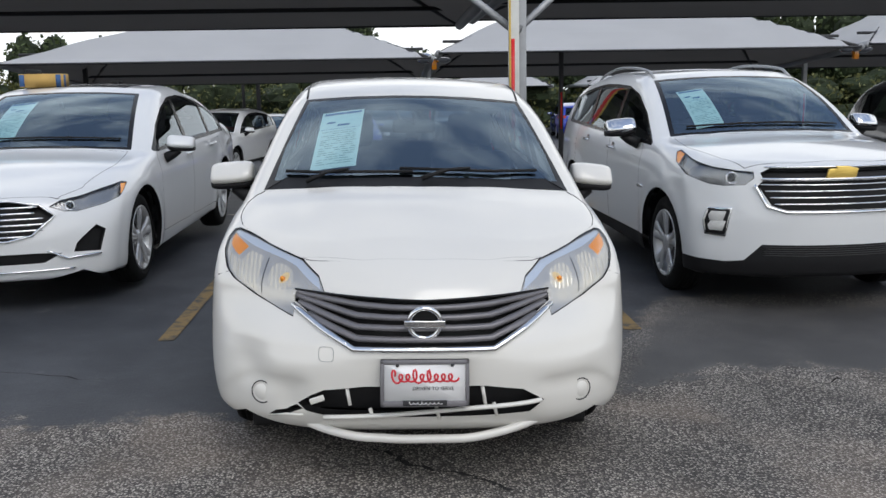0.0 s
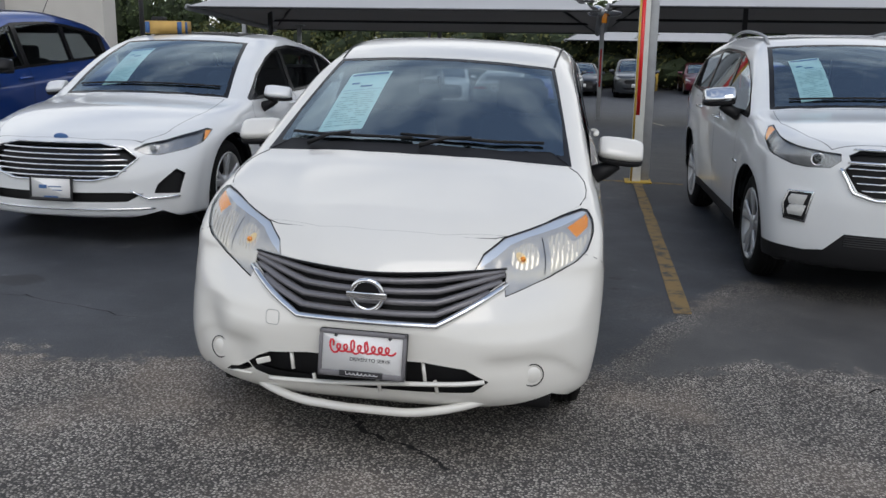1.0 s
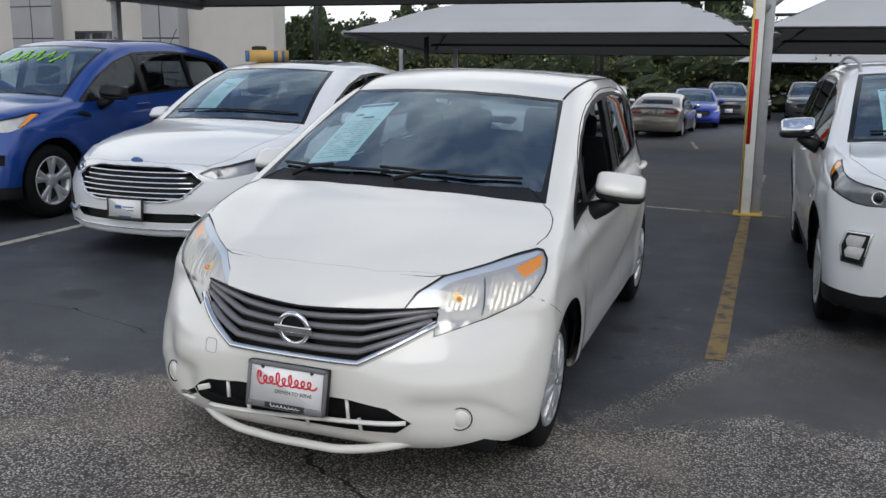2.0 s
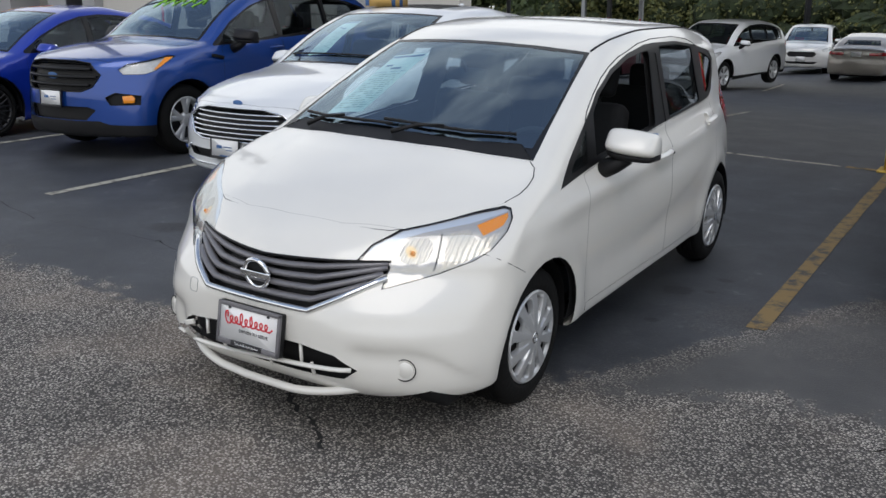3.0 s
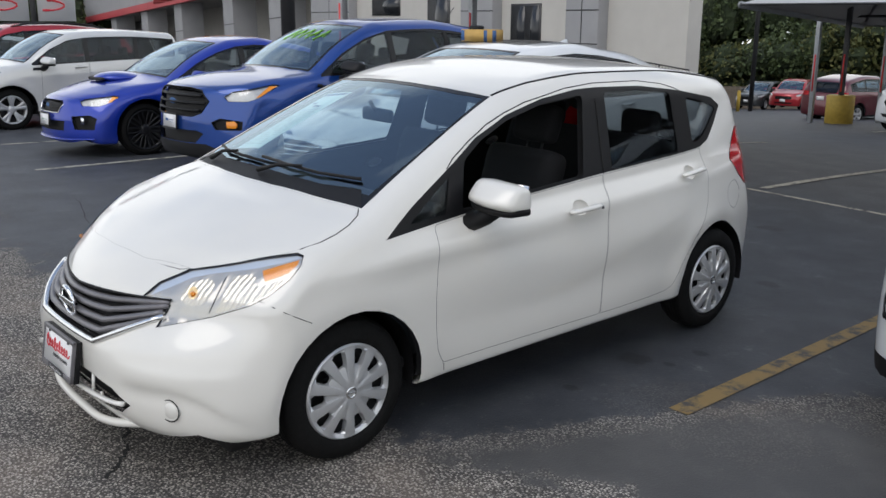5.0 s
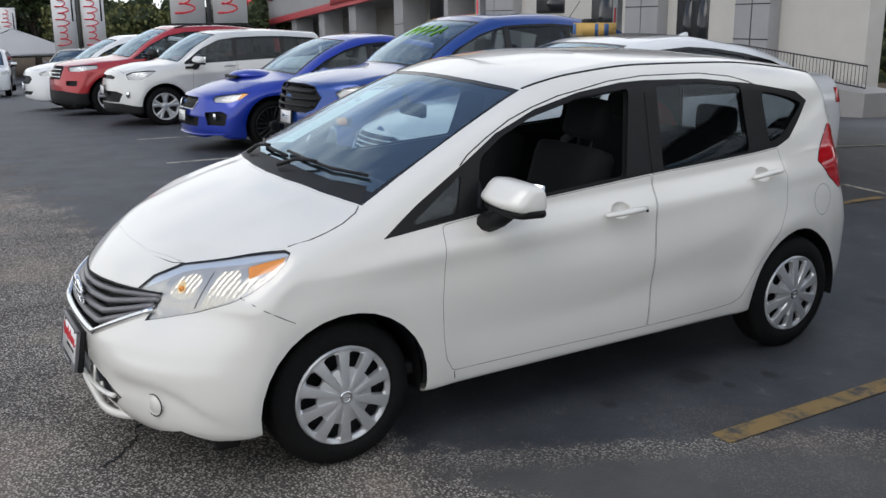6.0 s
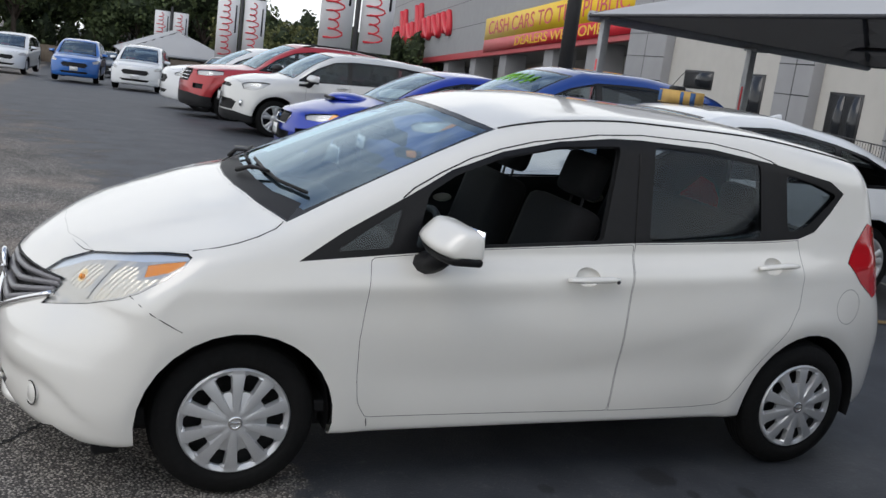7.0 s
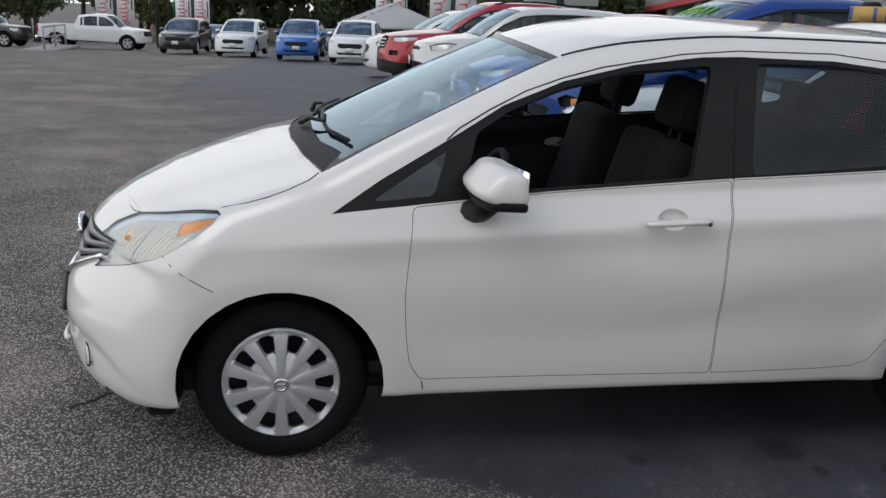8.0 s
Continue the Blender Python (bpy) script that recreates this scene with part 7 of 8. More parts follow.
    seal = mixc(ramp(fine, 0.62, 0.72), seal, (0.095, 0.097, 0.10))
    seal = mixc(math_("MULTIPLY", dust, 0.55), seal, (0.155, 0.155, 0.155))
    seal = mixc(math_("MULTIPLY", ramp(big, 0.55, 0.75), 0.35), seal, (0.10, 0.103, 0.11))
    seal = mixc(tar, seal, mixc(ramp(mid, 0.35, 0.7), (0.062, 0.060, 0.058), (0.088, 0.084, 0.079)))
    col = mixc(worn, seal, stone)
    # oil spots
    for x, y, r in ((0.84, 2.70, 0.075), (0.88, 2.13, 0.035), (1.02, 3.05, 0.04), (-0.35, 6.2, 0.10), (1.0, 2.78, 0.03), (-2.6, 1.9, 0.12), (0.55, 4.6, 0.06)):
        s_ = ramp(math_("ADD", spot(x, y, r * 1.3, r), math_("MULTIPLY", math_("SUBTRACT", small, 0.5), 1.5)), 1.15, 0.8)
        col = mixc(math_("MULTIPLY", s_, 0.7), col, (0.012, 0.012, 0.013))
    l.new(col, p.inputs["Base Color"])
    l.new(ramp(worn, 0, 1, 0.60, 0.9, False), p.inputs["Roughness"])
    bu = n.new("ShaderNodeBump")
    bu.inputs["Distance"].default_value = 0.008
    l.new(ramp(worn, 0, 1, 0.25, 0.9, False), bu.inputs["Strength"])
    hgt = math_("ADD", math_("MULTIPLY", vo.outputs["Distance"], -0.8), math_("MULTIPLY", fine, 0.5))
    l.new(hgt, bu.inputs["Height"])
    l.new(bu.outputs["Normal"], p.inputs["Normal"])
    return m


ASPHALT = asphalt()
ground = tagged(part("ground", ground_sheet(), ASPHALT), "dark sealed asphalt car park worn to pale aggregate in the driving lane", "asphalt", kind="structure")


def worn_paint(name, color, cover):
    m = mat(name, color, 0.7)
    n, l, p = nodes_of(m)
    co = n.new("ShaderNodeTexCoord")
    no = n.new("ShaderNodeTexNoise")
    no.inputs["Scale"].default_value, no.inputs["Detail"].default_value, no.inputs["Roughness"].default_value = 9.0, 8.0, 0.68
    l.new(co.outputs["Object"], no.inputs["Vector"])
    mr = n.new("ShaderNodeMapRange")
    mr.inputs["From Min"].default_value, mr.inputs["From Max"].default_value = cover - 0.07, cover + 0.07
    l.new(no.outputs["Fac"], mr.inputs["Value"])
    mx = n.new("ShaderNodeMix")
    mx.data_type = "RGBA"
    mx.inputs["A"].default_value, mx.inputs["B"].default_value = (*color, 1), (0.05, 0.05, 0.05, 1)
    l.new(mr.outputs["Result"], mx.inputs["Factor"])
    l.new(mx.outputs["Result"], p.inputs["Base Color"])
    return m


LINE_Y = worn_paint("worn_yellow_line", (0.22, 0.148, 0.055), 0.56)
LINE_W = worn_paint("worn_pale_line", (0.40, 0.38, 0.31), 0.56)


def road_line(x0, y0, x1, y1, w, material, label):
    b = bmesh.new()
    d = Vector((x1 - x0, y1 - y0, 0))
    s = Vector((-d.y, d.x, 0)).normalized() * w / 2
    n = max(2, int(d.length / 0.4))
    rnd = random.Random(int(x0 * 77 + y0 * 31))
    prev = None
    for i in range(n + 1):
        c = Vector((x0, y0, 0)) + d * i / n
        j = rnd.uniform(0.9, 1.08)
        pair = [b.verts.new((c.x + s.x * k * j, c.y + s.y * k * j, ground_z(c.x, c.y) + 0.004)) for k in (-1, 1)]
        if prev:
            b.faces.new((prev[0], pair[0], pair[1], prev[1]))
        prev = pair
    return tagged(part("bay_line", b, material), label, "road marking", "painted bay lines", "structure")


for xx, y0 in ((-7.15, 2.25), (-4.24, 2.08), (-1.45, 2.15), (1.39, 2.3), (4.45, 2.3)):
    road_line(xx, y0, xx, 7.55, 0.10, LINE_Y if xx > -4 else LINE_W, "worn yellow bay line on dark asphalt" if xx > -4 else "worn pale bay line on dark asphalt")
    road_line(xx + 0.03, 7.95, xx + 0.10, 12.8, 0.10, LINE_W, "worn pale bay line on dark asphalt")
road_line(-10.1, 2.6, -9.6, 7.5, 0.09, LINE_W, "worn pale bay line on dark asphalt")
road_line(-8.0, 8.05, 0.9, 7.66, 0.07, LINE_W, "thin pale cross line between the bays")
road_line(0.95, 7.66, 1.9, 7.62, 0.10, LINE_Y, "worn yellow cross line at the post")
for xx in (-6.2, -3.2, -0.2, 2.8):
    road_line(xx, 21.5, xx - 0.5, 26.0, 0.10, LINE_W, "worn pale bay line on dark asphalt")


def crack(points, w):
    b = bmesh.new()
    rnd = random.Random(int(points[0][0] * 91))
    prev = None
    for (xa, ya), (xb, yb) in zip(points, points[1:]):
        n = 8
        for i in range(n + 1):
            t = i / n
            x, y = xa + (xb - xa) * t + rnd.uniform(-0.02, 0.02), ya + (yb - ya) * t + rnd.uniform(-0.02, 0.02)
            k = w * rnd.uniform(0.4, 1.2)
            pair = [b.verts.new((x - k, y, ground_z(x, y) + 0.003)), b.verts.new((x + k, y + k * 0.6, ground_z(x, y) + 0.003))]
            if prev:
                b.faces.new((prev[0], pair[0], pair[1], prev[1]))
            prev = pair
    return tagged(part("asphalt_crack", b, SEAM), "thin dark crack in the worn asphalt", "crack", "cracks in the ground", "structure")


crack([(0.32, 0.02), (0.17, 0.16), (-0.02, 0.24), (-0.20, 0.45)], 0.012)
crack([(1.5, 0.9), (2.2, 1.25), (2.9, 1.3), (3.6, 1.6)], 0.006)
crack([(-1.6, 1.4), (-2.4, 1.6), (-3.6, 1.5), (-5.0, 1.9)], 0.006)

# ---- shade canopies ----
FABRIC = grain(mat("grey_shade_fabric", (0.56, 0.565, 0.57), 0.85), 0.6, 0.08)
# darker copy of the fabric: the shade under the canopy put into its colour
FABRICSHADE = grain(mat("shaded_fabric_copy", (0.14, 0.135, 0.13), 0.9), 0.6, 0.15)
for _m, _t, _k in ((FABRIC, (0.5, 0.5, 0.5, 1), 0.24), (FABRICSHADE, (0.5, 0.48, 0.46, 1), 0.42)):
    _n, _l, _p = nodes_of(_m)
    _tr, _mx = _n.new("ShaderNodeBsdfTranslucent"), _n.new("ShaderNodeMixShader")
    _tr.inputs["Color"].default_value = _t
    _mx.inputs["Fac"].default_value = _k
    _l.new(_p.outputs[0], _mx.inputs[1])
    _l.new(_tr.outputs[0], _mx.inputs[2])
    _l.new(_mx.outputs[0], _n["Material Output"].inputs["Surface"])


def canopy(x0, x1, y0, y1, z0, z1, rise, label, sag=0.10):
    """A hipped fabric roof on a pipe frame; z0 and z1 are the eaves at y0 and y1."""
    c = thing("shade_canopy", pose((x0 + x1) / 2, (y0 + y1) / 2, 0), label, "canopy", "shade canopies")
    hx, hy = (x1 - x0) / 2, (y1 - y0) / 2
    b = bmesh.new()
    n, k = 28, 16
    g = []
    for i in range(n + 1):
        row = []
        for j in range(k + 1):
            u, v = -1 + 2 * i / n, -1 + 2 * j / k
            du, dv = (1 - abs(u)) * hx, (1 - abs(v)) * hy
            h = min(min(du / (hx * 0.45), dv / hy), 1.0)
            e = z0 + (z1 - z0) * (v + 1) / 2
            drop = sag * math.sin(math.pi * (u + 1) / 2) * (1 - dv / hy) * 0.6 if abs(v) > 0.7 else 0
            row.append(b.verts.new((u * hx, v * hy, e + rise * (h ** 0.92) - drop * 0.4)))
        g.append(row)
    for i in range(n):
        for j in range(k):
            b.faces.new((g[i][j], g[i + 1][j], g[i + 1][j + 1], g[i][j + 1]))
    # second, darker layer just below paints the underside's shade
    inner_layer = b.copy()
    bmesh.ops.translate(inner_layer, verts=inner_layer.verts, vec=(0, 0, -0.03))
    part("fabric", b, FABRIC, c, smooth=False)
    part("fabric_shade_layer", inner_layer, FABRICSHADE, c, "dark shaded underside of the fabric", smooth=False)
    ez = lambda v: z0 + (z1 - z0) * (v + 1) / 2 - 0.03
    for v in (-1, 1):
        part("eave_pipe", tube([(-hx, v * hy, ez(v)), (hx, v * hy, ez(v))], 0.03, 8), STEELDARK, c)
        part("inner_beam", tube([(-hx * 0.97, v * hy * 0.72, ez(v) + rise * 0.26 - 0.06), (hx * 0.97, v * hy * 0.72, ez(v) + rise * 0.26 - 0.06)], 0.04, 8), STEELDARK, c)
    for u in (-1, 1):
        part("end_pipe", tube([(u * hx, -hy, ez(-1)), (u * hx, hy, ez(1))], 0.09, 8), STEEL, c)
    zr = (z0 + z1) / 2 + rise - 0.08
    part("ridge_pipe", tube([(-hx * 0.55, 0, zr), (hx * 0.55, 0, zr)], 0.05, 8), STEELDARK, c)
    for u in (-1, 1):
        for v in (-1, 1):
            part("hip_pipe", tube([(u * hx, v * hy, ez(v)), (u * hx * 0.55, 0, zr)], 0.045, 8), STEELDARK, c)
    return c


canopy(-10.1, 1.28, 8.3, 14.6, 2.76, 2.66, 1.15, "grey fabric shade canopy on a steel frame over the bays")
canopy(1.52, 14.7, 8.3, 14.6, 2.78, 2.76, 1.15, "grey fabric shade canopy on a steel frame over the bays")
canopy(-10.0, 1.05, 21.4, 28.6, 2.26, 1.74, 1.30, "pale grey fabric shade canopy over the second row")
canopy(1.25, 12.6, 21.4, 28.6, 2.38, 1.82, 1.55, "pale grey fabric shade canopy over the second row")
canopy(12.8, 24.2, 21.4, 28.6, 2.45, 1.95, 1.55, "pale grey fabric shade canopy over the second row")
canopy(-0.4, 8.6, 46.0, 52.0, 1.45, 1.40, 1.1, "small pale canopy at the back of the lot")
canopy(10.5, 20.0, 46.0, 52.0, 1.45, 1.40, 1.1, "small pale canopy at the back of the lot")


def post(x, y, top, label, style="striped", base=0.0):
    z = ground_z(x, y)
    p = thing("canopy_post", pose(x, y, z), label, "post", "canopy posts")
    h = top - z
    if style == "striped":
        part("steel_tube", box_bm(0.075, 0.10, h / 2, 0.10, 0.10, h, 0.008), STEEL, p)
        part("painted_channel", box_bm(-0.035, -0.02, h / 2, 0.12, 0.07, h, 0.006), POSTWHITE, p)
        part("yellow_stripe", box_bm(-0.082, -0.0575, h / 2, 0.022, 0.004, h - 0.02), YELLOW, p)
        part("reflective_tape", box_bm(-0.048, -0.0585, 1.42, 0.040, 0.004, 1.30), TAPE, p)
        part("base_plate", box_bm(0, 0.03, 0.010, 0.30, 0.30, 0.016, 0.003), YELLOW, p)
    else:
        part("steel_tube", box_bm(0, 0, h / 2, 0.13, 0.13, h, 0.01), STEELDARK if style == "dark" else STEEL, p)
        part("reflective_tape", box_bm(0, -0.068, 1.5, 0.05, 0.004, 1.1), TAPE, p)
        if base:
            part("concrete_base", lathe([(-0.1, 0.0001), (-0.1, 0.40), (base - 0.03, 0.40), (base, 0.37), (base, 0.0001)], 28), YELLOW, p, "yellow-painted concrete base").rotation_euler = (0, -math.pi / 2, 0)
    for s in (-1, 1) if style == "striped" else ():
        part("knee_brace", tube([(0, 0.05, h - 0.75), (s * 0.85, 0.55, h - 0.02)], 0.045, 8), STEEL, p)
    part("cap_bracket", box_bm(0, 0.1, h, 0.34, 0.30, 0.05, 0.01), STEEL, p)
    return p


post(1.40, 7.66, 2.86, "white and yellow canopy post with red reflective tape")
post(-9.9, 8.5, 2.70, "plain steel canopy post", "plain")
post(-9.9, 11.6, 2.58, "plain steel canopy post", "plain")
post(14.6, 8.4, 2.72, "plain steel canopy post", "plain")
post(1.15, 25.0, 2.2, "steel canopy post with red reflective tape", "plain")
post(-10.2, 26.2, 1.9, "white canopy post with red reflective tape", "plain")
post(-9.4, 26.4, 2.9, "dark canopy post on a yellow concrete base", "dark", 0.85)
post(-9.0, 28.2, 1.85, "plain steel canopy post", "plain")
post(5.15, 25.0, 2.9, "dark steel canopy post", "dark")
post(12.7, 25.0, 2.2, "steel canopy post with red reflective tape", "plain")
post(4.0, 46.2, 1.4, "dark canopy post on a yellow concrete base", "dark", 0.95)


def flood_lamp(x, y, z):
    f = thing("flood_lamp", pose(x, y, z), "twin flood lamps on a canopy corner", "lamp")
    for s in (-1, 1):
        b = bmesh.new()
        bmesh.ops.create_uvsphere(b, u_segments=16, v_segments=10, radius=0.24)
        for v in b.verts:
            v.co = Vector((v.co.x * 1.0 + s * 0.22, v.co.y, v.co.z * 0.6 - 0.08 * abs(v.co.x)))
        part("lamp_head", b, CHROME, f)
    part("bracket", box_bm(0, 0, -0.14, 0.14, 0.14, 0.34, 0.02), AMBER, f)
    return f


flood_lamp(1.15, 21.9, 2.25)
flood_lamp(12.7, 21.9, 2.35)

# ---- the dealership building ----
WALLGREY = grain(mat("grey_wall_panel", (0.33, 0.33, 0.335), 0.75), 1.2, 0.08)
BEIGE = grain(mat("beige_render", (0.52, 0.50, 0.46), 0.85), 1.5, 0.06, 0.1)
SHADEGREY = grain(mat("portico_soffit", (0.30, 0.29, 0.28), 0.85), 1.5, 0.08)
REDBAND = grain(mat("red_band", (0.50, 0.07, 0.08), 0.5), 2, 0.08)
YELLOWSIGN = mat("yellow_banner", (0.85, 0.56, 0.02), 0.5)
DOORDARK = mat("dark_door_glass", (0.02, 0.022, 0.025), 0.15)

BLD = pose(-16.65, 28.0, 0, 0, 0, -8)
FALL = Matrix.Translation((0, 0, 6.75)) @ Matrix.Rotation(-0.055, 4, "Y")      # the portico steps down with the lot
bld = thing("dealership_building", BLD, "grey and cream dealership with red band and column portico", "building")
B = lambda x0, x1, y0, y1, z0, z1, bev=0.0: box_bm((x0 + x1) / 2, (y0 + y1) / 2, (z0 + z1) / 2, x1 - x0, y1 - y0, z1 - z0, bev)


def on_portico(name, bm, material, parent=None, label=""):
    bm.transform(FALL)
    return part(name, bm, material, parent or bld, label, smooth=False)


part("side_wing", B(-30.0, 0.7, 0.0, 0.7, -2.2, 8.2), BEIGE, bld, smooth=False)
part("rear_block", B(-30.0, -13.2, 0.7, 14.0, -2.2, 8.0), BEIGE, bld, smooth=False)
part("wing_parapet", B(-30.1, 0.8, -0.12, 0.8, 8.2, 8.5), WALLGREY, bld, smooth=False)
on_portico("back_wall", B(-132, -29.5, 6.0, 6.5, -9.5, 0.0), BEIGE)
on_portico("fascia", B(-131, -29.0, 0.0, 7.0, 0.0, 9.0), WALLGREY)
on_portico("red_band", B(-131.05, -28.95, -0.08, 0.4, -0.62, 0.0), REDBAND)
on_portico("soffit", B(-131, -29.0, 0.4, 6.5, -0.45, -0.25), SHADEGREY)
for xx in (-120.0, -104.0, -90.0, -78.0, -67.0, -57.0, -45.2, -36.5):
    on_portico("column", B(xx - 1.0, xx + 1.0, 0.3, 2.2, -9.5, -0.4, 0.03), WALLGREY)
    for zz in (-2.9, -5.4):
        on_portico("column_joint", B(xx - 1.01, xx + 1.01, 0.288, 0.31, zz, zz + 0.06), SIGNBLACK)
for zz in (2.6, 5.2, 7.8):
    on_portico("panel_joint", B(-131, -29.0, -0.012, 0.01, zz, zz + 0.06), SIGNBLACK)
for xx in (-118, -105, -84, -72.5, -62, -40.5):
    b = bmesh.new()
    bmesh.ops.create_uvsphere(b, u_segments=10, v_segments=6, radius=0.17)
    bmesh.ops.translate(b, verts=b.verts, vec=(xx, 2.6, -0.62))
    on_portico("soffit_lamp", b, mat("soffit_lamp", (0.9, 0.9, 0.85), 0.4, emit=((1.0, 0.92, 0.8), 2.5)))
# panelled piers, doors and windows of the wing
for xa, xb in ((-28.9, -24.0), (-12.8, -10.3), (-5.3, -3.4)):
    part("pier", B(xa, xb, -0.55, 0.0, -2.2, 8.1, 0.02), WALLGREY, bld)
    for zz in (-0.4, 0.9, 2.2, 3.5, 4.8):
        part("pier_joint", B(xa - 0.01, xb + 0.01, -0.56, -0.53, zz, zz + 0.04), SIGNBLACK, bld)
    part("pier_joint", B((xa + xb) / 2 - 0.02, (xa + xb) / 2 + 0.02, -0.56, -0.53, -2.2, 8.1), SIGNBLACK, bld)
for nm, xa, xb, za, zb in (("window", -22.1, -19.3, 2.12, 2.86), ("door", -16.4, -14.6, 0.55, 2.90), ("door", -9.5, -7.6, 0.25, 2.42)):
    part(nm + "_frame", B(xa - 0.10, xb + 0.10, -0.04, 0.0, za - 0.10, zb + 0.10), STEELDARK, bld)
    xm = (xa + xb) / 2 if nm == "door" and xa > -10 else xb
    part(nm, B(xa, xm - 0.03, -0.07, -0.03, za, zb), DOORDARK, bld)
    if xm < xb:
        part(nm, B(xm + 0.03, xb, -0.07, -0.03, za, zb), DOORDARK, bld)
# ramp and railing at the wing
ramp = prism([(-8.0, -1.9), (2.6, -1.9), (2.6, -0.62), (-3.2, -0.18), (-8.0, -0.02)], 1.7, Matrix(((1, 0, 0, 0), (0, 0, -1, -0.2), (0, 1, 0, 0), (0, 0, 0, 1))))
part("ramp", ramp, SHADEGREY, bld, "pale concrete entrance ramp", smooth=False)
rail_b = thing("ramp_railing", BLD, "black steel ramp railing with upright bars", "railing")
RAIL = ((-7.9, 0.94), (-3.2, 0.74), (2.5, 0.22))
rail_z = lambda x: RAIL[0][1] + (x - RAIL[0][0]) * (RAIL[1][1] - RAIL[0][1]) / 4.7 if x < -3.2 else RAIL[1][1] + (x + 3.2) * (RAIL[2][1] - RAIL[1][1]) / 5.7
for dz in (0.0, -0.68):
    part("rail", tube([(x, -1.8, z + dz) for x, z in RAIL], 0.026, 6), STEELDARK, rail_b)
for i in range(70):
    xx = -7.9 + 10.4 * i / 69
    part("baluster", tube([(xx, -1.8, rail_z(xx) - (0.90 if i % 12 == 0 else 0.68)), (xx, -1.8, rail_z(xx))], 0.028 if i % 12 == 0 else 0.011, 5), STEELDARK, rail_b)

# yellow banner on the fascia, with its words
ban = thing("fascia_banner", BLD @ FALL, "yellow and red banner fixed to the fascia", "sign")
part("banner_cloth", B(-62.2, -29.2, -0.16, -0.11, 0.85, 2.85), YELLOWSIGN, ban)
part("banner_foot", B(-62.2, -29.2, -0.162, -0.112, -0.25, 0.85), SIGNRED, ban)
letters("banner_headline", "CASH CARS TO THE PUBLIC", 1.72, SIGNRED, pose(-45.7, -0.18, 1.84, 90, 0, 0), ban, squeeze=1.42, depth=0.01)
letters("banner_lettering", "DEALERS WELCOME", 1.05, YELLOWSIGN, pose(-43.5, -0.18, 0.30, 90, 0, 0), ban, squeeze=1.95, depth=0.01)

# red script sign: plain strokes in its colour
sgn = thing("script_sign", BLD @ FALL, "large red script sign on the grey fascia", "sign")
for k in range(9):
    x0 = -119.0 + 4.9 * k
    hh = 4.4 if k in (0, 3, 5) else 2.4
    pts = [(x0 + 3.6 * t + 1.1 * math.cos(9.0 * t), -0.25, 2.3 + hh * (0.5 + 0.5 * math.sin(9.0 * t - 1.2))) for t in np.linspace(0, 1, 18)]
    part("script_stroke", tube(pts, 0.36, 6), SIGNRED, sgn)

# ---- feather banners on poles ----
BANNERWHITE = mat("banner_cloth_white", (0.75, 0.75, 0.76), 0.7)


def banner_pair(x, y, z0, w, h, turn, label="pair of white vertical banners with red script on a pole"):
    z = ground_z(x, y)
    b = thing("banner_pole", pose(x, y, z, 0, 0, turn), label, "banner", "banner poles")
    part("pole", tube([(0, 0, 0), (0, 0, z0 - z + h + 0.4)], 0.10, 10), STEELDARK, b)
    for s in (-1, 1):
        cx = s * (w / 2 + 0.14)
        part("banner", box_bm(cx, 0, z0 - z + h / 2, w, 0.02, h), BANNERWHITE, b)
        part("arm", tube([(0, 0, z0 - z + h), (s * (w + 0.2), 0, z0 - z + h)], 0.03, 6), STEELDARK, b)
        pts = []
        for t in np.linspace(0, 1, 90):
            tall = 1.0 if t < 0.12 or 0.36 < t < 0.50 or 0.62 < t < 0.70 else 0.55
            pts.append((cx - w * 0.08 - w * 0.30 * tall * math.sin(9 * math.tau * t), -0.02, z0 - z + h * (0.08 + 0.84 * t) + 0.022 * h * math.cos(9 * math.tau * t)))
        part("script_stroke", tube(pts, w * 0.026, 5), SIGNRED, b)
        part("slogan_bar", box_bm(cx + w * 0.36, -0.014, z0 - z + h * 0.66, w * 0.07, 0.006, h * 0.42), SIGNBLACK, b)
    return b


banner_pair(-31.0, 10.3, 1.65, 1.25, 3.6, 72)
banner_pair(-53.0, 9.6, 0.06, 1.25, 3.8, 80)
banner_pair(-84.0, 8.6, -0.62, 1.3, 3.6, 84)
banner_pair(-95.0, 6.0, -0.9, 1.3, 3.6, 86)
banner_pair(-74.0, -14.0, -1.37, 1.3, 3.4, 100)
banner_pair(-82.0, -9.0, -1.89, 1.3, 3.2, 100)

# tall plain poles
for x, y, h, r in ((-15.6, 11.0, 9.0, 0.17), (-22.0, 43.0, 12.0, 0.12), (-6.0, 40.0, 11.0, 0.10), (-62.0, -9.0, 11.0, 0.12), (-8.5, 52.0, 9, 0.09)):
    p_ = thing("lamp_pole", pose(x, y, ground_z(x, y)), "tall dark steel lighting pole", "pole", "poles")
    part("shaft", tube([(0, 0, 0), (0, 0, h)], r, 10), STEELDARK, p_)
    for s in (-1, 1):
        part("lamp_head", box_bm(s * 0.5, 0, h, 0.5, 0.3, 0.14, 0.03), STEELDARK, p_)


# far canopy by the banners
canopy(-63.0, -55.5, 3.0, 10.0, -0.08, -0.08, 1.5, "small grey hipped canopy by the banners", 0.05)
for dx in (-62.8, -55.7):
    for dy in (3.2, 9.8):
        post(dx, dy, -0.11, "plain steel canopy post", "plain")

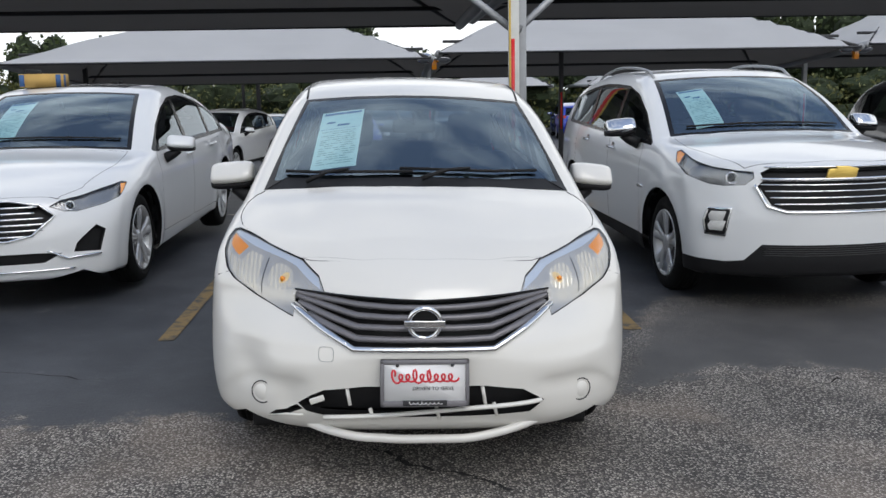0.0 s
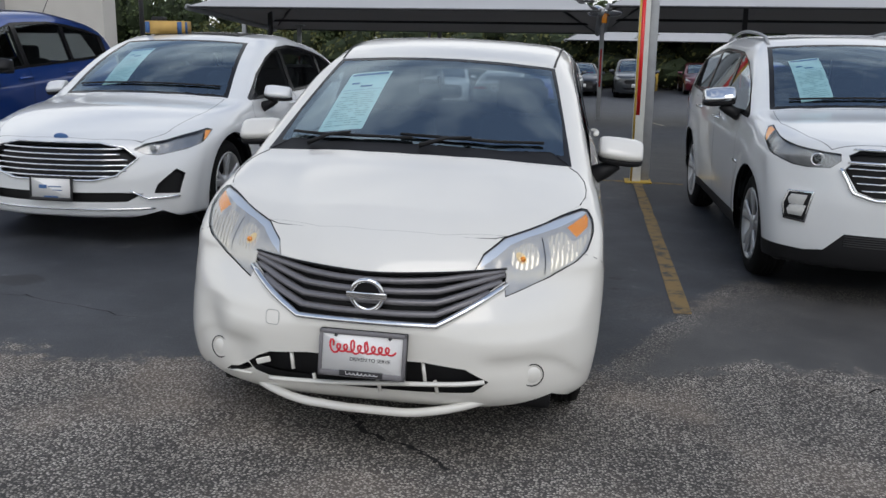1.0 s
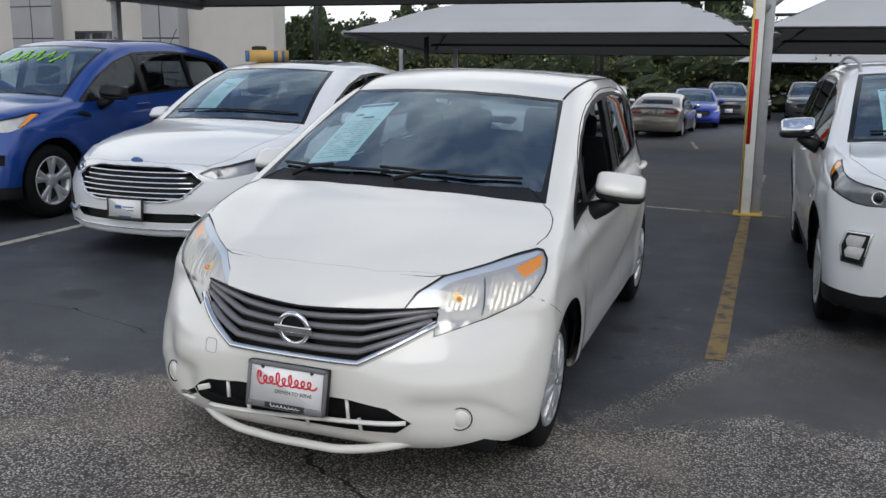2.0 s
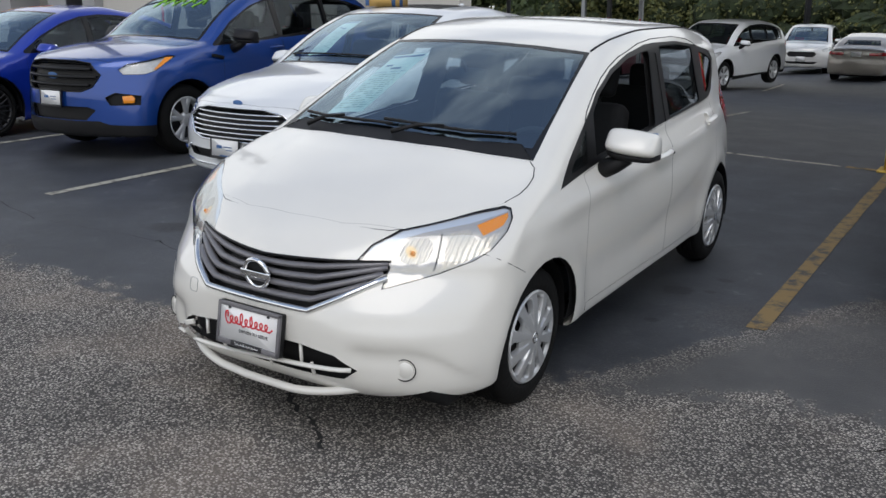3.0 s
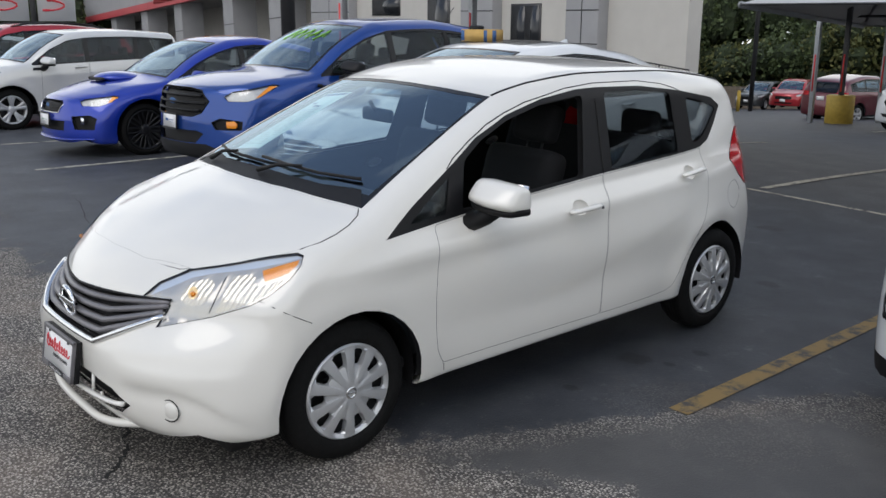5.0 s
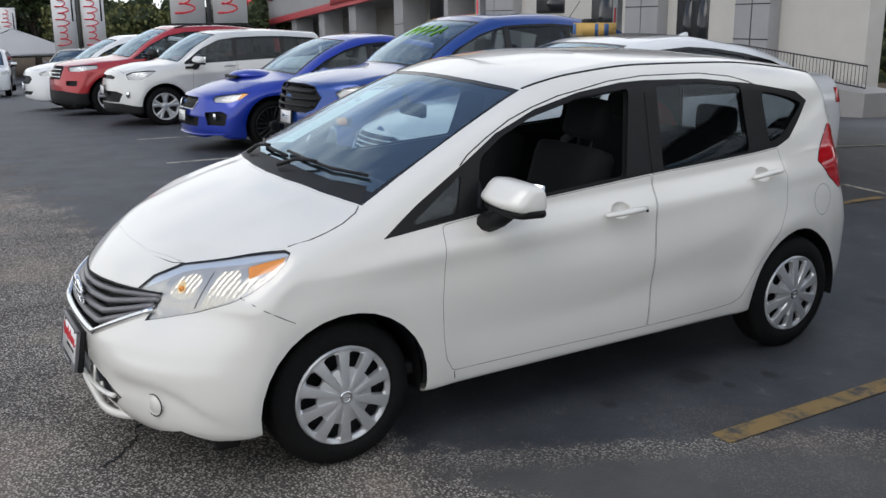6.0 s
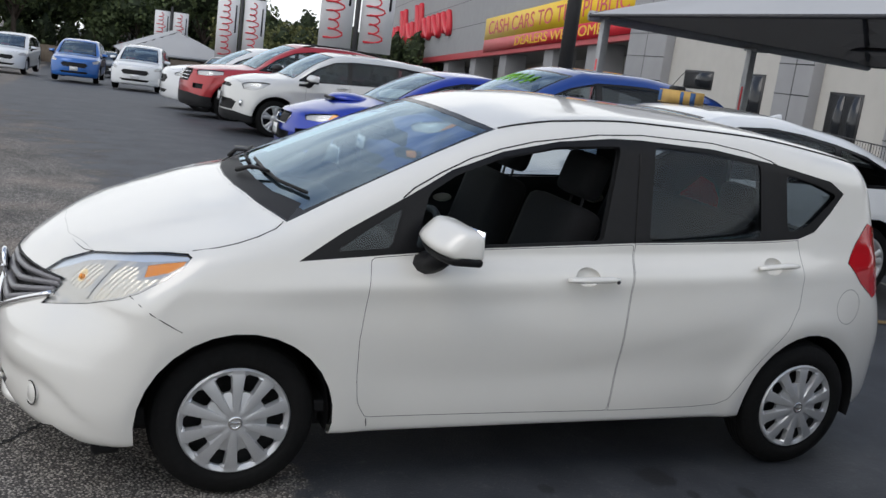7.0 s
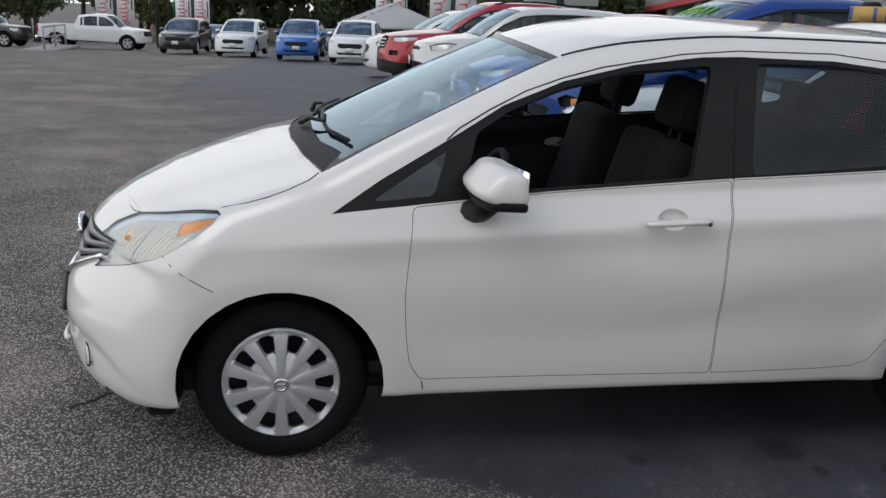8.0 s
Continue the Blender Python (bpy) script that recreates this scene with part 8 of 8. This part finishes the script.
# lattice mast and road sign in the distance
mast = thing("lattice_mast", pose(-125, -14, ground_z(-110, -14)), "grey lattice power mast beyond the trees", "mast")
for s in (-1, 1):
    for q in (-1, 1):
        part("leg", tube([(s * 2.6, q * 2.6, 0), (s * 0.9, q * 0.9, 14), (s * 0.6, q * 0.6, 22)], 0.10, 5), STEEL, mast)
for k in range(7):
    za, zb = 2.0 * k, 2.0 * k + 2.0
    wa, wb = 2.6 - 1.7 * za / 14, 2.6 - 1.7 * zb / 14
    for s in (-1, 1):
        part("lattice_bar", tube([(wa, s * wa, za), (wb, -s * wb, zb)], 0.06, 4), STEEL, mast)
        part("lattice_bar", tube([(-wa, s * wa, za), (-wb, -s * wb, zb)], 0.06, 4), STEEL, mast)
gs = thing("road_sign", pose(-98, -11.6, ground_z(-98, -11), 0, 0, 84), "green motorway sign on two posts", "sign")
part("sign_panel", box_bm(0, 0, 3.4, 2.6, 0.06, 1.5), mat("green_sign", (0.01, 0.13, 0.07), 0.5), gs)
stripes(gs, "sign_print", [(-0.5, 3.5, 0.8, 0.3), (0.5, 3.5, 0.7, 0.3), (0.0, 3.05, 1.4, 0.2)], BANNERWHITE, pose(0, -0.05, 0, 90, 0, 0))
for s in (-1, 1):
    part("sign_post", tube([(s * 1.0, 0.05, 0), (s * 1.0, 0.05, 4.1)], 0.07, 6), STEEL, gs)

# low barrier and kerb at the lane end
kb = tagged(part("kerb", box_bm(-46.0, -11.8, ground_z(-46, -12) + 0.06, 5.0, 1.6, 0.16, 0.04)  , SHADEGREY), "pale concrete kerb island at the lane end", "kerb", kind="structure")
br = thing("pipe_barrier", pose(-46, -11.6, ground_z(-46, -12) + 0.14, 0, 0, 0), "pale pipe barrier on the kerb island", "barrier")
for zz in (0.55, 1.05):
    part("rail", tube([(-2.2, 0, zz), (2.2, 0, zz)], 0.045, 6), STEEL, br)
for xx in (-2.1, 0, 2.1):
    part("upright", tube([(xx, 0, 0), (xx, 0, 1.08)], 0.045, 6), STEEL, br)


# ---- wooden fence behind the lot ----
FENCE = grain(mat("weathered_fence", (0.20, 0.165, 0.13), 0.9), 6, 0.25)
fn = thing("wooden_fence", pose(0, 0, 0), "weathered grey-brown board fence behind the lot", "fence", kind="structure")
fb = box_bm(0, 0, 0.80, 0.195, 0.022, 1.6)
fence_me = bpy.data.meshes.new("board")
fb.to_mesh(fence_me)
fb.free()
fence_me.materials.append(FENCE)
rnd_f = random.Random(3)
for i in range(260):
    x = -52 + 0.215 * i
    o = new("board", fence_me)
    o.parent = fn
    o.matrix_local = pose(x, 60.0 + 0.02 * rnd_f.random(), ground_z(x, 60.0) + rnd_f.uniform(-0.05, 0.03), 0, 0, rnd_f.uniform(-2, 2))
far_fence = tagged(part("fence_run", box_bm(-100, 14, ground_z(-100, 14) + 1.0, 0.12, 60, 2.2)  , FENCE), "long weathered fence under the far trees", "fence", kind="structure")


# ---- trees ----
def leaf_material(name, a, b):
    m = mat(name, a, 0.7)
    n, l, p = nodes_of(m)
    geo = n.new("ShaderNodeNewGeometry")
    mx = n.new("ShaderNodeMix")
    mx.data_type = "RGBA"
    mx.inputs["A"].default_value, mx.inputs["B"].default_value = (*a, 1), (*b, 1)
    l.new(geo.outputs["Random Per Island"], mx.inputs["Factor"])
    l.new(mx.outputs["Result"], p.inputs["Base Color"])
    return m


LEAF = leaf_material("oak_leaves", (0.030, 0.050, 0.016), (0.085, 0.115, 0.038))
LEAF2 = leaf_material("olive_leaves", (0.055, 0.070, 0.018), (0.15, 0.15, 0.045))
BARK = grain(mat("bark", (0.07, 0.055, 0.045), 0.95), 8, 0.3)


def leaves(verts, faces, c, r, count, size, rnd):
    """Small leaf clumps scattered through a lumpy crown."""
    for _ in range(count):
        while True:
            d = Vector((rnd.uniform(-1, 1), rnd.uniform(-1, 1), rnd.uniform(-1, 1)))
            if 0.05 < d.length < 1:
                break
        d = d.normalized() * (d.length ** 0.45)
        lump = 0.78 + 0.34 * noise.noise(Vector((c.x * 0.7 + d.x * 1.9, c.y * 0.7 + d.y * 1.9, d.z * 1.9)))
        p = Vector((c.x + d.x * r[0] * lump, c.y + d.y * r[1] * lump, c.z + d.z * r[2] * lump))
        s = size * rnd.uniform(0.5, 1.2)
        a = Vector((rnd.gauss(0, 1), rnd.gauss(0, 1), rnd.gauss(0, 1))).normalized()
        t = a.orthogonal().normalized()
        q = a.cross(t)
        k = len(verts)
        verts += [p - t * s, p + q * s * 0.7, p + t * s, p - q * s * 0.7 + a * s * 0.4]
        faces.append((k, k + 1, k + 2, k + 3))


# darker than any leaf: the shade within the crowns put into colour
CORE = grain(mat("shaded_inner_foliage", (0.022, 0.034, 0.012), 0.9), 2.0, 0.5, 0.8, distance=0.2)


def core(verts, faces, c, r, rnd):
    """The dense inner mass of a crown, lumpy; its dark colour paints the shade behind the leaves."""
    k0 = len(verts)
    n, m = 10, 7
    for j in range(m + 1):
        for i in range(n):
            a, b = math.tau * i / n, math.pi * (j / m - 0.5)
            d = Vector((math.cos(a) * math.cos(b), math.sin(a) * math.cos(b), math.sin(b)))
            q = 0.74 + 0.30 * noise.noise(d * 1.7 + c * 0.7) + rnd.uniform(-0.05, 0.05)
            verts.append(Vector((c.x + d.x * r[0] * q, c.y + d.y * r[1] * q, c.z + d.z * r[2] * q)))
    for j in range(m):
        for i in range(n):
            faces.append((k0 + j * n + i, k0 + j * n + (i + 1) % n, k0 + (j + 1) * n + (i + 1) % n, k0 + (j + 1) * n + i))


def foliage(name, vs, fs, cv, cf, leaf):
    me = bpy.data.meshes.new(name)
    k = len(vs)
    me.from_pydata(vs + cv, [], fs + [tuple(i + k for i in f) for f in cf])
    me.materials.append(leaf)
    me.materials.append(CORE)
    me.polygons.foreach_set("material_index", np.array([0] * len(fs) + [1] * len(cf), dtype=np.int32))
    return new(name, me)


def tree_mesh(seed, height, spread, leaf, count=1500, size=0.22):
    rnd = random.Random(seed)
    t = thing("tree", pose(0, 0, 0), "broad dark green oak with an uneven crown", "tree", "trees round the lot")
    trunk = tube([(0, 0, -0.3), (0.05, 0.03, height * 0.2), (-0.05, 0.05, height * 0.42), (0.1, 0, height * 0.7)], [0.24, 0.18, 0.13, 0.05], 8)
    vs, fs, cv, cf = [], [], [], []
    for k in range(7):
        a = k * 2.4 + rnd.random()
        e = Vector((math.cos(a) * spread * rnd.uniform(0.35, 0.7), math.sin(a) * spread * rnd.uniform(0.35, 0.7), height * rnd.uniform(0.5, 0.86)))
        st = Vector((0, 0, height * rnd.uniform(0.25, 0.5)))
        trunk = tube([st, (st + e) / 2 + Vector((0, 0, 0.3)), e], [0.10, 0.06, 0.02], 6, trunk)
        leaves(vs, fs, e, (spread * 0.5, spread * 0.5, height * 0.24), count // 8, size, rnd)
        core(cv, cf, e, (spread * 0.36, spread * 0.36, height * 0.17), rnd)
    leaves(vs, fs, Vector((0, 0, height * 0.72)), (spread * 0.7, spread * 0.7, height * 0.27), count // 8, size, rnd)
    part("trunk", trunk, BARK, t)
    cr = foliage("crown", vs, fs, cv, cf, leaf)
    cr.parent = t
    return t


kinds = [tree_mesh(1, 6.0, 3.4, LEAF, 2600, 0.17), tree_mesh(2, 7.5, 3.8, LEAF, 2800, 0.19), tree_mesh(4, 4.6, 2.8, LEAF2, 2400, 0.14)]
rnd_t = random.Random(12)
spots = [(-92 + 2 * rnd_t.random(), -26 + 5.6 * i + rnd_t.uniform(-1.5, 1.5), rnd_t.choice((0, 1, 1)), rnd_t.uniform(1.1, 1.5)) for i in range(9)]
spots += [(-112 + 4 * rnd_t.random(), -30 + 6.0 * i, 1, rnd_t.uniform(1.1, 1.6)) for i in range(12)]
spots += [(-75 + 7.0 * i, 67 + rnd_t.uniform(-3, 6), rnd_t.choice((0, 1, 2)), rnd_t.uniform(0.8, 1.1)) for i in range(9)]
spots += [(-78, 14.0, 2, 1.3), (-70, 17.5, 2, 1.3), (-86, 21, 0, 1.2), (-66, 12.0, 2, 0.9), (-74, -20, 0, 1.2), (-80, -27, 1, 1.1), (-70, -31, 0, 1.2)]
spots += [(-24.5, 62.5, 2, 1.3), (-21, 63.0, 2, 1.2), (-30.5, 62.5, 0, 1.1)]
for i, (x, y, k, s) in enumerate(spots):
    m_ = pose(x, y, ground_z(x, min(y, 64)), 0, 0, rnd_t.uniform(0, 360)) @ Matrix.Scale(s, 4)
    if i < 3:
        kinds[i].matrix_world = pose(spots[i][0], spots[i][1], ground_z(spots[i][0], spots[i][1]))
    else:
        c_ = copy_thing(kinds[k], m_)
        c_.scale = (s, s, s)


def woods(name, x0, x1, y0, y1, h0, h1, count, leaf, label, seed, size, across=False):
    rnd = random.Random(seed)
    vs, fs, cv, cf = [], [], [], []
    n = int((x1 - x0) / 2.2) + 1
    for i in range(n):
        x = x0 + (x1 - x0) * i / max(1, n - 1)
        for row in range(2):
            y = y0 + (y1 - y0) * (row + rnd.random() * 0.8) / 2
            h = h0 + (h1 - h0) * rnd.random()
            z = ground_z(x, min(y, 60)) if not across else ground_z(-100, 0)
            for part_ in (0.28, 0.72):
                c = Vector((x + rnd.uniform(-1, 1), y + rnd.uniform(-0.5, 0.5), z + h * part_))
                if across:
                    c = Vector((c.y, c.x, c.z))
                r = (2.0 - 0.5 * part_, 1.9 - 0.5 * part_, h * 0.32)
                leaves(vs, fs, c, r, count // 2, size, rnd)
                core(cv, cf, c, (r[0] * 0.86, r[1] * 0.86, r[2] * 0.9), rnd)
    return tagged(foliage(name, vs, fs, cv, cf, leaf), label, "woods", kind="stuff")


woods("tree_belt", -5, 34, 50, 55, 4.2, 5.6, 520, LEAF, "dense dark green tree belt behind the lot", 21, 0.17)
woods("shrub_belt", -5, 34, 47.5, 49.5, 2.0, 3.4, 320, LEAF2, "olive undergrowth in front of the tree belt", 22, 0.13)
woods("tree_belt", -52, -3, 64, 69, 8.0, 10.0, 900, LEAF, "dense dark green tree belt behind the fence", 25, 0.20)
woods("shrub_belt", -52, -3, 61.5, 63.5, 3.6, 5.6, 420, LEAF2, "olive undergrowth behind the fence", 26, 0.15)
woods("tall_belt", 18, 52, 56, 62, 7.0, 9.5, 460, LEAF, "taller trees at the back of the lot", 23, 0.22)
woods("far_belt", -14, 44, -106, -100, 7.0, 9.5, 420, LEAF, "dark green wood beyond the far end of the lot", 24, 0.26, across=True)

# a yellow bollard by the fence
bl = thing("bollard", pose(-22.3, 42.3, ground_z(-22.3, 42.3)), "yellow-painted steel bollard on the asphalt", "bollard")
part("tube", lathe([(0.0, 0.0001), (0.0, 0.09), (1.0, 0.09), (1.06, 0.05), (1.07, 0.0001)], 16), YELLOW, bl).rotation_euler = (0, -math.pi / 2, 0)


# ---- carton on the saloon's roof ----
CARD = grain(mat("yellow_carton", (0.52, 0.33, 0.10), 0.8), 8, 0.12)
bx = thing("carton", fusion.matrix_world @ pose(-0.38, 2.60, fusion_sh.at_top(-0.38, 2.60)[0].z - 0.004, 0, 0, 4) @ Matrix.Scale(0.78, 4), "open yellow and blue cardboard box on the saloon roof", "box")
part("box_wall", box_bm(0, -0.14, 0.075, 0.46, 0.012, 0.15), CARD, bx)
part("box_wall", box_bm(0, 0.14, 0.075, 0.46, 0.012, 0.15), CARD, bx)
for s in (-1, 1):
    part("box_wall", box_bm(s * 0.226, 0, 0.075, 0.012, 0.27, 0.15), CARD, bx)
    part("blue_panel", box_bm(s * 0.200, -0.148, 0.075, 0.055, 0.004, 0.13), INKBLUE, bx)
    part("blue_panel", box_bm(s * 0.200, 0.148, 0.075, 0.055, 0.004, 0.13), INKBLUE, bx)
part("blue_panel", box_bm(0.234, -0.02, 0.075, 0.004, 0.07, 0.13), INKBLUE, bx)
part("box_floor", box_bm(0, 0, 0.008, 0.45, 0.27, 0.012), CARD, bx)
part("black_bag", box_bm(-0.12, 0.02, 0.15, 0.16, 0.14, 0.10, 0.03, 2), PLASTIC, bx)
